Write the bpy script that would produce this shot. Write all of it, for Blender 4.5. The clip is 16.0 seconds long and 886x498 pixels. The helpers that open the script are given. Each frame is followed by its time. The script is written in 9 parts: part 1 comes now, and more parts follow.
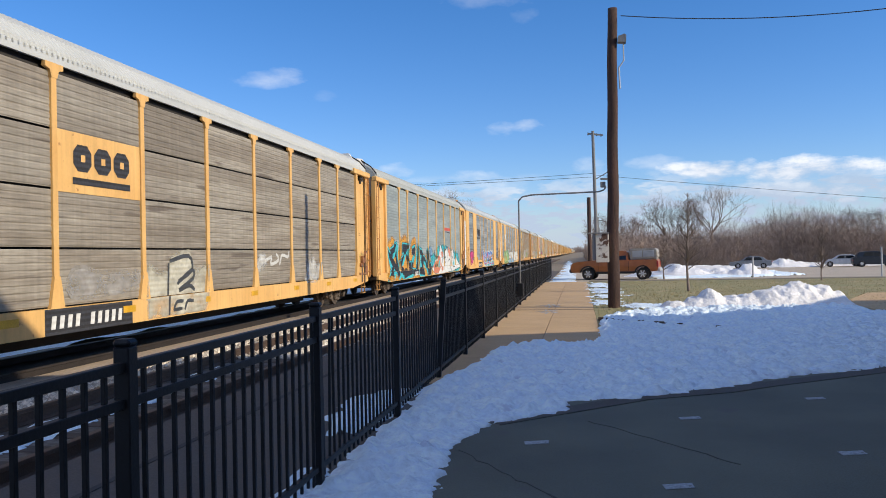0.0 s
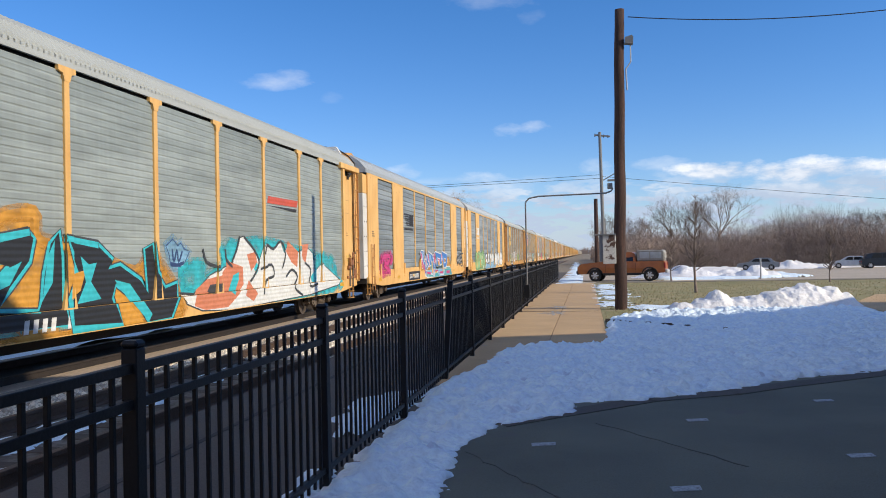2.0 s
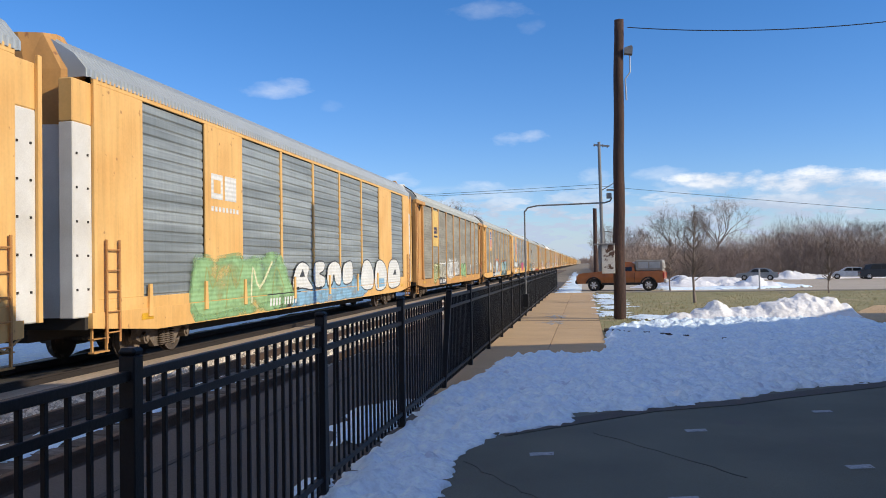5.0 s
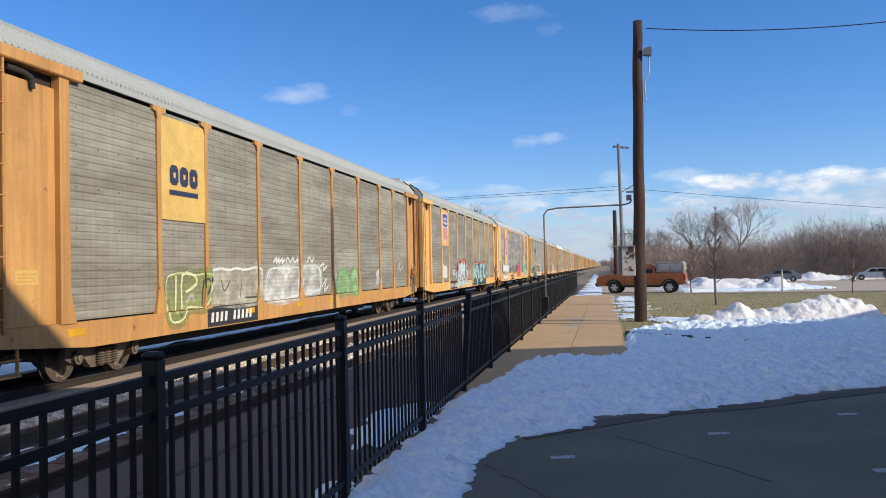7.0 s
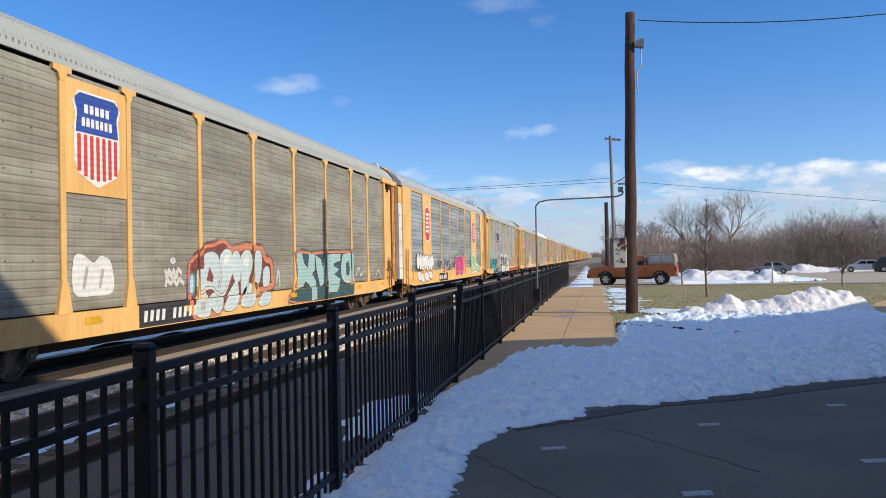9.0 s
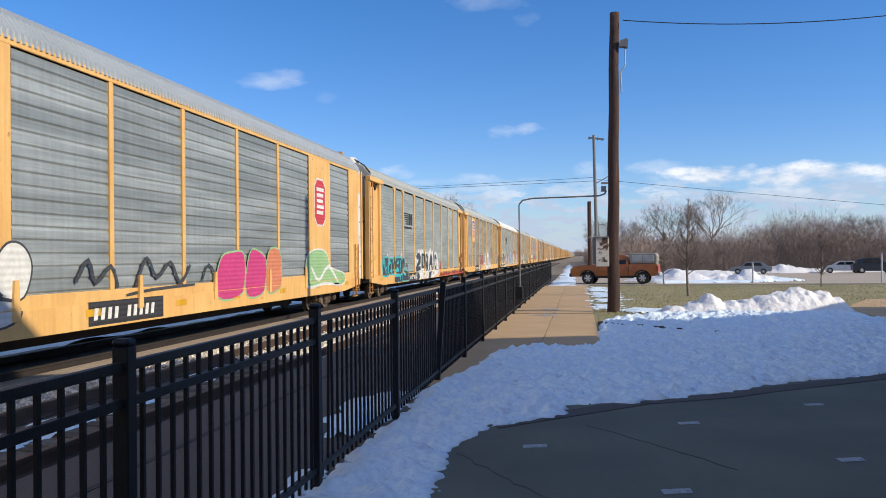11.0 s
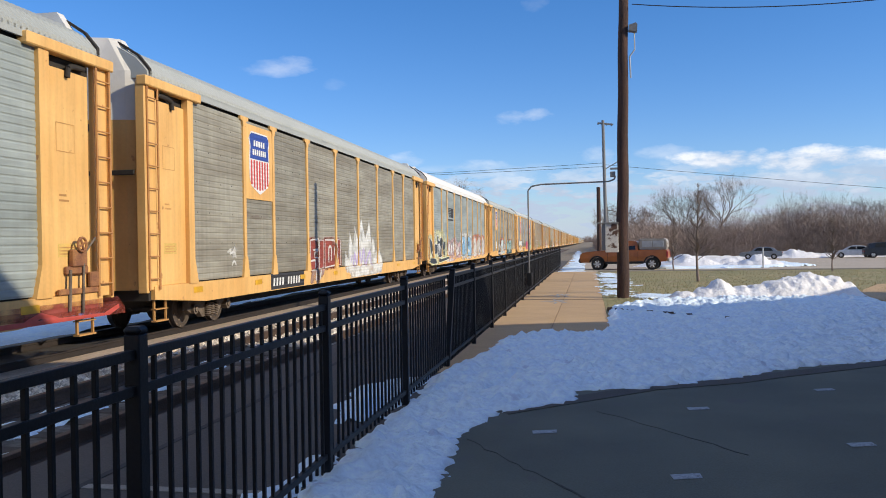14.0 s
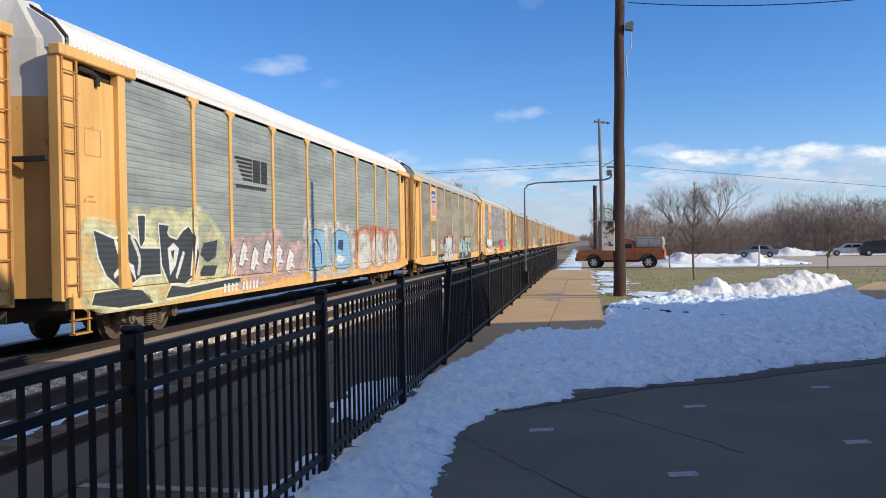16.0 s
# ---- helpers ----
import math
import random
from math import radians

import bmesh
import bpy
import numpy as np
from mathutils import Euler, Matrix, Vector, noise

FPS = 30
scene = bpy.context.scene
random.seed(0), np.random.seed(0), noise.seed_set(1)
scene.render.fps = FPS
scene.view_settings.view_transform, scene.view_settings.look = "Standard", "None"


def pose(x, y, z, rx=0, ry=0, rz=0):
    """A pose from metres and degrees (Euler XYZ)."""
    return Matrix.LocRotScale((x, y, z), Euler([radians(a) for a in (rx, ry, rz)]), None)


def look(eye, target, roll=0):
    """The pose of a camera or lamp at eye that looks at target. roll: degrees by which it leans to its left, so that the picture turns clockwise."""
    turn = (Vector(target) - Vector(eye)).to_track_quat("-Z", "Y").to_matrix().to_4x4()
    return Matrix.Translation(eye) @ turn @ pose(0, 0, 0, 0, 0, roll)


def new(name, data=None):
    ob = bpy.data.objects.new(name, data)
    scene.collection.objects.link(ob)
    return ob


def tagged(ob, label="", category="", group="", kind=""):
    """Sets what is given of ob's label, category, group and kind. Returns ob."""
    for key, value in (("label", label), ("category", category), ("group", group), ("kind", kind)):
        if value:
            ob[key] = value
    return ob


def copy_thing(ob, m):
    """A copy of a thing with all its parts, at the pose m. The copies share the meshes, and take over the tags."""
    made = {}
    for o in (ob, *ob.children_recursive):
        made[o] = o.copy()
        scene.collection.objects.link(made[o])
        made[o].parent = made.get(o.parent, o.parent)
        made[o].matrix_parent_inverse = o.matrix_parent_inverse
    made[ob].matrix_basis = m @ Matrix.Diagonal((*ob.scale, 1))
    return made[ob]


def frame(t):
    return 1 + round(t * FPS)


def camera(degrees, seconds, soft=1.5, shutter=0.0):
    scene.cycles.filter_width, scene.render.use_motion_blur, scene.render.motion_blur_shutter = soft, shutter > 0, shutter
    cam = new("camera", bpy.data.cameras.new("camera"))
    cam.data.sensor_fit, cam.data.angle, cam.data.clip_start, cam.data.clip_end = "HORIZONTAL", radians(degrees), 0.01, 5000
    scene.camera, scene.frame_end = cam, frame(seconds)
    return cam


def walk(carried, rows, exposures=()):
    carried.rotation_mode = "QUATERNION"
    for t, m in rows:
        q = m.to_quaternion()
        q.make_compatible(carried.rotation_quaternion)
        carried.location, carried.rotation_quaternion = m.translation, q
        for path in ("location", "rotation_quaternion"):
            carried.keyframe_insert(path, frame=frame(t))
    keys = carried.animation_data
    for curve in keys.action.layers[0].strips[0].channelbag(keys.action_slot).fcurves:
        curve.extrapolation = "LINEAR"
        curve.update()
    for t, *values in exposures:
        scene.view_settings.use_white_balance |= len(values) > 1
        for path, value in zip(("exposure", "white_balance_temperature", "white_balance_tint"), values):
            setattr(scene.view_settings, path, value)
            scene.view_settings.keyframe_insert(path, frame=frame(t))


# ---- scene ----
# ---------------- camera ----------------
cam = camera(57.25, 16.0, soft=0.95, shutter=0.0)
EYE = (0.0, 0.0, 1.59)
TURNS = [  # seconds, yaw, pitch, lean to the right
    (0.0, 9.505, 0.39, 1.163), (0.5, 9.618, 0.295, 1.002), (1.0, 9.843, 0.371, 1.073), (1.5, 9.97, 0.435, 1.192),
    (2.0, 9.983, 0.505, 1.169), (2.5, 9.951, 0.594, 1.081), (3.0, 9.703, 0.592, 0.871), (3.5, 9.722, 0.767, 0.865),
    (4.0, 10.02, 0.899, 0.88), (4.5, 9.791, 1.02, 0.826), (7.0, 11.276, 1.375, 1.204), (7.5, 11.415, 1.197, 1.13),
    (8.0, 10.945, 0.938, 1.084), (8.5, 10.739, 0.768, 1.181), (9.0, 10.7, 0.77, 1.125), (9.5, 10.483, 0.776, 1.018),
    (10.0, 9.889, 0.674, 0.923), (12.5, 9.398, 0.479, 0.558), (13.0, 9.759, 0.214, 0.682), (13.5, 10.0, -0.13, 0.666),
    (14.0, 10.141, -0.356, 0.921), (14.5, 10.211, -0.582, 1.013), (15.0, 10.101, -0.805, 1.112), (15.5, 10.001, -0.736, 1.152),
    (16.0, 9.898, -0.47, 0.974)]
walk(cam, [(t, pose(*EYE, 90 + p, l, y)) for t, y, p, l in TURNS], exposures=[(0.0, 0.0, 6180, 8), (16.0, 0.0, 6180, 8)])

# ---------------- sun and sky ----------------
SUN = Vector((9.62, -1.86, 4.77)).normalized()
sun_data = bpy.data.lights.new("sun", "SUN")
sun_data.energy, sun_data.angle, sun_data.color = 4.6, radians(0.6), (1.0, 0.84, 0.62)
sun = new("sun", sun_data)
sun.matrix_basis = look(tuple(SUN * 60), (0, 0, 0))

world = bpy.data.worlds.new("sky")
scene.world = world
world.use_nodes = True
wt = world.node_tree
wt.nodes.clear()


def wn(kind, **values):
    n = wt.nodes.new(kind)
    for key, value in values.items():
        n.inputs[key.replace("_", " ")].default_value = value
    return n


def wmath(op, a, b=None, c=None, clamp=False):
    n = wt.nodes.new("ShaderNodeMath")
    n.operation, n.use_clamp = op, clamp
    for i, v in enumerate((a, b, c)):
        if v is None:
            continue
        if isinstance(v, (int, float)):
            n.inputs[i].default_value = v
        else:
            wt.links.new(v, n.inputs[i])
    return n.outputs[0]


sky = wt.nodes.new("ShaderNodeTexSky")
sky.sky_type, sky.sun_disc = "NISHITA", False
sky.sun_elevation, sky.sun_rotation = math.asin(SUN.z), math.atan2(SUN.x, SUN.y)
sky.air_density, sky.dust_density, sky.ozone_density = 1.0, 0.0, 2.5
tc = wt.nodes.new("ShaderNodeTexCoord")
sep = wt.nodes.new("ShaderNodeSeparateXYZ")
wt.links.new(tc.outputs["Generated"], sep.inputs[0])
# azimuth clockwise from the track's line, and height, in degrees
az = wmath("MULTIPLY", wmath("ARCTAN2", sep.outputs[0], sep.outputs[1]), 57.2958)
el = wmath("MULTIPLY", wmath("ARCSINE", sep.outputs[2]), 57.2958)
comb = wt.nodes.new("ShaderNodeCombineXYZ")
wt.links.new(wmath("MULTIPLY", az, 0.45), comb.inputs[0])
wt.links.new(el, comb.inputs[1])
puff_noise = wn("ShaderNodeTexNoise", Scale=0.55, Detail=7.0, Roughness=0.6)
wt.links.new(comb.outputs[0], puff_noise.inputs["Vector"])
pn = wmath("SUBTRACT", puff_noise.outputs["Fac"], 0.5)
# single clouds: azimuth, height, half width, half height, density
CLOUDS = [(-21.4, 12.2, 2.2, 0.5, 0.36), (-20.2, 12.6, 1.2, 0.4, 0.34), (-17.6, 11.1, 0.9, 0.35, 0.13), (-4.9, 8.65, 2.2, 0.5, 0.46), (-3.6, 8.9, 1.0, 0.35, 0.4), (-6.5, 17.3, 2.4, 0.6, 0.16), (-3.5, 16.2, 0.9, 0.4, 0.12),
          (9.1, 5.4, 2.5, 0.62, 1.0), (15.1, 4.95, 3.3, 0.66, 1.0), (12.3, 5.1, 0.9, 0.5, 0.9), (5.0, 6.0, 2.2, 0.4, 0.36), (0.8, 6.0, 1.1, 0.55, 0.42), (13.5, 3.75, 7.0, 0.55, 0.85), (20.2, 4.6, 1.6, 0.6, 0.7),
          (-7.6, 5.3, 2.0, 0.45, 0.55), (-6.2, 4.9, 2.6, 0.35, 0.45), (-12.7, 6.0, 1.3, 0.5, 0.5), (27.0, 5.4, 5.0, 1.3, 0.9)]
total = None
for a0, e0, wa, we, dens in CLOUDS:
    dx = wmath("DIVIDE", wmath("SUBTRACT", az, a0), wa)
    dy = wmath("DIVIDE", wmath("SUBTRACT", el, e0), we)
    r2 = wmath("ADD", wmath("MULTIPLY", dx, dx), wmath("MULTIPLY", dy, dy))
    m = wmath("SUBTRACT", 0.95 if dens > 0.8 else 0.72, wmath("MULTIPLY", r2, 0.55))
    m = wmath("ADD", m, wmath("MULTIPLY", pn, 4.5))
    m = wmath("MULTIPLY", wmath("MULTIPLY", m, 1.1 if dens > 0.8 else 0.75, clamp=True), dens)
    total = m if total is None else wmath("MAXIMUM", total, m)
# thin streaks close to the skyline
comb2 = wt.nodes.new("ShaderNodeCombineXYZ")
wt.links.new(wmath("MULTIPLY", az, 0.42), comb2.inputs[0])
wt.links.new(wmath("MULTIPLY", el, 1.5), comb2.inputs[1])
streak = wn("ShaderNodeTexNoise", Scale=1.0, Detail=6.0, Roughness=0.55)
wt.links.new(comb2.outputs[0], streak.inputs["Vector"])
low = wmath("MULTIPLY", wmath("SUBTRACT", 5.6, el), 0.55, clamp=True)
st = wmath("MULTIPLY", wmath("MULTIPLY", wmath("SUBTRACT", streak.outputs["Fac"], 0.44), 9.0, clamp=True), wmath("MULTIPLY", low, 0.96))
# unseen clouds overhead and behind, added to fill shade, thinning to the clear north
flat = wmath("ADD", wmath("MAXIMUM", sep.outputs[2], 0.0), 0.18)
comb3 = wt.nodes.new("ShaderNodeCombineXYZ")
wt.links.new(wmath("DIVIDE", sep.outputs[0], flat), comb3.inputs[0])
wt.links.new(wmath("DIVIDE", sep.outputs[1], flat), comb3.inputs[1])
fill_noise = wn("ShaderNodeTexNoise", Scale=1.3, Detail=7.0, Roughness=0.55)
wt.links.new(comb3.outputs[0], fill_noise.inputs["Vector"])
north = wmath("ADD", wmath("MULTIPLY", sep.outputs[1], 0.97), wmath("MULTIPLY", sep.outputs[0], -0.12))
away = wmath("SUBTRACT", 1.0, wmath("MULTIPLY", wmath("SUBTRACT", north, 0.35), 2.6, clamp=True), clamp=True)
fill_cover = wmath("MULTIPLY", wmath("MULTIPLY", wmath("SUBTRACT", fill_noise.outputs["Fac"], 0.44), 5.0, clamp=True), away)
haze = wmath("MULTIPLY", wmath("MULTIPLY", wmath("SUBTRACT", 3.2, el), 0.4, clamp=True), 0.8)
cover = wmath("MAXIMUM", wmath("MAXIMUM", total, wmath("MAXIMUM", st, haze)), wmath("MULTIPLY", fill_cover, 0.64), clamp=True)
mix = wt.nodes.new("ShaderNodeMix")
mix.data_type = "RGBA"
wt.links.new(cover, mix.inputs["Factor"])
hsv = wn("ShaderNodeHueSaturation", Hue=0.500, Saturation=1.18, Value=0.84)
wt.links.new(sky.outputs[0], hsv.inputs["Color"])
tint = wt.nodes.new("ShaderNodeMix")
tint.data_type, tint.blend_type = "RGBA", "MULTIPLY"
tint.inputs["Factor"].default_value = 1.0
# bluer towards the skyline
tone = wt.nodes.new("ShaderNodeMix")
tone.data_type = "RGBA"
tone.inputs["A"].default_value, tone.inputs["B"].default_value = (0.80, 0.88, 1.20, 1), (0.65, 0.89, 1.20, 1)
wt.links.new(wmath("MULTIPLY", wmath("SUBTRACT", el, 4.0), 0.07, clamp=True), tone.inputs["Factor"])
wt.links.new(tone.outputs["Result"], tint.inputs["B"])
wt.links.new(hsv.outputs[0], tint.inputs["A"])
wt.links.new(tint.outputs["Result"], mix.inputs["A"])
# cloud tops catch the sun, flat bases stay grey
shade_mix = wt.nodes.new("ShaderNodeMix")
shade_mix.data_type = "RGBA"
shade_mix.inputs["A"].default_value, shade_mix.inputs["B"].default_value = (3.6, 4.1, 5.0, 1), (6.6, 6.6, 6.8, 1)
wt.links.new(wmath("ADD", wmath("MULTIPLY", wmath("SUBTRACT", el, 3.3), 0.32), wmath("MULTIPLY", pn, 3.0), clamp=True), shade_mix.inputs["Factor"])
wt.links.new(shade_mix.outputs["Result"], mix.inputs["B"])
bg = wn("ShaderNodeBackground", Strength=0.149)
wt.links.new(mix.outputs["Result"], bg.inputs["Color"])
wo = wt.nodes.new("ShaderNodeOutputWorld")
wt.links.new(bg.outputs[0], wo.inputs["Surface"])

# ---------------- materials ----------------


def material(name, color, rough=0.6, metal=0.0, second=None, scale=3.0, amount=0.5, grain=0.15, grain_scale=60.0, bump=0.2, bump_scale=None,
             stretch=(1, 1, 1), spots=None, spot_scale=8.0, spot_level=0.62, random_tint=0.0, drift=False, island=0.0, streaks=0.0, bump_depth=0.02, ribs=0.0, rib_pitch=0.1, gloss=0.5):
    """A worn surface: two colours mixed by large stains, fine grain, optional spots of a third, optional ribs along z."""
    mat = bpy.data.materials.new(name)
    mat.use_nodes = True
    nt = mat.node_tree
    b = nt.nodes["Principled BSDF"]
    tcn = nt.nodes.new("ShaderNodeTexCoord")
    mp = nt.nodes.new("ShaderNodeMapping")
    mp.inputs["Scale"].default_value = stretch
    nt.links.new(tcn.outputs["Object"], mp.inputs["Vector"])
    if drift:
        # each piece takes its stains from another place
        info = nt.nodes.new("ShaderNodeObjectInfo")
        far = nt.nodes.new("ShaderNodeVectorMath")
        far.operation = "SCALE"
        far.inputs[0].default_value = (31.0, 57.0, 43.0)
        nt.links.new(info.outputs["Random"], far.inputs["Scale"])
        nt.links.new(far.outputs[0], mp.inputs["Location"])

    def noise_node(s, detail=4.0):
        n = nt.nodes.new("ShaderNodeTexNoise")
        n.inputs["Scale"].default_value, n.inputs["Detail"].default_value = s, detail
        nt.links.new(mp.outputs[0], n.inputs["Vector"])
        return n.outputs["Fac"]

    def mixer(fac, a, bcol, mode="MIX"):
        m = nt.nodes.new("ShaderNodeMix")
        m.data_type, m.blend_type = "RGBA", mode
        for sock, v in ((m.inputs["Factor"], fac), (m.inputs["A"], a), (m.inputs["B"], bcol)):
            if isinstance(v, (int, float)):
                sock.default_value = v
            elif isinstance(v, tuple):
                sock.default_value = (*v, 1)
            else:
                nt.links.new(v, sock)
        return m.outputs["Result"]

    def ramp(fac, lo, hi):
        r = nt.nodes.new("ShaderNodeMapRange")
        r.inputs["From Min"].default_value, r.inputs["From Max"].default_value = lo, hi
        nt.links.new(fac, r.inputs["Value"])
        return r.outputs["Result"]

    col = color
    second = second or tuple(c * 0.72 for c in color)
    big = ramp(noise_node(scale, 6.0), 0.5 - 0.5 * (1.02 - amount), 0.5 + 0.5 * (1.02 - amount))
    col = mixer(big, col, second)
    fine = noise_node(grain_scale, 3.0)
    g = nt.nodes.new("ShaderNodeMapRange")
    g.inputs["From Min"].default_value, g.inputs["From Max"].default_value = 0.3, 0.7
    g.inputs["To Min"].default_value, g.inputs["To Max"].default_value = 1 - grain, 1 + grain
    nt.links.new(fine, g.inputs["Value"])
    cc = nt.nodes.new("ShaderNodeCombineColor")
    for i in range(3):
        nt.links.new(g.outputs["Result"], cc.inputs[i])
    col = mixer(1.0, col, cc.outputs[0], "MULTIPLY")
    if spots:
        col = mixer(ramp(noise_node(spot_scale, 5.0), spot_level, spot_level + 0.06), col, spots)
    if streaks:
        # lighter and darker streaks that run down the sheet
        mp2 = nt.nodes.new("ShaderNodeMapping")
        mp2.inputs["Scale"].default_value = (1, 9, 0.5)
        nt.links.new(tcn.outputs["Object"], mp2.inputs["Vector"])
        if drift:
            nt.links.new(far.outputs[0], mp2.inputs["Location"])
        n2 = nt.nodes.new("ShaderNodeTexNoise")
        n2.inputs["Scale"].default_value, n2.inputs["Detail"].default_value = 1.0, 5.0
        nt.links.new(mp2.outputs[0], n2.inputs["Vector"])
        up = nt.nodes.new("ShaderNodeMapRange")
        up.inputs["From Min"].default_value, up.inputs["From Max"].default_value = 0.30, 0.70
        up.inputs["To Min"].default_value, up.inputs["To Max"].default_value = 1 - streaks, 1 + streaks
        nt.links.new(n2.outputs["Fac"], up.inputs["Value"])
        c3 = nt.nodes.new("ShaderNodeCombineColor")
        for i in range(3):
            nt.links.new(up.outputs["Result"], c3.inputs[i])
        col = mixer(1.0, col, c3.outputs[0], "MULTIPLY")
    if island:
        geo = nt.nodes.new("ShaderNodeNewGeometry")
        g4 = nt.nodes.new("ShaderNodeMapRange")
        g4.inputs["To Min"].default_value, g4.inputs["To Max"].default_value = 1 - island, 1 + island
        nt.links.new(geo.outputs["Random Per Island"], g4.inputs["Value"])
        c4 = nt.nodes.new("ShaderNodeCombineColor")
        for i in range(3):
            nt.links.new(g4.outputs["Result"], c4.inputs[i])
        col = mixer(1.0, col, c4.outputs[0], "MULTIPLY")
    if random_tint:
        oi = nt.nodes.new("ShaderNodeObjectInfo")
        g2 = nt.nodes.new("ShaderNodeMapRange")
        g2.inputs["To Min"].default_value, g2.inputs["To Max"].default_value = 1 - random_tint, 1 + random_tint
        nt.links.new(oi.outputs["Random"], g2.inputs["Value"])
        c2 = nt.nodes.new("ShaderNodeCombineColor")
        for i in range(3):
            nt.links.new(g2.outputs["Result"], c2.inputs[i])
        col = mixer(1.0, col, c2.outputs[0], "MULTIPLY")
    nt.links.new(col, b.inputs["Base Color"])
    b.inputs["Roughness"].default_value, b.inputs["Metallic"].default_value = rough, metal
    if bump or ribs:
        bn = nt.nodes.new("ShaderNodeBump")
        bn.inputs["Strength"].default_value, bn.inputs["Distance"].default_value = bump or 0.5, bump_depth
        h = noise_node(bump_scale or grain_scale, 5.0)
        if ribs:
            sp = nt.nodes.new("ShaderNodeSeparateXYZ")
            nt.links.new(tcn.outputs["Object"], sp.inputs[0])
            sn = nt.nodes.new("ShaderNodeMath")
            sn.operation = "MULTIPLY"
            sn.inputs[1].default_value = 2 * math.pi / rib_pitch
            nt.links.new(sp.outputs[2], sn.inputs[0])
            s2 = nt.nodes.new("ShaderNodeMath")
            s2.operation = "SINE"
            nt.links.new(sn.outputs[0], s2.inputs[0])
            s3 = nt.nodes.new("ShaderNodeMath")
            s3.operation = "MULTIPLY_ADD"
            s3.inputs[1].default_value = ribs
            nt.links.new(s2.outputs[0], s3.inputs[0])
            nt.links.new(h, s3.inputs[2])
            h = s3.outputs[0]
        nt.links.new(h, bn.inputs["Height"])
        nt.links.new(bn.outputs[0], b.inputs["Normal"])
    b.inputs["Specular IOR Level"].default_value = gloss
    return mat


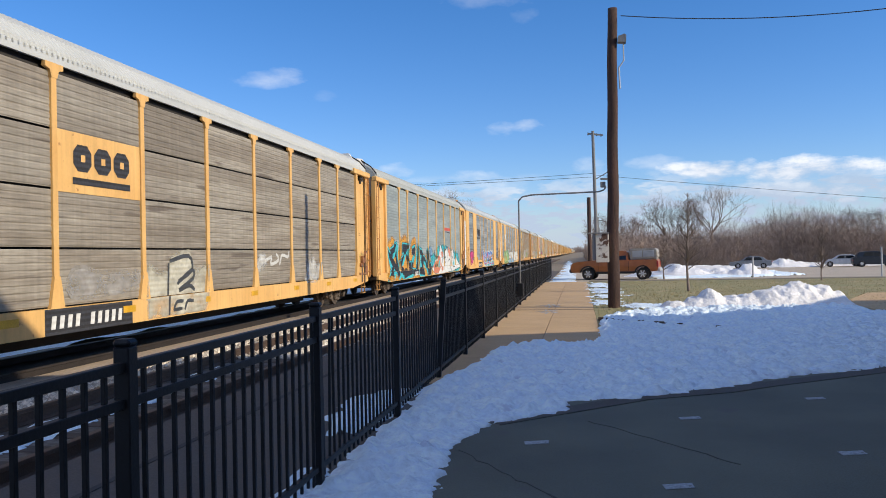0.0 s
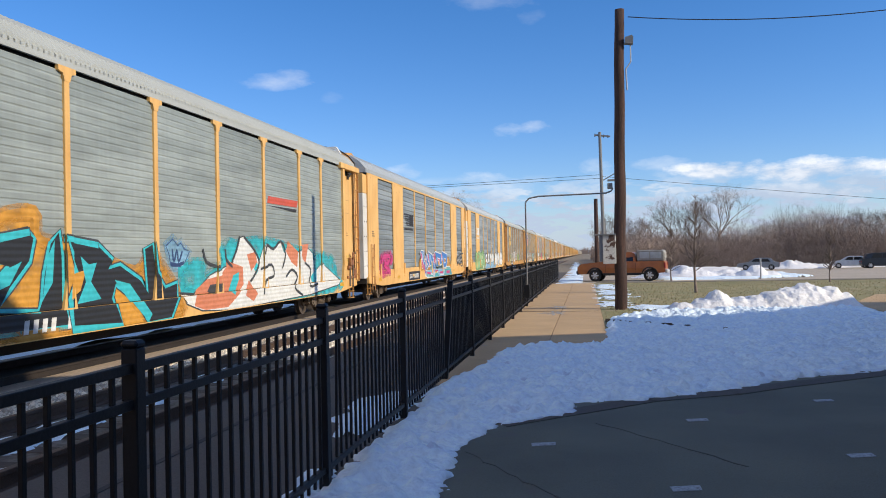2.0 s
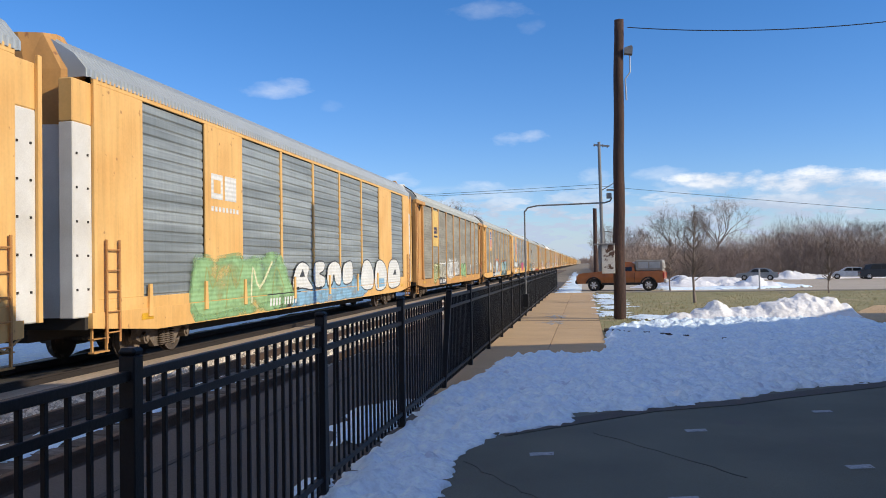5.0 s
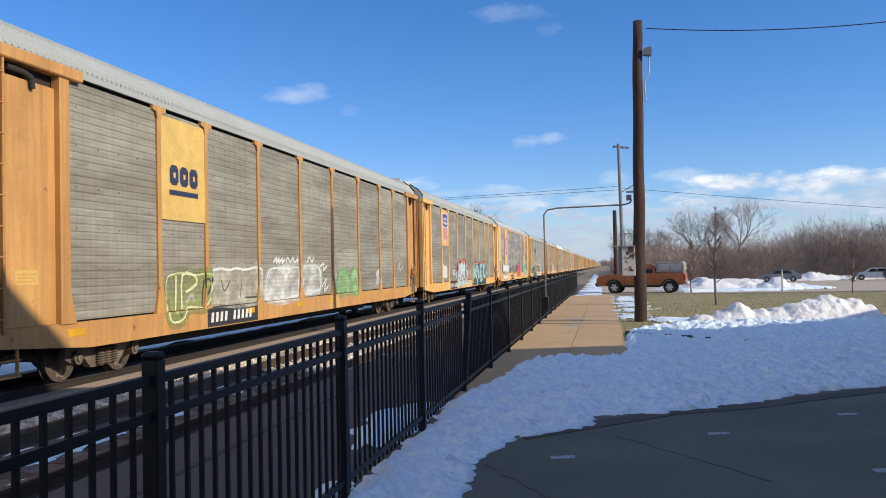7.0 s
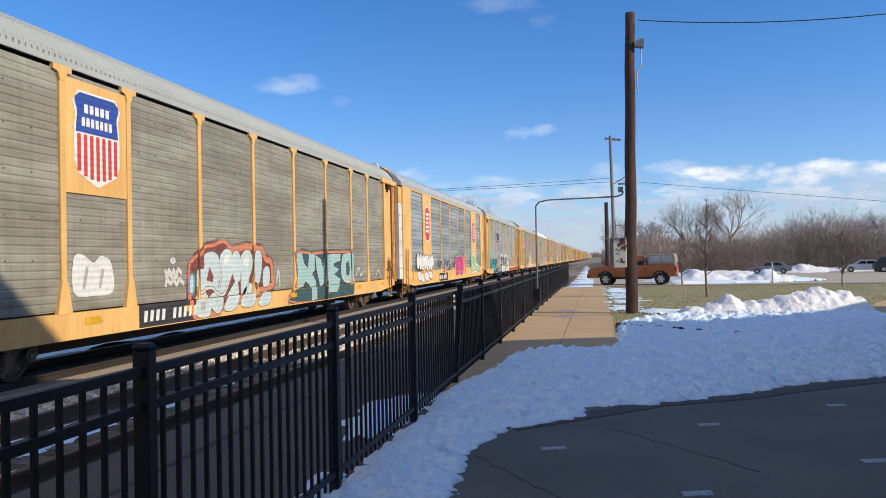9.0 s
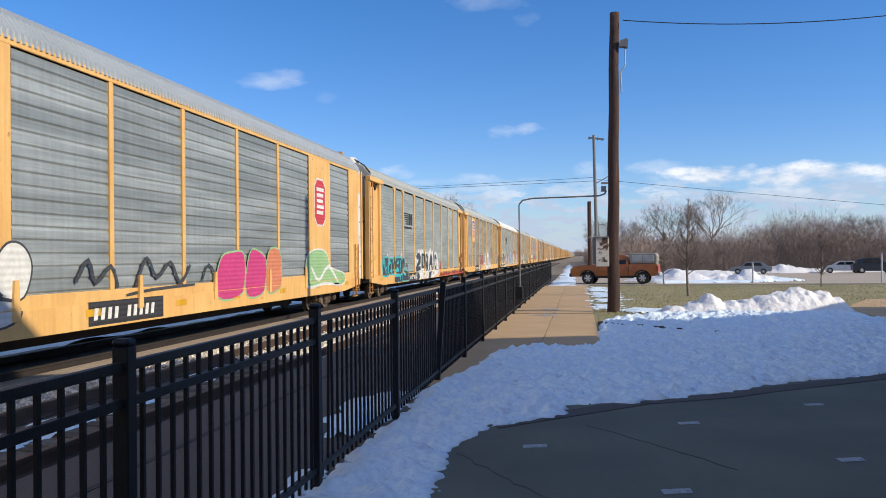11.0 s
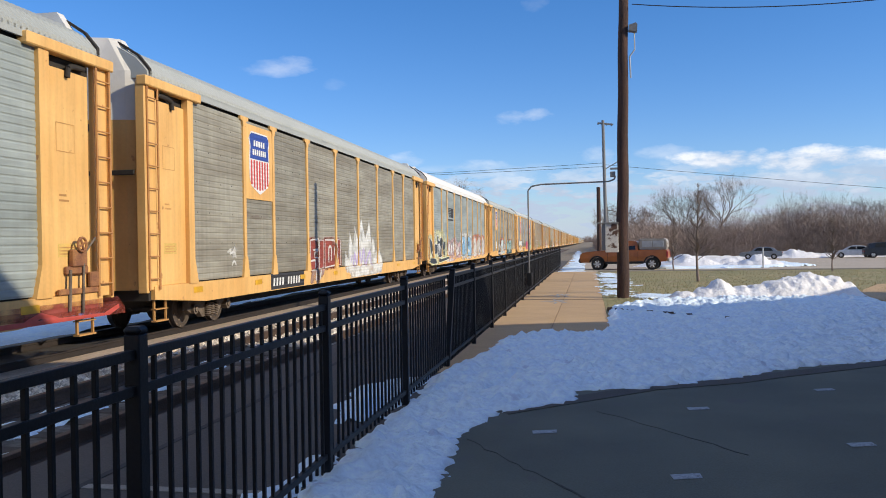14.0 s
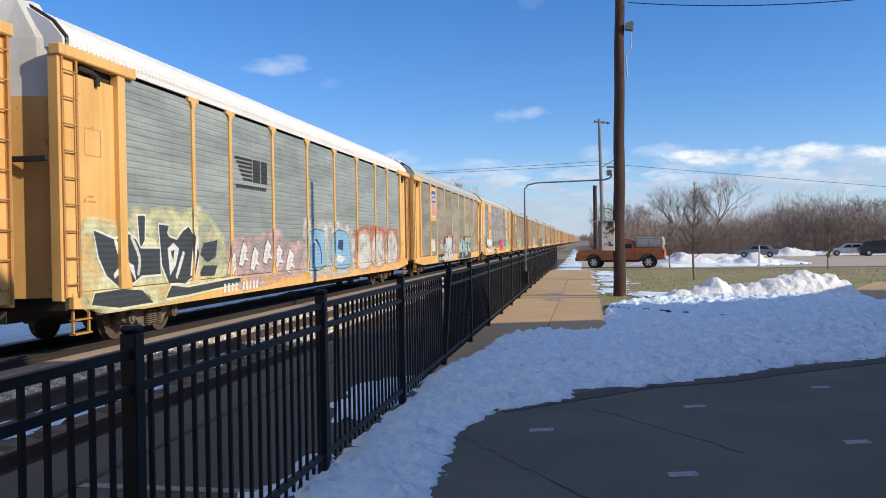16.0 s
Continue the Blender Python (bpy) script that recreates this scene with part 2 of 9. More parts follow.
M = dict(
    soil=material("soil", (0.28, 0.23, 0.17), 0.95, second=(0.19, 0.165, 0.12), scale=0.5, grain=0.3, grain_scale=9, bump=0.6),
    lawn=material("lawn", (0.29, 0.25, 0.12), 0.95, second=(0.22, 0.21, 0.09), scale=0.35, amount=0.7, grain=0.22, grain_scale=14, bump=0.4, spots=(0.36, 0.29, 0.17), spot_scale=1.1, spot_level=0.58),
    blade=material("blade", (0.32, 0.28, 0.13), 0.9, second=(0.40, 0.33, 0.18), scale=0.6, bump=0),
    asphalt=material("asphalt", (0.48, 0.405, 0.31), 0.9, second=(0.40, 0.34, 0.265), scale=0.25, grain=0.2, grain_scale=40, bump=0.4),
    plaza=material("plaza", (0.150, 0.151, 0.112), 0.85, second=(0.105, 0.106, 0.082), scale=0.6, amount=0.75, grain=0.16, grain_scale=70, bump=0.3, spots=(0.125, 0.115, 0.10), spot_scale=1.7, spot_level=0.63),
    slab=material("slab", (0.55, 0.375, 0.20), 0.85, second=(0.44, 0.30, 0.16), scale=1.1, grain=0.12, grain_scale=50, bump=0.25, random_tint=0.05),
    crack=material("crack", (0.085, 0.082, 0.066), 0.95, grain=0.4, bump=0),
    joint=material("joint", (0.07, 0.065, 0.06), 0.95, bump=0),
    kerb=material("kerb", (0.36, 0.33, 0.28), 0.85, scale=1.0, grain_scale=40),
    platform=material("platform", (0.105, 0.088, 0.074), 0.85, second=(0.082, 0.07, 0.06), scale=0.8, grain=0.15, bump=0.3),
    dash=material("dash", (0.40, 0.42, 0.44), 0.7, grain=0.3, grain_scale=40, spots=(0.2, 0.2, 0.2), spot_scale=20, spot_level=0.6),
    stone_dark=material("stone_dark", (0.17, 0.15, 0.125), 0.95, second=(0.10, 0.088, 0.075), scale=1.2, amount=0.7, grain=0.35, grain_scale=14, bump=1.0, bump_scale=20),
    dark_bed=material("dark_bed", (0.055, 0.048, 0.04), 0.95, second=(0.035, 0.03, 0.026), scale=1.2, grain=0.35, grain_scale=14, bump=1.0, bump_scale=20),
    stone=material("stone", (0.62, 0.56, 0.46), 0.9, second=(0.48, 0.42, 0.34), island=0.45, scale=0.9, amount=0.8, grain=0.25, grain_scale=14, bump=1.0, bump_scale=20),
    strip=material("strip", (0.50, 0.39, 0.285), 0.9, second=(0.43, 0.335, 0.245), scale=1.2, grain=0.18, grain_scale=30, bump=0.35, stretch=(1, 0.25, 1)),
    tie=material("tie", (0.09, 0.07, 0.055), 0.9, stretch=(0.3, 2, 2), grain=0.3),
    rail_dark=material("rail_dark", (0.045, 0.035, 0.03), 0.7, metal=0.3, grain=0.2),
    rail_steel=material("rail_steel", (0.13, 0.085, 0.06), 0.6, metal=0.5, grain=0.2),
    # blue of the open shade is tinted into the snow's own colour
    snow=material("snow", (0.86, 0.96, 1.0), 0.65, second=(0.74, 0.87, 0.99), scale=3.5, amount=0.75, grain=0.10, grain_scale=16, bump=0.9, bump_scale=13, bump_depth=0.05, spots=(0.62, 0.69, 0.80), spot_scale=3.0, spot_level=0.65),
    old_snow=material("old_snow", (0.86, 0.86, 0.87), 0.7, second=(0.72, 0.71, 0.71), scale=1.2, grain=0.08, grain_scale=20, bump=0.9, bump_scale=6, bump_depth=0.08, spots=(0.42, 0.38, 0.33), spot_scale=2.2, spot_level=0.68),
    fence=material("fence", (0.005, 0.0055, 0.008), 0.5, second=(0.009, 0.0095, 0.012), grain=0.2, bump=0.08, gloss=0.3),
    pole=material("pole", (0.085, 0.044, 0.032), 0.9, second=(0.038, 0.022, 0.017), scale=2.0, amount=0.7, grain=0.4, grain_scale=30, stretch=(6, 6, 0.5), bump=0.7),
    grey_pole=material("grey_pole", (0.22, 0.22, 0.22), 0.85, grain=0.25, stretch=(4, 4, 0.5)),
    zinc=material("zinc", (0.50, 0.51, 0.52), 0.5, metal=0.4, grain=0.12),
    cabinet=material("cabinet", (0.66, 0.63, 0.56), 0.7, second=(0.54, 0.50, 0.43), scale=3, spots=(0.10, 0.05, 0.03), spot_scale=5, spot_level=0.55),
    cable=material("cable", (0.02, 0.02, 0.022), 0.7, bump=0),
    yellow=material("yellow", (0.74, 0.46, 0.165), 0.6, second=(0.64, 0.36, 0.11), scale=0.7, amount=0.65, grain=0.035, grain_scale=18, bump=0.06, spots=(0.40, 0.20, 0.07), spot_scale=5.0, spot_level=0.68, streaks=0.10),
    orange=material("orange", (0.56, 0.31, 0.10), 0.65, second=(0.42, 0.21, 0.065), scale=0.6, amount=0.6, grain=0.05, grain_scale=16, bump=0.08, spots=(0.24, 0.10, 0.045), spot_scale=3.5, spot_level=0.68, streaks=0.18),
    bright_yellow=material("bright_yellow", (0.74, 0.50, 0.14), 0.6, bump=0.05),
    reflector=material("reflector", (0.72, 0.40, 0.02), 0.4, bump=0),
    # stretched bands paint the wavy sheets' soft shading along with stains
    panel_dirty=material("panel_dirty", (0.31, 0.28, 0.23), 0.7, metal=0.1, second=(0.22, 0.19, 0.15), scale=0.8, amount=0.8, grain=0.2, grain_scale=10, bump=0.15, stretch=(1, 0.2, 2.6), random_tint=0.10, drift=True, streaks=0.10, spots=(0.15, 0.125, 0.10), spot_scale=2.2, spot_level=0.62),
    panel_grey=material("panel_grey", (0.312, 0.35, 0.338), 0.55, metal=0.1, second=(0.232, 0.265, 0.256), scale=0.9, amount=0.8, grain=0.12, grain_scale=5, bump=0.1, stretch=(1, 0.30, 1.9), random_tint=0.06, drift=True, streaks=0.05),
    panel_silver=material("panel_silver", (0.325, 0.36, 0.368), 0.5, metal=0.2, second=(0.215, 0.243, 0.25), scale=0.8, amount=0.85, grain=0.12, grain_scale=6, bump=0.1, stretch=(1, 0.15, 2.8), random_tint=0.08, drift=True, streaks=0.10),
    panel_brown=material("panel_brown", (0.31, 0.298, 0.245), 0.65, metal=0.15, second=(0.225, 0.208, 0.165), scale=0.9, amount=0.8, grain=0.14, grain_scale=5, bump=0.12, stretch=(1, 0.30, 1.9), random_tint=0.08, drift=True, streaks=0.10, spots=(0.20, 0.17, 0.135), spot_scale=1.6, spot_level=0.66),
    roof_pale=material("roof_pale", (0.54, 0.55, 0.525), 0.6, metal=0.1, second=(0.46, 0.47, 0.45), scale=0.8, grain=0.1, bump=0.08),
    roof_steel=material("roof_steel", (0.50, 0.53, 0.53), 0.42, metal=0.4, second=(0.42, 0.45, 0.45), scale=0.8, grain=0.1, bump=0.08),
    roof_zinc=material("roof_zinc", (0.42, 0.44, 0.42), 0.6, metal=0.1, second=(0.36, 0.38, 0.36), scale=0.8, grain=0.1, bump=0.08, random_tint=0.05),
    roof_white=material("roof_white", (0.74, 0.74, 0.72), 0.55, second=(0.66, 0.66, 0.64), scale=0.8, grain=0.06, bump=0.08),
    door_white=material("door_white", (0.70, 0.70, 0.68), 0.6, second=(0.52, 0.5, 0.46), scale=1.0, amount=0.6, grain=0.08),
    under=material("under", (0.035, 0.03, 0.026), 0.9, grain=0.3),
    bogie=material("bogie", (0.17, 0.135, 0.105), 0.85, second=(0.09, 0.07, 0.055), scale=4, amount=0.7, grain=0.3),
    wheel=material("wheel", (0.12, 0.095, 0.08), 0.7, second=(0.07, 0.055, 0.045), scale=5, metal=0.3, grain=0.2, spots=(0.25, 0.2, 0.16), spot_scale=6, spot_level=0.6),
    ink=material("ink", (0.035, 0.035, 0.04), 0.7, grain=0.3, grain_scale=20, ribs=3.0),
    wall=material("wall", (0.30, 0.16, 0.11), 0.85, second=(0.24, 0.12, 0.085), scale=1.0),
    shingle=material("shingle", (0.10, 0.095, 0.09), 0.9, grain=0.3),
    bark=material("bark", (0.26, 0.205, 0.17), 0.95, second=(0.18, 0.14, 0.115), scale=2, grain=0.25),
    wood_far=material("wood_far", (0.37, 0.285, 0.235), 0.95, second=(0.27, 0.21, 0.175), scale=0.12, amount=0.7, grain=0.3, grain_scale=1.5, bump=0),
    alloy=material("alloy", (0.72, 0.72, 0.72), 0.4, metal=0.3, bump=0),
    rubber=material("rubber", (0.02, 0.02, 0.02), 0.8, bump=0),
    truck_paint=material("truck_paint", (0.40, 0.13, 0.03), 0.3, second=(0.28, 0.085, 0.02), grain=0.05, bump=0),
    shell_grey=material("shell_grey", (0.36, 0.335, 0.29), 0.45, bump=0.05),
    car_silver=material("car_silver", (0.32, 0.34, 0.36), 0.3, metal=0.4, bump=0),
    car_white=material("car_white", (0.72, 0.74, 0.76), 0.3, bump=0),
    car_dark=material("car_dark", (0.03, 0.035, 0.042), 0.3, bump=0),
    glass_dark=material("glass_dark", (0.02, 0.025, 0.03), 0.08, bump=0),
    lamp_red=material("lamp_red", (0.35, 0.02, 0.02), 0.3, bump=0),
    lamp_clear=material("lamp_clear", (0.6, 0.6, 0.58), 0.15, bump=0),
)


def paint(name, color, thin=0.0):
    """Spray paint that follows the ribbed sheet below it; thin: the share through which the sheet shows."""
    key = "p_%s_%d" % (name, round(thin * 100))
    if key not in M:
        m = material("paint_" + name, color, 0.6, grain=0.10, grain_scale=10, bump=0.2, ribs=1.0, rib_pitch=0.11, scale=1.2, amount=0.4, second=tuple(0.82 * c for c in color))
        if thin:
            nt = m.node_tree
            co = nt.nodes.new("ShaderNodeTexCoord")
            stretch = nt.nodes.new("ShaderNodeMapping")
            stretch.inputs["Scale"].default_value = (1, 1.6, 2.4)
            nt.links.new(co.outputs["Object"], stretch.inputs["Vector"])
            n = nt.nodes.new("ShaderNodeTexNoise")
            n.inputs["Scale"].default_value, n.inputs["Detail"].default_value, n.inputs["Roughness"].default_value = 1.1, 3.0, 0.5
            nt.links.new(stretch.outputs[0], n.inputs["Vector"])
            r = nt.nodes.new("ShaderNodeMapRange")
            mid = 0.30 + 0.36 * thin
            r.inputs["From Min"].default_value, r.inputs["From Max"].default_value = mid - 0.24, mid + 0.20
            nt.links.new(n.outputs["Fac"], r.inputs["Value"])
            nt.links.new(r.outputs["Result"], nt.nodes["Principled BSDF"].inputs["Alpha"])
        M[key] = m
    return M[key]


# ---------------- mesh tools ----------------


def box(bm, x0, x1, y0, y1, z0, z1, bevel=0.0):
    r = bmesh.ops.create_cube(bm, size=1.0, matrix=Matrix.Translation(((x0 + x1) / 2, (y0 + y1) / 2, (z0 + z1) / 2)) @ Matrix.Diagonal((x1 - x0, y1 - y0, z1 - z0, 1)))
    if bevel:
        edges = list({e for v in r["verts"] for e in v.link_edges})
        bmesh.ops.bevel(bm, geom=edges, offset=bevel, segments=1, affect="EDGES")
    return bm


def tube(bm, a, b, r0, r1=None, n=8):
    """A tapered rod from a to b."""
    a, b = Vector(a), Vector(b)
    d = b - a
    m = Matrix.Translation((a + b) / 2) @ d.to_track_quat("Z", "Y").to_matrix().to_4x4()
    bmesh.ops.create_cone(bm, cap_ends=True, segments=n, radius1=r0, radius2=r0 if r1 is None else r1, depth=d.length, matrix=m)
    return bm


def lathe(bm, profile, place, n):
    """A profile of (radius, height) turned about an axis; place gives each corner's position."""
    rings = []
    for r, h in profile:
        rings.append([bm.verts.new(place(r, h, math.cos(2 * math.pi * k / n), math.sin(2 * math.pi * k / n))) for k in range(n if r > 0 else 1)])
    for a, b in zip(rings, rings[1:]):
        for k in range(n):
            j = (k + 1) % n
            if len(a) == 1:
                bm.faces.new((a[0], b[k], b[j]))
            elif len(b) == 1:
                bm.faces.new((a[k], a[j], b[0]))
            else:
                bm.faces.new((a[k], a[j], b[j], b[k]))
    bmesh.ops.recalc_face_normals(bm, faces=bm.faces[:])


def prism(bm, outline, axis, lo, hi):
    """An outline of 2D points pushed along an axis: axis 0 takes (y, z), axis 1 (x, z), axis 2 (x, y)."""
    def at(p, w):
        return {0: (w, p[0], p[1]), 1: (p[0], w, p[1]), 2: (p[0], p[1], w)}[axis]
    a = [bm.verts.new(at(p, lo)) for p in outline]
    b = [bm.verts.new(at(p, hi)) for p in outline]
    n = len(outline)
    for i in range(n):
        bm.faces.new((a[i], a[(i + 1) % n], b[(i + 1) % n], b[i]))
    bm.faces.new(a)
    bm.faces.new(b[::-1])
    bmesh.ops.recalc_face_normals(bm, faces=bm.faces[:])
    return bm


def mesh_of(bm, name, mat, smooth=False):
    me = bpy.data.meshes.new(name)
    bm.to_mesh(me)
    bm.free()
    me.materials.append(mat)
    if smooth:
        for p in me.polygons:
            p.use_smooth = True
    return me


def part(name, bm, mat, parent=None, label="", smooth=False, at=None):
    ob = new(name, mesh_of(bm, name, mat, smooth) if isinstance(bm, bmesh.types.BMesh) else bm)
    if parent is not None:
        ob.parent = parent
    if at is not None:
        ob.matrix_basis = at
    if label:
        ob["label"] = label
    return ob


def raw(name, verts, faces, mat, parent=None, label="", smooth=False):
    me = bpy.data.meshes.new(name)
    me.from_pydata([tuple(map(float, v)) for v in verts], [], [tuple(map(int, f)) for f in faces])
    me.materials.append(mat)
    if smooth:
        me.polygons.foreach_set("use_smooth", [True] * len(me.polygons))
    ob = new(name, me)
    if parent is not None:
        ob.parent = parent
    if label:
        ob["label"] = label
    return ob


def empty(name, m=None):
    ob = new(name)
    ob.empty_display_size = 0.2
    if m is not None:
        ob.matrix_basis = m
    return ob


def inside(px, py, poly):
    """Signed distance to a polygon, positive inside, for arrays of points."""
    best = np.full(px.shape, 1e9)
    odd = np.zeros(px.shape, bool)
    n = len(poly)
    for i in range(n):
        (ax, ay), (bx, by) = poly[i], poly[(i + 1) % n]
        ex, ey = bx - ax, by - ay
        u = np.clip(((px - ax) * ex + (py - ay) * ey) / (ex * ex + ey * ey + 1e-12), 0, 1)
        best = np.minimum(best, np.hypot(px - ax - u * ex, py - ay - u * ey))
        cross = (ay > py) != (by > py)
        with np.errstate(divide="ignore", invalid="ignore"):
            odd ^= cross & (px < (bx - ax) * (py - ay) / (by - ay + 1e-12) + ax)
    return np.where(odd, best, -best)


def wobble(px, py, size, seed=0.0, octaves=3):
    """Smooth noise between about -1 and 1 for arrays of points."""
    out = np.empty(px.shape)
    flat = out.ravel()
    for i, (a, b) in enumerate(zip(px.ravel(), py.ravel())):
        flat[i] = noise.fractal(Vector((a / size + seed, b / size - seed, seed)), 1.0, 2.0, octaves)
    return out


def sheet(name, poly, cell, height, mat, base=0.0, rough_edge=0.12, edge_size=0.5, seed=0.0, lump=0.03, lump_size=0.4, fall=0.25, parent=None, spread=False):
    """A lying sheet of snow over a polygon: ragged edge, thickness that falls off to it, uneven top."""
    xs = np.arange(min(p[0] for p in poly) - 0.3, max(p[0] for p in poly) + 0.3, cell)
    ys = [min(p[1] for p in poly) - 0.3]
    while ys[-1] < max(p[1] for p in poly) + 0.3:
        ys.append(ys[-1] + cell * (max(1.0, min(3.0, ys[-1] / 7)) if spread else 1.0))
    ys = np.array(ys)
    gx, gy = np.meshgrid(xs, ys)
    d = inside(gx, gy, poly)
    near = d > -0.6
    e = np.zeros(gx.shape)
    e[near] = wobble(gx[near], gy[near], edge_size, seed, 4)
    d = d + rough_edge * e
    l = np.zeros(gx.shape)
    l[near] = wobble(gx[near], gy[near], lump_size, seed + 7, 4)
    if spread:
        # trodden hollows
        hollow = wobble(gx[near] * 1.3, gy[near], 0.33, seed + 21, 2)
        l[near] -= 0.5 * np.clip((hollow - 0.18) * 4, 0, 1)
    t = np.clip(d / fall, 0, 1)
    z = np.maximum(base + height * np.sqrt(t) + lump * l * t, base + 0.010)
    z = np.where(d <= 0, base - 0.014, z)
    keep = d > -cell * (2.2 if spread else 1.2)
    # the rim slides onto the snow's own outline
    dy_, dx_ = np.gradient(d, ys, xs)
    g2_ = np.maximum(dx_ ** 2 + dy_ ** 2, 0.15)
    rim = d <= 0
    gx = gx + np.where(rim, np.clip(-d * dx_ / g2_, -1.3 * cell, 1.3 * cell), 0)
    gy = gy + np.where(rim, np.clip(-d * dy_ / g2_, -1.3 * cell, 1.3 * cell), 0)
    index = -np.ones(gx.shape, int)
    index[keep] = np.arange(keep.sum())
    verts = np.stack([gx[keep], gy[keep], z[keep]], 1)
    q = np.stack([index[:-1, :-1], index[:-1, 1:], index[1:, 1:], index[1:, :-1]], -1).reshape(-1, 4)
    q = q[(q >= 0).all(1)]
    return raw(name, verts, q, mat, parent, smooth=True)

# ---------------- ground ----------------
RAIL_Z = -0.25          # top of the rails under the train
TRACK_X = -10.2         # middle of that track
SIDING_X = -5.25        # middle of the near track


def ground_z(x):
    return float(np.interp(x, [-60, -14, -12.2, -8.9, -7.2, -6.9, -4.25, -4.1, 40], [-0.55, -0.5, -0.45, -0.45, -0.40, -0.24, -0.22, -0.06, -0.06]))


def lift(x, y):
    """The lot falls away a little towards the wood."""
    return float(np.interp(y, [50, 100, 300], [0, -0.75, -0.75]) * np.interp(x, [3, 6], [0, 1]))


gx = [-1500, -300, -60, -14, -12.2, -8.9, -7.2, -6.9, -6.0, -5.0, -4.25, -4.1, -1, 3, 6, 12, 40, 120, 400, 1500]
gy = [-300, -60, -20, -5, 0, 5, 10, 20, 30, 45, 50, 100, 150, 300, 800, 2200]
vs = [(x, y, ground_z(x) + lift(x, y)) for y in gy for x in gx]
fs = [(j * len(gx) + i, j * len(gx) + i + 1, (j + 1) * len(gx) + i + 1, (j + 1) * len(gx) + i) for j in range(len(gy) - 1) for i in range(len(gx) - 1)]
tagged(raw("ground", vs, fs, M["soil"]), "flat bare brown winter soil reaching to the skyline", "ground", kind="structure")

# lawn beside the path, and the parking lot behind it
bm = bmesh.new()
prism(bm, [(0.385, 15.0), (30, 15.0), (30, 24.9), (7.9, 24.9), (9.5, 29.6), (60, 29.6), (60, 43.6), (0.385, 43.6)], 2, -0.05, -0.012)
tagged(part("lawn", bm, M["lawn"]), "short dull green and straw coloured winter lawn", "lawn", kind="structure")
rx_, ry_ = [-1.6, 1, 3, 6, 12, 40, 110], [43.9, 47, 50, 70, 85, 100, 108]
rv = [(x, y, -0.02 + lift(x, y)) for y in ry_ for x in rx_]
rf = [(j * 7 + i, j * 7 + i + 1, (j + 1) * 7 + i + 1, (j + 1) * 7 + i) for j in range(6) for i in range(6) if not (i < 2 and j > 3)]
tagged(raw("road", rv, rf, M["asphalt"]), "sunlit tan grey parking lot asphalt with scattered snow", "parking lot", kind="structure")
bm = bmesh.new()
prism(bm, [(7.35, 24.6), (7.25, 22.0), (7.6, 20.2), (9.5, 18.0), (60, 18.0), (60, 29.5), (9.6, 29.5)], 2, -0.05, 0.01)
tagged(part("pavement", bm, M["slab"]), "pale tan concrete drive crossing the lawn", "drive", kind="structure")
bm = bmesh.new()
box(bm, 0.5, 60, 43.6, 43.75, -0.06, 0.06, 0.02)
tagged(part("kerb", bm, M["kerb"]), "low concrete kerb along the lawn edge", "kerb", kind="structure")

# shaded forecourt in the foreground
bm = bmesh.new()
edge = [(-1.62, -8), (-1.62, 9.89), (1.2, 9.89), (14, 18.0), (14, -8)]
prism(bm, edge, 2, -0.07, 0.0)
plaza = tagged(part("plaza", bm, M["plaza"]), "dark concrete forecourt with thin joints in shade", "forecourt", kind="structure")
bm = bmesh.new()
EDGE = [(-0.75, 7.5), (-0.53, 7.72), (0.11, 8.32), (0.71, 8.89), (1.66, 9.39), (2.25, 9.87), (2.7, 10.18), (3.75, 10.93), (6.5, 13.0)]


def line_strip(bm, pts, half, z0, z1):
    for (ax, ay), (bx, by) in zip(pts, pts[1:]):
        d = Vector((bx - ax, by - ay, 0)).normalized()
        n = Vector((-d.y, d.x, 0)) * half
        a, b = Vector((ax, ay, 0)) - d * 0.004, Vector((bx, by, 0)) + d * 0.004
        prism(bm, [(a - n)[:2], (b - n)[:2], (b + n)[:2], (a + n)[:2]], 2, z0, z1)


line_strip(bm, EDGE, 0.006, -0.01, 0.006)
part("joint", bm, M["crack"], plaza)
# hairline crack that wanders over the concrete
crack_rng = random.Random(5)
bm = bmesh.new()
pts = []
for s in range(22):
    u_ = s / 21
    pts.append((-1.0 + 1.45 * u_ + 0.02 * crack_rng.uniform(-1, 1), 6.5 - 2.1 * u_ + 0.03 * crack_rng.uniform(-1, 1)))
for i_, (a_, b_) in enumerate(zip(pts, pts[1:])):
    line_strip(bm, [a_, b_], 0.0015 + 0.007 * (10 < i_ < 17) + 0.002 * crack_rng.random(), 0.0, 0.004)
part("crack", bm, M["crack"], plaza, "thin dark crack")
bm = bmesh.new()
pts = [(0.05 + 1.1 * s / 15 + 0.02 * crack_rng.uniform(-1, 1), 7.75 - 1.5 * s / 15 + 0.02 * crack_rng.uniform(-1, 1)) for s in range(16)]
for i_, (a_, b_) in enumerate(zip(pts, pts[1:])):
    line_strip(bm, [a_, b_], 0.0012 + 0.005 * (9 < i_), 0.0, 0.004)
part("crack", bm, M["crack"], plaza, "thin dark crack")
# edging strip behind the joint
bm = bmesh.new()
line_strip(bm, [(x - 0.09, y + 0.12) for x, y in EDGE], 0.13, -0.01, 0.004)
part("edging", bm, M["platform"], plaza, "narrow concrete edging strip")


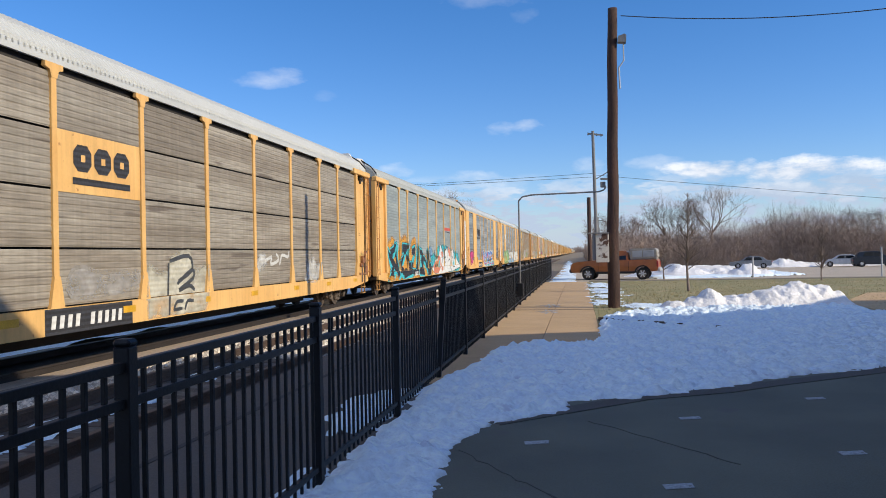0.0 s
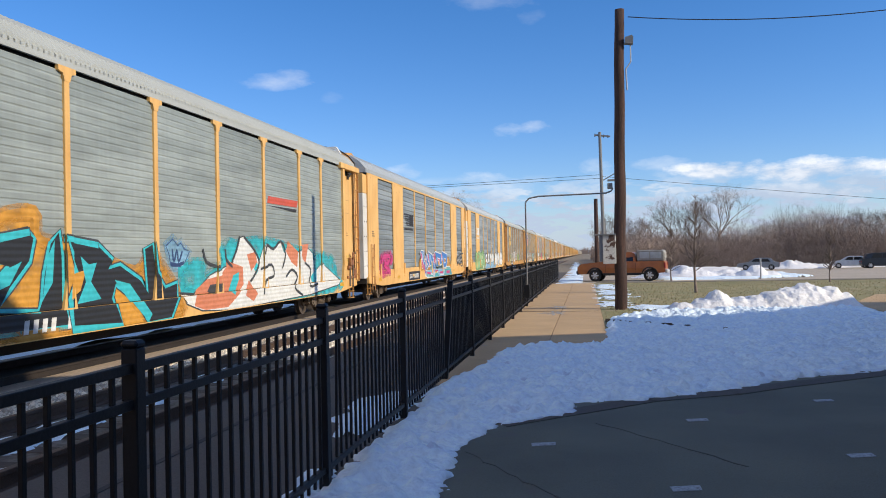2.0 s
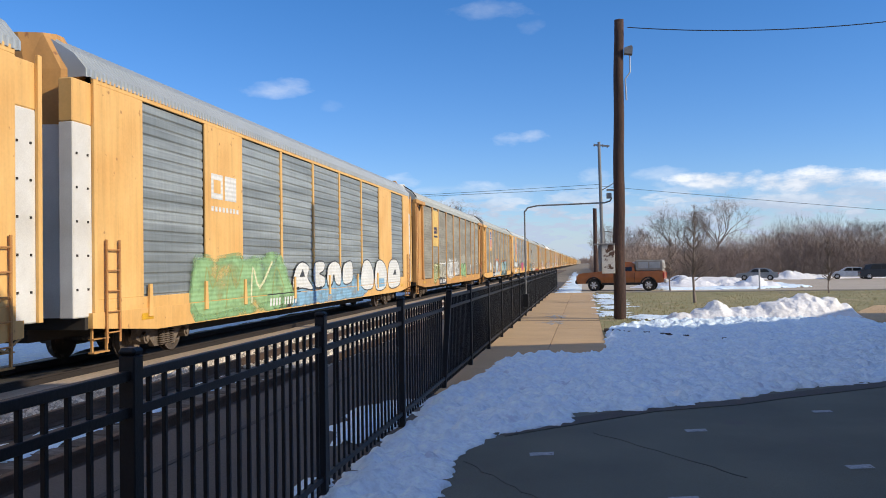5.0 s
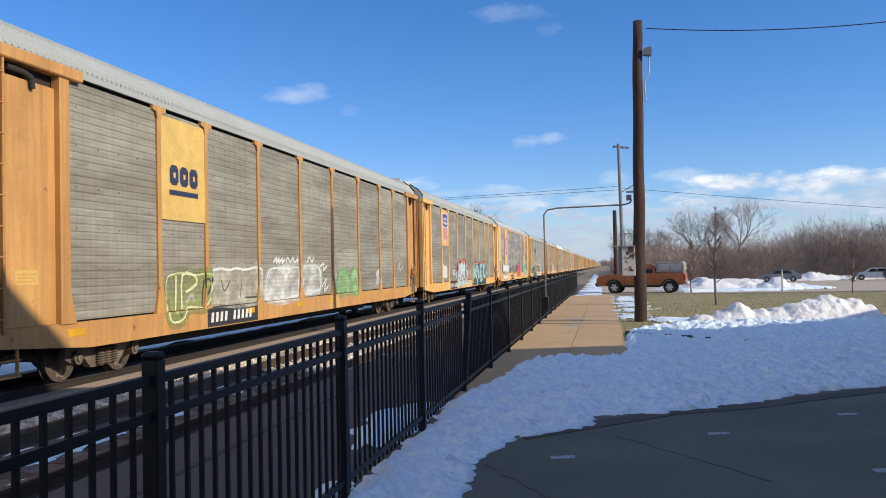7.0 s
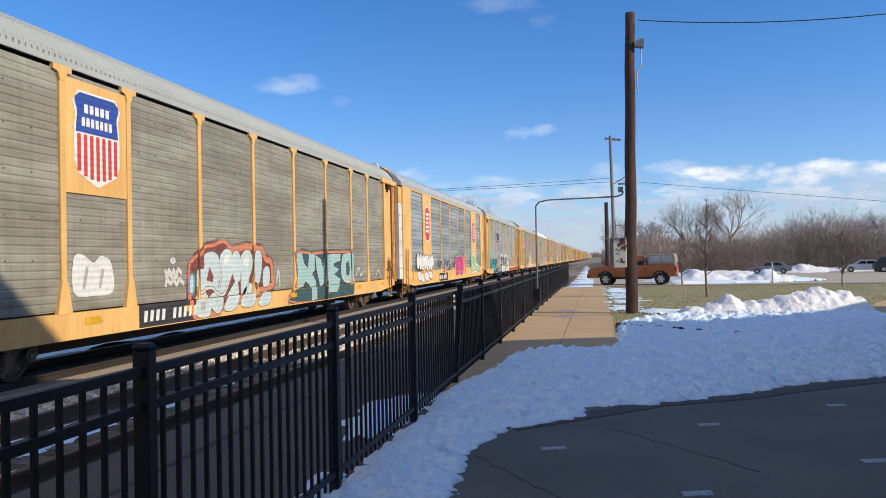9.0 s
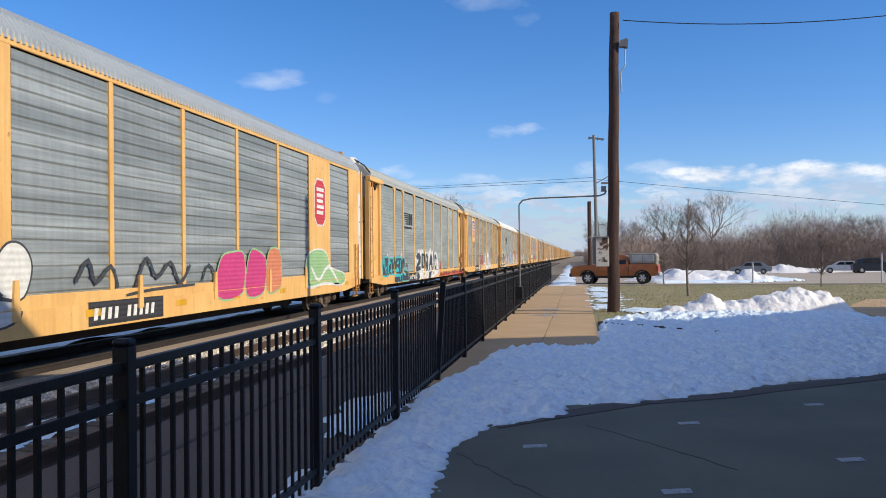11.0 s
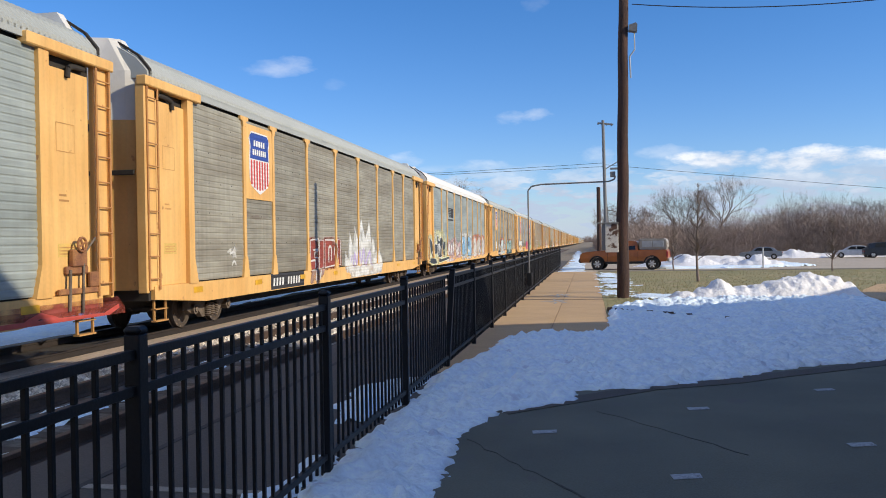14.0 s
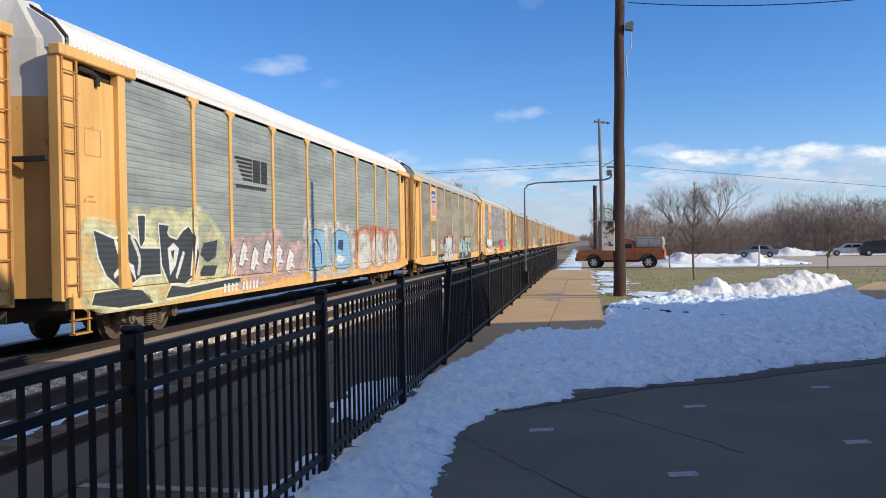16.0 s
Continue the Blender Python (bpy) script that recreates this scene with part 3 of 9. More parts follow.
def dash_mark(x, y, turn):
    bm = bmesh.new()
    prism(bm, [(-0.115, -0.052), (0.085, -0.058), (0.115, 0.048), (-0.095, 0.055)], 2, 0.0, 0.004)
    return tagged(part("ground_mark", bm, M["dash"], at=pose(x, y, 0.002, 0, 0, turn)), "small worn white mark painted on the dark forecourt", "ground mark", "forecourt marks")


for x, y in ((-0.38, 6.83), (1.0, 7.93), (2.41, 9.04), (0.63, 5.64), (2.04, 6.67), (3.44, 7.75), (-0.78, 4.55), (3.05, 5.5)):
    dash_mark(x, y, 18)

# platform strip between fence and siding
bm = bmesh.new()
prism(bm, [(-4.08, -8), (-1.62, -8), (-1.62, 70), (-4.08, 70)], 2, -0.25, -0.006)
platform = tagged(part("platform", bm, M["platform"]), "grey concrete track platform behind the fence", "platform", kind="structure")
bm = bmesh.new()
box(bm, -3.42, -3.36, -8, 70, -0.004, 0.0)
part("joint", bm, M["joint"], platform)
bm = bmesh.new()
box(bm, -3.36, -2.0, 4.9, 4.99, -0.004, 0.001)
box(bm, -3.9, -1.75, 14.2, 14.23, -0.004, 0.001)
part("joint", bm, M["kerb"], platform)

# brown maintenance strip beside the main track
bm = bmesh.new()
box(bm, -9.25, -7.95, -10, 260, -0.44, -0.35, 0.03)
strip = tagged(part("walkway", bm, M["strip"]), "packed brown gravel walkway beside the track", "walkway", kind="structure")


def scatter_stones(name, x0, x1, y0, y1, count, size, seed, mat, label):
    """Loose track stone, each an eight sided lump."""
    rng = np.random.default_rng(seed)
    verts, faces = [], []
    base = np.array([(1, 0, 0), (-1, 0, 0), (0, 1, 0), (0, -1, 0), (0, 0, 1), (0, 0, -1)], float)
    tri = [(0, 2, 4), (2, 1, 4), (1, 3, 4), (3, 0, 4), (2, 0, 5), (1, 2, 5), (3, 1, 5), (0, 3, 5)]
    for i in range(count):
        x, y = rng.uniform(x0, x1), y0 + (y1 - y0) * rng.uniform() ** 1.8
        s = size * rng.uniform(0.6, 1.4)
        a = rng.uniform(0, 6.3)
        p = base * s * rng.uniform(0.7, 1.2, (6, 1)) * (1, 1, 0.7)
        c, w = math.cos(a), math.sin(a)
        p = np.stack([p[:, 0] * c - p[:, 1] * w, p[:, 0] * w + p[:, 1] * c, p[:, 2]], 1) + (x, y, max(ground_z(x), -0.172 if x > -6.9 else -1) + 0.25 * s)
        k = len(verts)
        verts += p.tolist()
        faces += [(a0 + k, b0 + k, c0 + k) for a0, b0, c0 in tri]
    ob = raw(name, verts, faces, mat)
    return tagged(ob, label, "gravel", kind="stuff")


bm = bmesh.new()
prism(bm, [(-6.9, -10), (-4.12, -10), (-4.12, 200), (-6.9, 200)], 2, -0.3, -0.172)
tagged(part("ballast_bed", bm, M["stone_dark"]), "grey crushed stone bed of the siding", "ballast", kind="structure")
# main track bed is coloured near black, far darker than the siding's
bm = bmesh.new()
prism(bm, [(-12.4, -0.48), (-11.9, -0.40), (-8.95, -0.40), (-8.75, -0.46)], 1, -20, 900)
tagged(part("ballast_bed", bm, M["dark_bed"]), "near-black crushed stone bed of the main track", "ballast", kind="structure")
scatter_stones("ballast", -7.95, -6.05, 8, 60, 11000, 0.052, 3, M["stone"], "loose pale crushed stone along the siding")
# pale stones start past the shadow; nearer, the bare dark bed paints that shade
scatter_stones("ballast", -6.0, -4.2, 13.5, 50, 9000, 0.042, 4, M["stone"], "loose crushed stone between the siding rails")


def track(x, z_top, y0, y1, sleepers, label, seed, steel):
    t = empty("railway_track", pose(x, 0, z_top))
    prof = [(-0.07, -0.17), (0.07, -0.17), (0.07, -0.155), (0.012, -0.135), (0.012, -0.045), (0.036, -0.035), (0.036, -0.004), (0.03, 0), (-0.03, 0), (-0.036, -0.004), (-0.036, -0.035), (-0.012, -0.045), (-0.012, -0.135), (-0.07, -0.155)]
    for s in (-0.755, 0.755):
        bm = bmesh.new()
        prism(bm, [(px + s, pz) for px, pz in prof], 1, y0, y1)
        part("rail", bm, steel, t)
    bm = bmesh.new()
    box(bm, -1.3, 1.3, -0.115, 0.115, -0.32, -0.165, 0.012)
    me = mesh_of(bm, "sleeper", M["tie"])
    for i in range(sleepers):
        part("sleeper", me, None, t, at=pose(0, 3 + 0.56 * i, 0.0 + 0.004 * math.sin(i * 7 + seed), 0, 0, 0.8 * math.sin(i * 3.1 + seed)))
    return tagged(t, label, "track", kind="structure")


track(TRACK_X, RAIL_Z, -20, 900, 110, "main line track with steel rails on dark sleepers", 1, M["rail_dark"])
track(SIDING_X, 0.0, -20, 200, 90, "disused siding with rusty rails and dark sleepers", 2, M["rail_steel"])

# pale path slabs in two rows
pavement = tagged(empty("pavement"), "sunlit tan concrete path of two slab rows", "path", kind="structure")
bm = bmesh.new()
box(bm, -1.95, 0.37, 9.95, 44, -0.12, -0.02)
part("bed", bm, M["joint"], pavement)
slab_y = [9.9, 12.4, 14.9, 17.4, 20.0, 22.63, 25.3, 27.9, 30.5, 33.1, 35.7, 38.3, 40.9, 43.6]
made = {}
for y0, y1 in zip(slab_y, slab_y[1:]):
    for x0, x1 in ((-2.0, -0.70), (-0.69, 0.38)):
        key = (round(x1 - x0, 3), round(y1 - y0, 3))
        if key not in made:
            bm = bmesh.new()
            box(bm, 0, key[0] - 0.004, 0, key[1] - 0.012, -0.1, 0, 0.003)
            made[key] = mesh_of(bm, "slab", M["slab"])
        part("slab", made[key], None, pavement, at=pose(x0, y0, 0.0006 * ((len(scene.objects) * 7) % 3)))
bm = bmesh.new()
box(bm, -2.0, 0.38, 22.61, 22.67, 0.004, 0.008)
part("joint", bm, M["joint"], pavement, "wide dark expansion joint")

# ---------------- snow ----------------
SNOW = [(-1.84, 4.2), (-1.82, 5.2), (-1.82, 5.9), (-1.80, 7.0), (-1.78, 7.9), (-1.80, 8.6), (-1.84, 9.5), (-1.74, 10.3), (-1.58, 11.0), (-1.46, 12.0), (-1.38, 13.4), (-1.2, 13.9), (-0.67, 14.4),
        (-0.27, 14.1), (0.2, 14.4), (0.40, 15.8), (0.40, 17.2), (0.42, 18.4), (0.50, 19.9), (1.1, 21.4), (2.1, 22.5), (3.2, 22.9), (4.6, 23.5), (6.9, 23.7), (7.2, 22.6), (7.0, 21.0), (8.6, 18.6), (12, 17), (10, 15), (6, 12.8),
        (3.9, 11.4), (2.56, 10.6), (1.45, 9.6), (0.97, 9.2), (0.41, 8.9), (-0.15, 8.7), (-0.17, 8.2), (-0.54, 7.8), (-0.84, 7.57), (-0.99, 7.08), (-1.06, 6.5), (-1.03, 5.95), (-0.98, 5.3), (-1.0, 4.6), (-1.1, 4.2)]
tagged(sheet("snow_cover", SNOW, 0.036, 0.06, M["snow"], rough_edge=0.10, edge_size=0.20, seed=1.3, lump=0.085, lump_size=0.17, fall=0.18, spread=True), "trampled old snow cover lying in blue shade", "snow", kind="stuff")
# bare dark edge of the lawn that shows through the snow
bm = bmesh.new()
clod_rng = random.Random(8)
for i in range(46):
    u_ = i / 45
    x_, y_ = 0.42 + 2.5 * u_, 19.05 - 2.6 * u_ ** 0.9
    if clod_rng.random() < 0.25 + 0.5 * u_:
        continue
    box(bm, x_ - 0.07, x_ + 0.05, y_ - 0.015 - 0.02 * clod_rng.random(), y_ + 0.015, 0.0, 0.062 + 0.03 * clod_rng.random(), 0.008)
tagged(part("kerb", bm, M["tie"]), "dark broken lawn edging poking out of snow", "edging", kind="stuff")
bm = bmesh.new()
for y_ in (21.94, 24.3):
    for k in range(10):
        a_ = k * math.pi / 5 + 0.2
        line_strip(bm, [(-0.84 + 0.08 * math.cos(a_), y_ + 0.2 * math.sin(a_)), (-0.84 + (0.25 + 0.12 * (k % 3)) * math.cos(a_), y_ + (0.55 + 0.25 * (k % 2)) * math.sin(a_))], 0.03, 0.0045, 0.0065)
part("salt_stain", bm, M["dash"], pavement, "pale dried salt splash")
for i, (poly, h) in enumerate((
        ([(-2.50, 7.7), (-2.58, 8.4), (-2.48, 8.95), (-2.2, 9.4), (-1.86, 9.6), (-1.84, 7.2), (-2.2, 7.0)], 0.05),
        ([(-2.15, 4.9), (-2.12, 5.5), (-2.0, 5.8), (-1.86, 5.8), (-1.86, 4.7)], 0.04),
        ([(-4.95, 3), (-4.62, 3), (-4.62, 14), (-4.9, 14)], 0.05),
        ([(-5.72, 4), (-5.25, 4), (-5.22, 9), (-5.35, 12.6), (-5.75, 12.4)], 0.07),
        ([(0.45, 24.6), (1.1, 24.2), (1.3, 26.2), (0.5, 27.0)], 0.03), ([(0.5, 28), (1.2, 27.7), (1.6, 29.5), (0.6, 30.2)], 0.03), ([(0.5, 31.5), (1.4, 31.2), (1.5, 34.2), (0.6, 35.5)], 0.03),
        ([(0.5, 36.5), (1.5, 36.2), (1.2, 41.2), (0.6, 42.0)], 0.03), ([(1.0, 23.9), (1.6, 23.1), (2.5, 22.4), (3.3, 23.0), (3.0, 24.4), (1.7, 24.7)], 0.04),
        ([(-1.7, 44.2), (-0.2, 44.2), (-0.15, 50), (-0.4, 66), (-0.8, 100), (-1.6, 145), (-1.9, 145), (-1.6, 100), (-1.3, 66), (-1.5, 50)], 0.015))):
    tagged(sheet("snow_patch", poly, 0.06 if poly[0][0] > 0.3 else 0.12 if poly[0][1] < 44 else 0.4, h, M["snow"], base=0.0 if poly[0][0] > -4.2 else -0.176, rough_edge=0.55 if poly[0][0] > 0.3 or poly[0][1] > 44 else 0.22, edge_size=0.45 if poly[0][1] < 44 else 2.0, seed=3.1 + i, lump=0.02), "thin leftover snow patch on the ground", "snow patch", "snow patches")
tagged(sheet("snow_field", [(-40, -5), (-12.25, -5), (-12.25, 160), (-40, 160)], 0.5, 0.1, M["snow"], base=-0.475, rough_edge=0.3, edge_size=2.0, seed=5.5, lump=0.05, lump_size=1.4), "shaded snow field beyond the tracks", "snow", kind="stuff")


def snow_bank(name, lumps, cell, base, mat, seed, rough, label):
    """A shovelled heap: rounded lumps added up, with clods."""
    x0, x1 = min(l[0] - 2.2 * l[2] for l in lumps), max(l[0] + 2.2 * l[2] for l in lumps)
    y0, y1 = min(l[1] - 2.2 * l[3] for l in lumps), max(l[1] + 2.2 * l[3] for l in lumps)
    xs, ys = np.arange(x0, x1, cell), np.arange(y0, y1, cell)
    px, py = np.meshgrid(xs, ys)
    h = np.zeros(px.shape)
    for cx_, cy_, rx_, ry_, top in lumps:
        h = np.maximum(h, top * np.exp(-0.8 * (((px - cx_) / rx_) ** 2 + ((py - cy_) / ry_) ** 2) ** 1.5))
    w = wobble(px, py, 0.75, seed, 4)
    w2 = wobble(px, py, 0.16, seed + 3, 3)
    h = h * (1 + rough * w) + 0.06 * w2 * np.clip(h * 3, 0, 1)
    keep = h > 0.012
    idx = -np.ones(px.shape, int)
    idx[keep] = np.arange(keep.sum())
    v = np.stack([px[keep], py[keep], base + h[keep]], 1)
    q = np.stack([idx[:-1, :-1], idx[:-1, 1:], idx[1:, 1:], idx[1:, :-1]], -1).reshape(-1, 4)
    return tagged(raw(name, v, q[(q >= 0).all(1)], mat, smooth=True), label, "snow pile", "snow piles")


snow_bank("snow_bank", [(6.0, 23.85, 0.7, 0.7, 0.62), (5.55, 23.7, 0.65, 0.65, 0.58), (6.45, 23.9, 0.5, 0.6, 0.56), (6.95, 23.9, 0.32, 0.5, 0.30), (5.1, 23.5, 0.6, 0.6, 0.45), (4.5, 23.3, 0.5, 0.5, 0.30), (4.1, 23.25, 0.45, 0.45, 0.30), (3.53, 23.2, 0.42, 0.45, 0.46), (3.1, 23.1, 0.35, 0.4, 0.30), (2.55, 23.0, 0.35, 0.4, 0.20)],
          0.05, -0.01, M["old_snow"], 7.4, 0.30, "shovelled ridge of crusted dirty snow on the lawn")
snow_bank("snow_bank", [(9.75, 50, 0.6, 0.8, 0.68), (10.5, 50.3, 0.7, 0.9, 0.36), (9.2, 50, 0.6, 0.8, 0.42), (8.4, 50.2, 0.7, 0.8, 0.25)], 0.12, -0.03, M["old_snow"], 4.2, 0.3, "ploughed snow heap at the parking lot edge")
snow_bank("snow_bank", [(6.0, 51, 1.6, 1.4, 0.62), (8.2, 51.5, 1.4, 1.2, 0.5), (4.6, 52, 1.2, 1.4, 0.42)], 0.16, -0.03, M["old_snow"], 5.2, 0.4, "low ploughed snow bank behind the pickup")
snow_bank("snow_bank", [(24.5, 104, 2.4, 1.2, 0.95), (28.0, 105, 2.4, 1.2, 0.55), (21.5, 105, 3.0, 1.2, 0.4), (15, 104, 5.5, 1.2, 0.4), (35, 106, 5.5, 1.2, 0.4)], 0.3, -0.80, M["old_snow"], 6.2, 0.4, "long ploughed snow bank at the back of the lot")
tagged(sheet("snow_patch", [(3.8, 47), (9, 47.5), (13, 50), (13, 58), (8, 62), (3.8, 58)], 0.25, 0.12, M["snow"], base=-0.03, rough_edge=0.5, edge_size=1.6, seed=9.3, lump=0.05, lump_size=1.2), "patchy snow on the parking lot", "snow patch", "snow patches")
tagged(sheet("snow_patch", [(12, 44.3), (16, 44.2), (22, 44.4), (22, 44.9), (14, 44.8)], 0.15, 0.04, M["snow"], base=-0.02, rough_edge=0.3, edge_size=0.8, seed=9.9), "thin snow line along the kerb", "snow patch", "snow patches")

# grass blades on the lawn
rng = np.random.default_rng(11)
n = 15000
bx_ = rng.uniform(0.45, 18, n)
by_ = 20.5 + 23 * rng.uniform(0, 1, n) ** 1.3
hgt = rng.uniform(0.015, 0.055, n)
ang = rng.uniform(0, 6.3, n)
lean = rng.uniform(-0.05, 0.05, (n, 2))
wv = np.stack([np.cos(ang), np.sin(ang)], 1) * 0.012
p0 = np.stack([bx_ - wv[:, 0], by_ - wv[:, 1], np.full(n, -0.015)], 1)
p1 = np.stack([bx_ + wv[:, 0], by_ + wv[:, 1], np.full(n, -0.015)], 1)
p2 = np.stack([bx_ + lean[:, 0], by_ + lean[:, 1], hgt], 1)
gv = np.stack([p0, p1, p2], 1).reshape(-1, 3)
tagged(raw("grass", gv, np.arange(3 * n).reshape(-1, 3), M["blade"]), "short dry winter grass blades", "grass", kind="stuff")

# unseen station house beside the forecourt, roofs shaped to cast its shade
house = tagged(empty("station_house", pose(0, 0, 0)), "brick station house with a steep dark roof", "building", kind="")
bm = bmesh.new()
prism(bm, [(-9, 0), (11.5, 0), (11.5, 5.6), (6.6, 10.2), (2.0, 10.2), (-9, 4.6)], 0, 9.0, 22)
part("wall", bm, M["wall"], house)
bm = bmesh.new()
prism(bm, [(-9.4, 4.5), (2.0, 10.35), (6.75, 10.35), (11.7, 6.05), (13.2, 5.4), (14.9, 3.85), (14.9, 3.6), (13.0, 5.1), (11.5, 5.7), (6.6, 10.1), (2.0, 10.1), (-9.4, 4.3)], 0, 8.0, 23)
part("roof", bm, M["shingle"], house)
# unseen canopy and annex roof added to shape the far shadow edge
bm = bmesh.new()
box(bm, 8.0, 23, 14.8, 18.2, 3.6, 3.78)
part("canopy", bm, M["shingle"], house)
bm = bmesh.new()
prism(bm, [(16.1, 6.45), (17.8, 5.5), (19.9, 4.4), (22.9, 3.3), (24, 3.2), (24, 3.0), (16.1, 3.0)], 0, 13.6, 23)
part("annex_roof", bm, M["shingle"], house)
bm = bmesh.new()
tube(bm, (13.9, 23.0, 3.1), (13.9, 23.0, 8.6), 0.06)
part("cable_mast", bm, M["zinc"], house)
for px_, py_, pz_ in ((8.3, 15.0, 3.7), (8.3, 18.0, 3.7), (14.2, 18.0, 3.7), (14.2, 23.4, 3.1), (22.5, 23.4, 3.1)):
    bm = bmesh.new()
    tube(bm, (px_, py_, -0.06), (px_, py_, pz_), 0.1, n=10)
    part("post", bm, M["fence"], house)

# ---------------- autorack wagons ----------------
LEN, SIDE = 27.5, 1.52          # body length and half width
POSTS_A = [4.85, 6.8, 9.6, 12.5, 15.35, 18.2, 21.0, 23.1]
ENDS_A = (1.97, 25.6)
Z_SILL, Z_FLOOR, Z_PANEL, Z_EAVE = 0.62, 1.08, 5.13, 5.34
ROOF = [(1.50, 5.30), (1.50, 5.46), (1.26, 5.76), (0.85, 6.03), (0.35, 6.14), (0.0, 6.16)]


def ribbed(y0, y1, z0, z1, pitch, depth, x=0.0):
    """A sheet with rounded ribs that run along the wagon; its face looks to +x. A thin back closes it."""
    bm = bmesh.new()
    n = max(1, round((z1 - z0) / pitch))
    step = (z1 - z0) / n
    prof = []
    for i in range(n):
        b = z0 + i * step
        prof += [(x, b), (x, b + 0.10 * step), (x + depth, b + 0.24 * step), (x + depth, b + 0.86 * step)]
    prof.append((x, z1))
    a = [bm.verts.new((px, y0, pz)) for px, pz in prof]
    c = [bm.verts.new((px, y1, pz)) for px, pz in prof]
    for i in range(len(prof) - 1):
        bm.faces.new((a[i], c[i], c[i + 1], a[i + 1]))
    back = [bm.verts.new((x - 0.02, yy, zz)) for yy, zz in ((y0, z0), (y1, z0), (y1, z1), (y0, z1))]
    bm.faces.new(back[::-1])
    bmesh.ops.recalc_face_normals(bm, faces=bm.faces[:])
    return bm


def post_mesh(mat):
    """Rack post: T head at the eave, flared foot on the sill."""
    bm = bmesh.new()
    box(bm, SIDE - 0.04, SIDE + 0.02, -0.07, 0.07, 1.55, 5.05, 0.010)
    prism(bm, [(-0.075, 1.6), (0.075, 1.6), (0.10, 1.5), (0.19, 1.06), (-0.19, 1.06), (-0.10, 1.5)], 0, SIDE - 0.04, SIDE + 0.03)
    prism(bm, [(-0.075, 4.95), (0.075, 4.95), (0.12, 5.08), (0.24, 5.11), (0.24, 5.20), (-0.24, 5.20), (-0.24, 5.11), (-0.12, 5.08)], 0, SIDE - 0.04, SIDE + 0.028)
    return mesh_of(bm, "post", mat)


def ladder_bm(x, y0, y1, z0, z1, n):
    bm = bmesh.new()
    for y in (y0, y1):
        box(bm, x - 0.012, x + 0.012, y - 0.025, y + 0.025, z0, z1)
    for i in range(n):
        z = z0 + (z1 - z0) * (i + 0.5) / n
        tube(bm, (x + 0.015, y0, z), (x + 0.015, y1, z), 0.014, n=6)
    return bm


SHARED = {}


def shared(key, make):
    if key not in SHARED:
        SHARED[key] = make()
    return SHARED[key]


def roof_mesh(mat, key, rise=0.0, rib=0.014):
    def make():
        bm = bmesh.new()
        lifted = [(x, z + rise * min(1.0, i / 3)) for i, (x, z) in enumerate(ROOF)]
        prof = [(x, z) for x, z in lifted] + [(-x, z) for x, z in lifted[-2::-1]]
        rows = []
        pitch = 0.14
        n = int(27.0 / pitch)
        for i in range(n):
            y = 0.25 + i * pitch
            for dy, up in ((0.0, 0.0), (0.045, 0.0), (0.07, rib), (0.115, rib)):
                rows.append([bm.verts.new((x + (up if k in (0, 1) else -up if k >= len(prof) - 2 else 0), y + dy, z + up * (1 if 1 < k < len(prof) - 2 else 0))) for k, (x, z) in enumerate(prof)])
        for r0, r1 in zip(rows, rows[1:]):
            for k in range(len(prof) - 1):
                bm.faces.new((r0[k], r0[k + 1], r1[k + 1], r1[k]))
        bm.faces.new(rows[0])
        bm.faces.new(rows[-1][::-1])
        bmesh.ops.recalc_face_normals(bm, faces=bm.faces[:])
        return mesh_of(bm, "roof", mat)
    return shared(("roof", key, rise, rib), make)


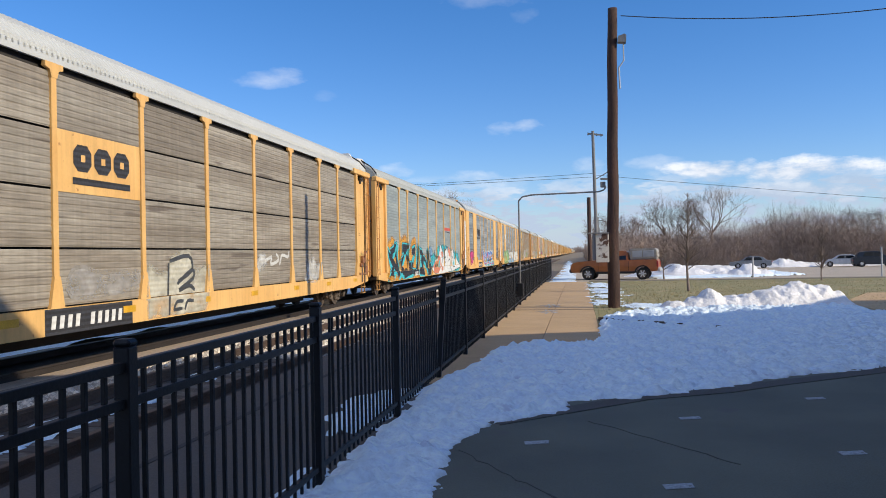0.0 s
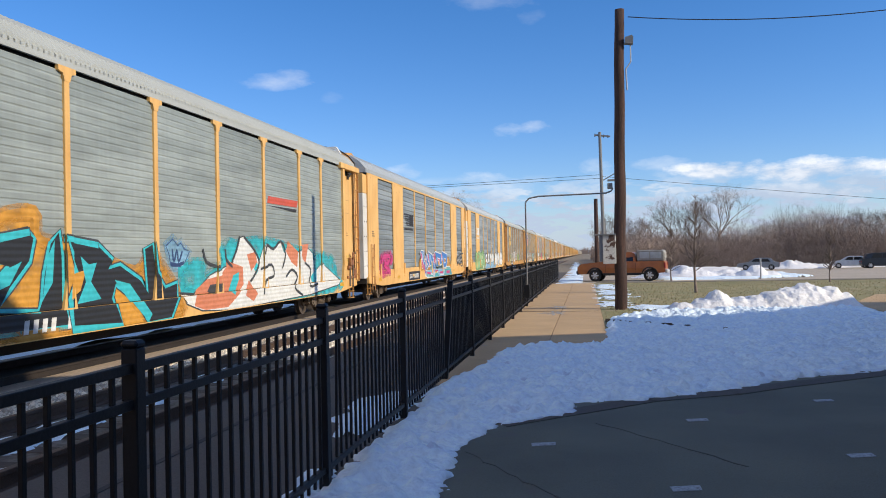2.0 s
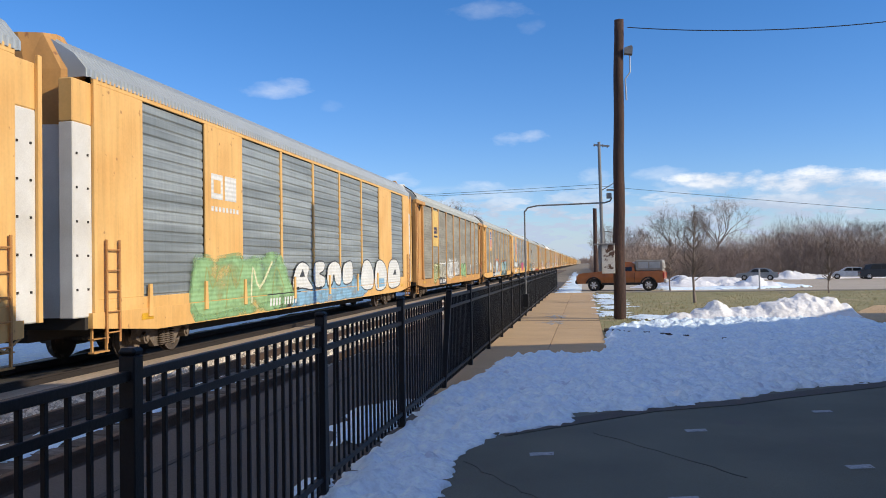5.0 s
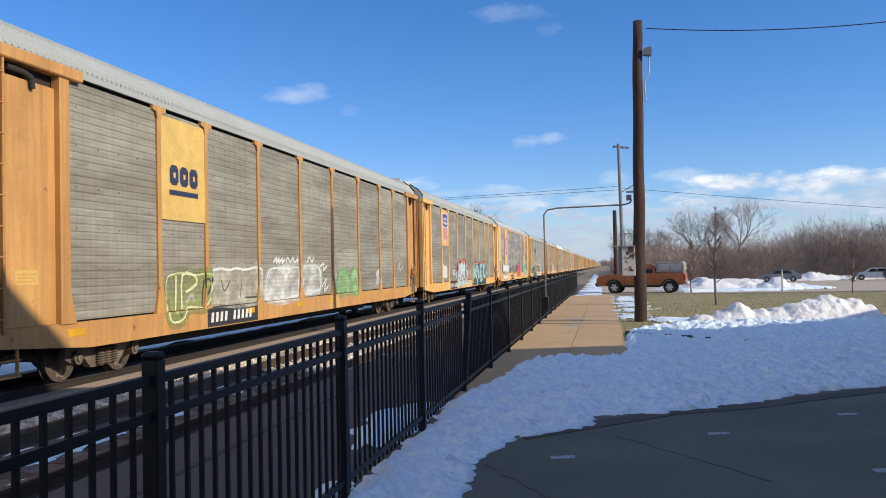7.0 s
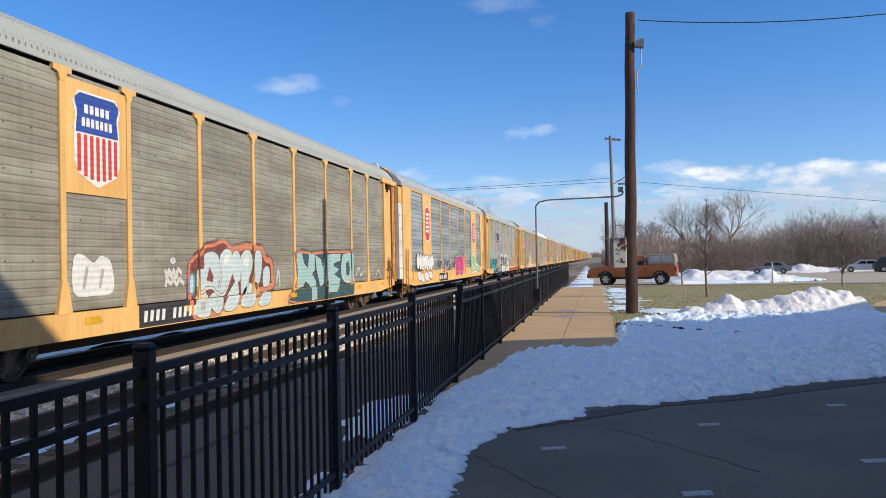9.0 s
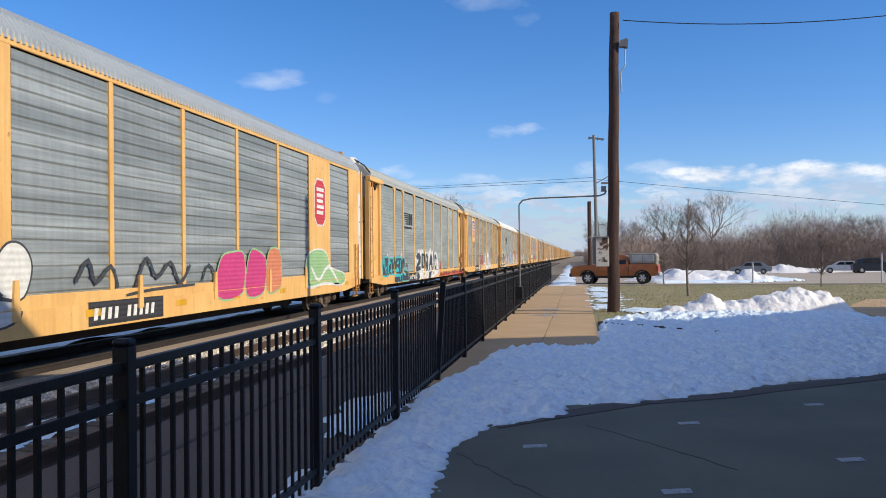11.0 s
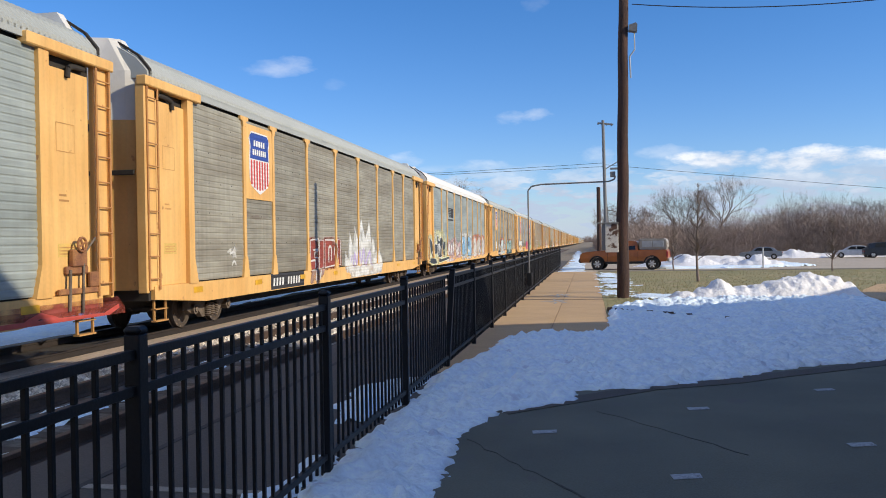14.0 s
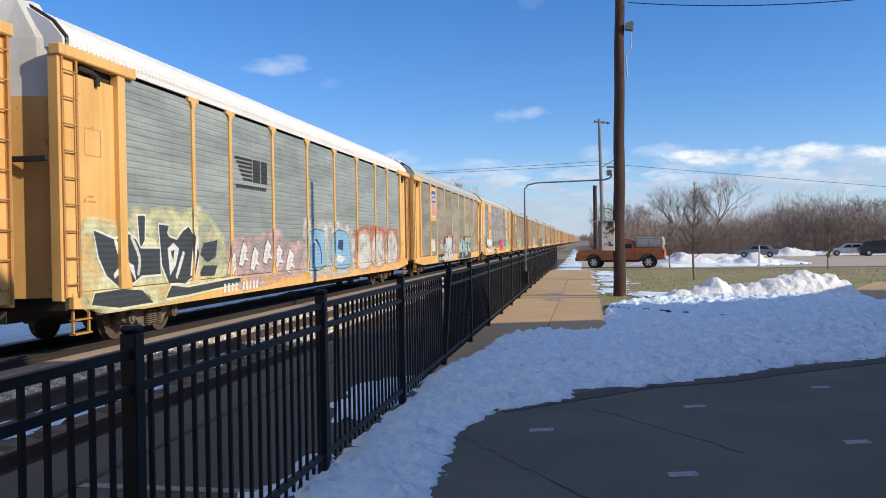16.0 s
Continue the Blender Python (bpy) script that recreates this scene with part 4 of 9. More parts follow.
def bogie_on(car, y):
    """Two-axle bogie at y: side frames with a spring nest, bolster, two wheelsets."""
    b = empty("bogie", pose(0, y, 0))
    b.parent = car

    def side_frame():
        bm = bmesh.new()
        prism(bm, [(-1.12, 0.40), (-1.12, 0.62), (-0.55, 0.70), (0.55, 0.70), (1.12, 0.62), (1.12, 0.40), (0.98, 0.34), (0.72, 0.50), (0.42, 0.20), (-0.42, 0.20), (-0.72, 0.50), (-0.98, 0.34)], 0, 1.0, 1.12)
        return mesh_of(bm, "side_frame", M["bogie"])

    def spring():
        bm = bmesh.new()
        coil = [(0.0, 0.22)] + [(0.085 if k % 2 else 0.055, 0.235 + 0.022 * k) for k in range(14)] + [(0.0, 0.56)]
        for yy in (-0.2, 0.0, 0.2):
            lathe(bm, coil, lambda r, h, c, w: (1.16 + r * c, yy + 1.15 * r * w, h), 10)
        return mesh_of(bm, "spring_nest", M["bogie"])

    def bolster():
        bm = bmesh.new()
        box(bm, -1.15, 1.15, -0.16, 0.16, 0.52, 0.70, 0.02)
        return mesh_of(bm, "bolster", M["bogie"])

    def axle_box():
        bm = bmesh.new()
        tube(bm, (1.0, 0, 0.42), (1.2, 0, 0.42), 0.12, n=14)
        tube(bm, (1.2, 0, 0.42), (1.23, 0, 0.42), 0.07, n=8)
        return mesh_of(bm, "axle_box", M["bogie"])
    part("bolster", shared("bolster", bolster), None, b)
    for turn in (0, 180):
        part("side_frame", shared("side_frame", side_frame), None, b, at=pose(0, 0, 0, 0, 0, turn))
        part("spring_nest", shared("springs", spring), None, b, at=pose(0, 0, 0, 0, 0, turn))
        for yy in (-0.86, 0.86):
            part("axle_box", shared("axle_box", axle_box), None, b, at=pose(0, yy, 0, 0, 0, turn))

    def wheelset():
        bm = bmesh.new()
        half = [(0.08, 0.0), (0.08, 0.66), (0.16, 0.68), (0.34, 0.70), (0.36, 0.69), (0.445, 0.69), (0.445, 0.715), (0.42, 0.72), (0.42, 0.83), (0.36, 0.835), (0.34, 0.80), (0.17, 0.81), (0.16, 0.87), (0.08, 0.875), (0.08, 0.95), (0.0, 0.95)]
        lathe(bm, [(r, -h) for r, h in reversed(half)][:-1] + half, lambda r, h, c, w: (h, r * c, r * w), 28)
        return mesh_of(bm, "wheelset", M["wheel"])
    for yy in (-0.86, 0.86):
        part("wheelset", shared("wheelset", wheelset), None, b, at=pose(0, yy, 0.42))
    return b


def end_door(car, y, facing, mats):
    """Folding end door: faceted, with its upper third in the first material, plus frame posts."""
    for i, (z0, z1, mat) in enumerate(((1.0, 4.45, mats[1]), (4.45, 6.1, mats[0]))):
        def make(z0=z0, z1=z1, mat=mat):
            bm = bmesh.new()
            prof = [(-1.30, 0.0), (-1.05, -0.16), (-0.45, -0.30), (0.45, -0.30), (1.05, -0.16), (1.30, 0.0), (1.30, 0.2), (-1.30, 0.2)]
            if z1 > 5:
                a = [bm.verts.new((x, yy, z0)) for x, yy in prof]
                m = [bm.verts.new((x, yy, 5.45)) for x, yy in prof]
                c = [bm.verts.new((x * 0.66, yy, 6.12)) for x, yy in prof]
                for lo, hi in ((a, m), (m, c)):
                    for k in range(len(prof)):
                        bm.faces.new((lo[k], lo[(k + 1) % 8], hi[(k + 1) % 8], hi[k]))
                bm.faces.new(c)
                bm.faces.new(a[::-1])
                bmesh.ops.recalc_face_normals(bm, faces=bm.faces[:])
            else:
                prism(bm, prof, 2, z0, z1)
            return mesh_of(bm, "end_door", mat)
        part("end_door", shared(("door", i, mat.name), make), None, car, at=pose(0, y, 0, 0, 0, 0 if facing < 0 else 180))


def common(car, kind, mats):
    """What both wagon types have: floor, sills, roof, bogies, couplers, doors."""
    # dark box added inside so the gaps between sheets read as shade
    def core():
        bm = bmesh.new()
        box(bm, -1.40, 1.40, 0.5, LEN - 0.5, 1.0, 5.25)
        return mesh_of(bm, "rack_frame", M["under"])
    part("rack_frame", shared("core", core), None, car)

    def frame_():
        bm = bmesh.new()
        box(bm, -1.45, 1.45, 0.25, LEN - 0.25, 0.78, 1.0)
        box(bm, -0.42, 0.42, 5.2, LEN - 5.2, 0.30, 0.78)
        box(bm, -0.35, 0.35, 0.2, LEN - 0.2, 0.55, 0.78)
        for y in (6.5, 10.2, 17.3, 21.0):
            box(bm, -1.3, 1.3, y - 0.1, y + 0.1, 0.62, 0.8)
        return mesh_of(bm, "underframe", M["under"])
    part("underframe", shared("underframe", frame_), None, car)

    def sill(mat):
        def make():
            bm = bmesh.new()
            prism(bm, [(0.35, 1.07), (0.35, 0.80), (2.6, 0.62), (LEN - 2.6, 0.62), (LEN - 0.35, 0.80), (LEN - 0.35, 1.07)], 0, SIDE - 0.09, SIDE + 0.02)
            return mesh_of(bm, "sill", mat)
        return make
    for s in (0, 180):
        part("sill", shared(("sill", mats["sill"].name), sill(mats["sill"])), None, car, at=pose(0, 0 if s == 0 else LEN, 0, 0, 0, s))
    part("roof", roof_mesh(mats["roof"], mats["roof"].name, mats.get("rise", -0.03), 0.045 if kind == "b" else 0.03), None, car)
    end_door(car, 0.35, -1, mats["door"])
    end_door(car, LEN - 0.35, 1, mats["door"])
    bogie_on(car, 3.6)
    bogie_on(car, LEN - 3.6)

    def coupler():
        bm = bmesh.new()
        box(bm, -0.09, 0.09, -0.62, 0.5, 0.70, 0.90, 0.02)
        box(bm, -0.17, 0.17, -0.66, -0.38, 0.66, 0.96, 0.04)
        tube(bm, (0.35, 0.2, 0.75), (0.3, -0.3, 0.45), 0.025)
        tube(bm, (0.3, -0.3, 0.45), (0.1, -0.6, 0.55), 0.025)
        return mesh_of(bm, "coupler", M["under"])
    for s in (0, 180):
        part("coupler", shared("coupler", coupler), None, car, at=pose(0, 0 if s == 0 else LEN, 0, 0, 0, s))

    def step_():
        bm = bmesh.new()
        for y in (0.5, 0.95):
            box(bm, 1.40, 1.44, y - 0.02, y + 0.02, 0.35, 0.85)
        box(bm, 1.36, 1.48, 0.48, 0.97, 0.33, 0.36)
        box(bm, 1.36, 1.48, 0.48, 0.97, 0.58, 0.60)
        return mesh_of(bm, "step", M["orange"])
    for y, turn in ((0, 0), (LEN - 1.45, 0), (LEN, 180), (1.45, 180)):
        part("step", shared("step", step_), None, car, at=pose(0, y, 0, 0, 0, turn))

    def reflect():
        bm = bmesh.new()
        box(bm, SIDE + 0.02, SIDE + 0.026, -0.22, 0.22, 0.84, 0.97)
        return mesh_of(bm, "reflector", M["reflector"])
    for y in (2.2, 5.6, 9.0, 12.3, 15.2, 18.5, 21.8, 25.2):
        part("reflector", shared("reflector", reflect), None, car, at=pose(0, y, 0))


def wagon_a(label, mats, rows=1):
    """Wagon with outside posts and ribbed sheets between them."""
    car = tagged(empty("autorack_wagon"), label, "railway wagon", "train wagons")
    common(car, "a", mats)
    cuts = [ENDS_A[0], *POSTS_A, ENDS_A[1]]
    for y0, y1 in zip(cuts, cuts[1:]):
        zs = [(1.10, Z_PANEL)] if rows == 1 else [(1.10, 2.06), (2.10, 3.07), (3.11, 4.08), (4.12, 5.06)]
        for z0, z1 in zs:
            w = round(y1 - y0, 3)

            def make(w=w, z0=z0, z1=z1):
                return mesh_of(ribbed(0.0, w - 0.02, z0, z1, 0.135 if rows == 1 else 0.12, 0.010, SIDE - 0.035), "panel", mats["panel"])
            me = shared(("panel", w, z0, z1, mats["panel"].name), make)
            part("panel", me, None, car, at=pose(0, y0 + 0.01, 0))
            part("panel", me, None, car, at=pose(0, LEN - y0 - 0.01, 0, 0, 0, 180))
    pm = shared(("post", mats["post"].name), lambda: post_mesh(mats["post"]))
    for y in POSTS_A:
        part("post", pm, None, car, at=pose(0, y, 0))
        part("post", pm, None, car, at=pose(0, LEN - y, 0, 0, 0, 180))

    def eave():
        bm = bmesh.new()
        for s in (-1, 1):
            box(bm, s * (SIDE - 0.02) - 0.03, s * (SIDE - 0.02) + 0.03, 0.3, LEN - 0.3, 5.20, 5.36)
        return mesh_of(bm, "eave", mats["roof"])
    part("eave", shared(("eave", mats["roof"].name), eave), None, car)

    # end bays: sheet, corner posts, header, ladder
    def bay():
        bm = bmesh.new()
        box(bm, SIDE - 0.16, SIDE - 0.05, 0.60, 1.80, 1.07, 4.90, 0.01)
        return mesh_of(bm, "end_bay", mats["end"])

    def corner():
        bm = bmesh.new()
        box(bm, SIDE - 0.16, SIDE + 0.04, 0.02, 0.12, 0.95, 5.2, 0.015)
        box(bm, SIDE - 0.10, SIDE + 0.0, 0.12, 0.50, 1.0, 5.12, 0.01)
        prism(bm, [(1.78, 1.06), (2.18, 1.06), (2.03, 1.6), (2.03, 5.12), (1.78, 5.12)], 0, SIDE - 0.10, SIDE + 0.05)
        return mesh_of(bm, "corner_post", mats["post"])

    def header():
        bm = bmesh.new()
        box(bm, SIDE - 0.12, SIDE + 0.10, 0.0, 2.35, 5.10, 5.30, 0.02)
        return mesh_of(bm, "header", mats["post"])
    for near in (True, False):
        for front in (True, False):
            key = "n" if near == front else "m"

            def mirrored(make, key=key, nm=""):
                def go():
                    me = make()
                    if key == "m":
                        me.transform(Matrix.Diagonal((1, -1, 1, 1)))
                        me.flip_normals()
                    return me
                return go
            at = pose(0, 0 if front else LEN, 0, 0, 0, 0 if near else 180)
            if near and not front:
                at = pose(0, LEN, 0)
            if not near and front:
                at = pose(0, 0, 0, 0, 0, 180)
            for nm, make in (("end_bay", bay), ("corner_post", corner), ("header", header)):
                part(nm, shared((nm, key, mats["post"].name, mats["end"].name), mirrored(make)), None, car, at=at)
            def hose():
                bm = bmesh.new()
                tube(bm, (SIDE - 0.06, 0.7, 5.02), (SIDE - 0.03, 1.05, 5.0), 0.05, n=10)
                tube(bm, (SIDE - 0.03, 1.05, 5.0), (SIDE - 0.01, 1.2, 4.94), 0.05, n=10)
                tube(bm, (SIDE - 0.01, 1.2, 4.94), (SIDE - 0.01, 1.22, 4.78), 0.05, n=10)
                return mesh_of(bm, "drain_pipe", M["under"])
            part("drain_pipe", shared(("hose", key), mirrored(hose)), None, car, at=at)
            lad = shared(("ladder", key, mats["post"].name), mirrored(lambda: mesh_of(ladder_bm(SIDE + 0.055, 0.10, 0.50, 1.0, 5.1, 9), "ladder", M["ladder"])))
            part("ladder", lad, None, car, at=at)
    return car


PANELS_B = [(2.1, 4.8), (6.9, 9.66), (9.66, 12.5), (12.5, 15.4), (15.4, 18.3), (18.3, 21.05), (23.3, 25.7)]


def wagon_b(label, mats):
    """Wagon with a flush yellow frame and ribbed sheets set into it."""
    car = tagged(empty("autorack_wagon"), label, "railway wagon", "train wagons")
    common(car, "b", mats)
    for y0, y1 in PANELS_B:
        w = round(y1 - y0, 3)

        def make(w=w):
            return mesh_of(ribbed(0.05, w - 0.05, 1.30, 5.20, 0.215, 0.024, SIDE - 0.06), "panel", mats["panel"])
        me = shared(("panel_b", w, mats["panel"].name), make)
        part("panel", me, None, car, at=pose(0, y0, 0))
        part("panel", me, None, car, at=pose(0, LEN - y0, 0, 0, 0, 180))

    def plate(y0, y1, z0, z1, nm, th=0.05):
        def make():
            bm = bmesh.new()
            box(bm, SIDE - th, SIDE, 0.0, y1 - y0, z0, z1, 0.008)
            return mesh_of(bm, nm, mats["post"])
        me = shared((nm, round(y1 - y0, 3), z0, z1, mats["post"].name), make)
        part(nm, me, None, car, at=pose(0, y0, 0))
        part(nm, me, None, car, at=pose(0, LEN - y0, 0, 0, 0, 180))
    for y0, y1 in ((0.55, 2.1), (4.8, 6.9), (21.05, 23.3), (25.7, 27.0)):
        plate(y0, y1, 1.30, 5.22, "side_plate")
    for y in (9.66, 12.5, 15.4, 18.3):
        plate(y - 0.07, y + 0.07, 1.3, 5.22, "post", 0.07)
    plate(0.55, 27.0, 5.22, 5.36, "top_rail", 0.045)
    plate(0.55, 27.0, 1.06, 1.30, "bottom_rail", 0.045)

    def bracket():
        bm = bmesh.new()
        prism(bm, [(-0.09, 0.9), (0.09, 0.9), (0.05, 1.55), (-0.05, 1.55)], 0, SIDE, SIDE + 0.05)
        return mesh_of(bm, "bracket", mats["post"])
    for y in (2.3, 4.75, 6.95, 10.6, 14, 17.5, 20.6):
        part("bracket", shared(("bracket", mats["post"].name), bracket), None, car, at=pose(0, y, 0))

    def corner():
        bm = bmesh.new()
        box(bm, SIDE - 0.34, SIDE - 0.06, -0.08, 0.50, 1.0, 4.45, 0.02)
        return mesh_of(bm, "door_leaf", M["door_white"])

    def leaf_top():
        bm = bmesh.new()
        box(bm, SIDE - 0.34, SIDE - 0.06, -0.08, 0.50, 4.45, 5.22, 0.02)
        return mesh_of(bm, "door_leaf_top", mats["post"])

    def upright():
        bm = bmesh.new()
        box(bm, SIDE - 0.06, SIDE + 0.01, 0.45, 0.55, 1.0, 5.35, 0.01)
        return mesh_of(bm, "corner_post", mats["post"])

    def bolts():
        bm = bmesh.new()
        for z in (1.5, 2.1, 2.7, 3.3, 3.9):
            for y in (0.02, 0.34):
                box(bm, SIDE - 0.061, SIDE - 0.045, y - 0.02, y + 0.02, z - 0.02, z + 0.02)
        return mesh_of(bm, "bolt_head", M["under"])
    for at in (Matrix(), pose(0, LEN, 0, 0, 0, 180), Matrix.Translation((0, LEN - 0.42, 0))):
        part("door_leaf", shared("corner_b", corner), None, car, "white end door leaf", at=at)
        part("door_leaf_top", shared(("leaf_top", mats["post"].name), leaf_top), None, car, at=at)
        part("corner_post", shared(("upright", mats["post"].name), upright), None, car, at=at)
        ob = part("bolt_head", shared("leaf_bolts", bolts), None, car, at=at)
        ob["kind"] = "stuff"
    for y in (0.75, 26.4):
        lad = shared(("ladder_b", 0), lambda: mesh_of(ladder_bm(SIDE + 0.05, 0.0, 0.42, 0.5, 2.4, 5), "ladder", M["ladder"]))
        part("ladder", lad, None, car, at=pose(0, y, 0))
    return car


M["ladder"] = material("ladder", (0.36, 0.16, 0.06), 0.7, second=(0.5, 0.26, 0.08), scale=3)


# ---------------- paint on the wagons ----------------
def smooth_path(pts, k=4):
    """Rounds a bent stroke."""
    out = []
    for i in range(len(pts) - 1):
        p0, p1, p2, p3 = pts[max(0, i - 1)], pts[i], pts[i + 1], pts[min(len(pts) - 1, i + 2)]
        for j in range(k):
            t = j / k
            out.append(tuple(0.5 * (2 * p1[c] + (p2[c] - p0[c]) * t + (2 * p0[c] - 5 * p1[c] + 4 * p2[c] - p3[c]) * t * t + (3 * p1[c] - p0[c] - 3 * p2[c] + p3[c]) * t ** 3) for c in (0, 1)))
    out.append(pts[-1])
    return out


def stroke_shapes(bm, pts, w, layer, taper=0.8, shift=0.0):
    """A thick bent stroke laid flat on the wagon side at depth layer; pts are (y, z)."""
    left, right = [], []
    last = len(pts) - 1
    for i, (y, z) in enumerate(pts):
        a, b = pts[max(0, i - 1)], pts[min(last, i + 1)]
        dy, dz = b[0] - a[0], b[1] - a[1]
        l = math.hypot(dy, dz) or 1
        ny, nz = -dz / l, dy / l
        ex = -1 if i == 0 else (1 if i == last else 0)
        y, z = y + ex * dy / l * w * 0.6 + ny * shift, z + ex * dz / l * w * 0.6 + nz * shift
        ww = w * (taper if i in (0, last) else 1.0)
        left.append((y + ny * ww, z + nz * ww))
        right.append((y - ny * ww, z - nz * ww))
    for i in range(last):
        quad = [left[i], left[i + 1], right[i + 1], right[i]]
        area = sum(quad[k][0] * quad[(k + 1) % 4][1] - quad[(k + 1) % 4][0] * quad[k][1] for k in range(4))
        if area < 0:
            quad.reverse()
        bm.faces.new([bm.verts.new((layer + 0.00004 * i, *p)) for p in quad])


def clipped(bm, co_no, shift):
    """A copy of a flat painting cut by planes (what lies beyond each is dropped) and moved out by shift."""
    b2 = bm.copy()
    for co, no in co_no:
        bmesh.ops.bisect_plane(b2, geom=b2.verts[:] + b2.edges[:] + b2.faces[:], plane_co=co, plane_no=no, clear_outer=True)
    me = bpy.data.meshes.new("cut")
    b2.to_mesh(me)
    b2.free()
    me.transform(Matrix.Translation((shift, 0, 0)))
    return me


def lay_paint(car, name, bm, mat, label, posts=(), face=0.0, half=0.095):
    """Lays paint on the sheets, over the posts that stand proud of them and over the sill below."""
    if len(bm.faces) == 0:
        bm.free()
        return
    out = bmesh.new()
    pieces = [clipped(bm, [((0, 0, 1.085), (0, 0, -1))], 0.0)]
    pieces.append(clipped(bm, [((0, 0, 1.07), (0, 0, 1)), ((0, 0, 0.64), (0, 0, -1))], SIDE + 0.021 - face))
    for y in posts:
        pieces.append(clipped(bm, [((0, 0, 1.09), (0, 0, -1)), ((0, y - half, 0), (0, -1, 0)), ((0, y + half, 0), (0, 1, 0))], SIDE + 0.031 - face))
    for me in pieces:
        out.from_mesh(me)
        bpy.data.meshes.remove(me)
    bm.free()
    mats = mat if isinstance(mat, list) else [mat]
    ob = part(name, out, mats[0], car, label)
    for m in mats[1:]:
        ob.data.materials.append(m)
    return ob


def closed_curve(pts, k=4):
    """Rounds a closed outline."""
    n, out = len(pts), []
    for i in range(n):
        p0, p1, p2, p3 = pts[i - 1], pts[i], pts[(i + 1) % n], pts[(i + 2) % n]
        for j in range(k):
            t = j / k
            out.append(tuple(0.5 * (2 * p1[c] + (p2[c] - p0[c]) * t + (2 * p0[c] - 5 * p1[c] + 4 * p2[c] - p3[c]) * t * t + (3 * p1[c] - p0[c] - 3 * p2[c] + p3[c]) * t ** 3) for c in (0, 1)))
    return out


def glyph(car, outline, fill, edges=(), details=(), level=1, rounded=False, thin=0.0, flush=False, label="spray painted letter"):
    """One sprayed letter or patch: edge lines from the inside out, a filled outline, then patches (colour, corners) and strokes (colour, half width, points)."""
    face = SIDE + 0.003 if flush else PANEL_FACE
    depth = face + 0.002 + 0.0022 * level
    mats, bm = [], bmesh.new()

    def slot(color, worn=0.0):
        m = paint(*C_[color], worn)
        if m not in mats:
            mats.append(m)
        return mats.index(m)

    def fill_in(pts, color, d, worn=0.0):
        f = bm.faces.new([bm.verts.new((d, *q)) for q in pts])
        f.normal_update()
        if f.normal.x < 0:
            f.normal_flip()
        f.material_index = slot(color, worn)
        bmesh.ops.triangulate(bm, faces=[f])

    def stroke(pts, color, w, d, worn=0.0):
        k = len(bm.faces)
        stroke_shapes(bm, pts, w, d)
        bm.faces.ensure_lookup_table()
        for f in bm.faces[k:]:
            f.material_index = slot(color, worn)
    if outline:
        ring = closed_curve(outline) if rounded else list(outline)
        if thin:  # overspray that thins out from the rim
            stroke(ring + ring[:2], fill, 0.15, depth - 0.0006, 0.75)
            stroke(ring + ring[:2], fill, 0.07, depth - 0.0003, 0.5)
        for i, (color, w) in enumerate(reversed(edges)):
            stroke(ring + ring[:2], color, w, depth + 0.0003 * i)
        fill_in(ring, fill, depth + 0.001, thin)
    for i, shape in enumerate(details):
        d = depth + 0.0013 + 0.0001 * i
        if len(shape) == 2:
            fill_in(shape[1], shape[0], d)
        else:
            stroke(smooth_path(shape[2], 3), shape[0], shape[1], d)
    ys = [v.co.y for v in bm.verts]
    posts = [] if flush else [q for q in POSTS_A if min(ys) - 0.1 < q < max(ys) + 0.1]
    lay_paint(car, "painted_letter", bm, mats, label, posts, face)


def flat_sign(car, name, polys, mat, label, face):
    """Flat printed shapes on the side: polygons of (y, z)."""
    bm = bmesh.new()
    for i, poly in enumerate(polys):
        bm.faces.new([bm.verts.new((face, y, z)) for y, z in poly])
    bmesh.ops.recalc_face_normals(bm, faces=bm.faces[:])
    for f in bm.faces:
        if f.normal.x < 0:
            f.normal_flip()
    return part(name, bm, mat, car, label)


def rect(y0, y1, z0, z1):
    return [(y0, z0), (y1, z0), (y1, z1), (y0, z1)]


def number_bars(car, y, z, face=SIDE + 0.024, backing=True, color="white"):
    if backing:
        flat_sign(car, "number_board", [rect(y - 0.15, y + 2.5, z - 0.10, z + 0.34)], M["ink"], "dark board behind the numbers", face)
    def slanted():
        bm = bmesh.new()
        bm.faces.new([bm.verts.new((0, u, v)) for u, v in ((0.0, 0.0), (0.12, 0.0), (0.155, 0.22), (0.035, 0.22))])
        return mesh_of(bm, "number_bar", paint("white", (0.72, 0.72, 0.70)))
    for i in range(10):
        if i != 4:
            part("number_bar", shared("number_bar", slanted), None, car, at=pose(face + 0.004, y + 0.22 * i, z))


def small_print(car, y, z, lines, w=0.5, face=SIDE - 0.045, mat=None):
    flat_sign(car, "small_print", [rect(y, y + w * (0.6 + 0.4 * ((i * 37) % 5) / 4), z - 0.09 * i, z - 0.09 * i + 0.035) for i in range(lines)], mat or M["ink"], "rows of small dark print", face)


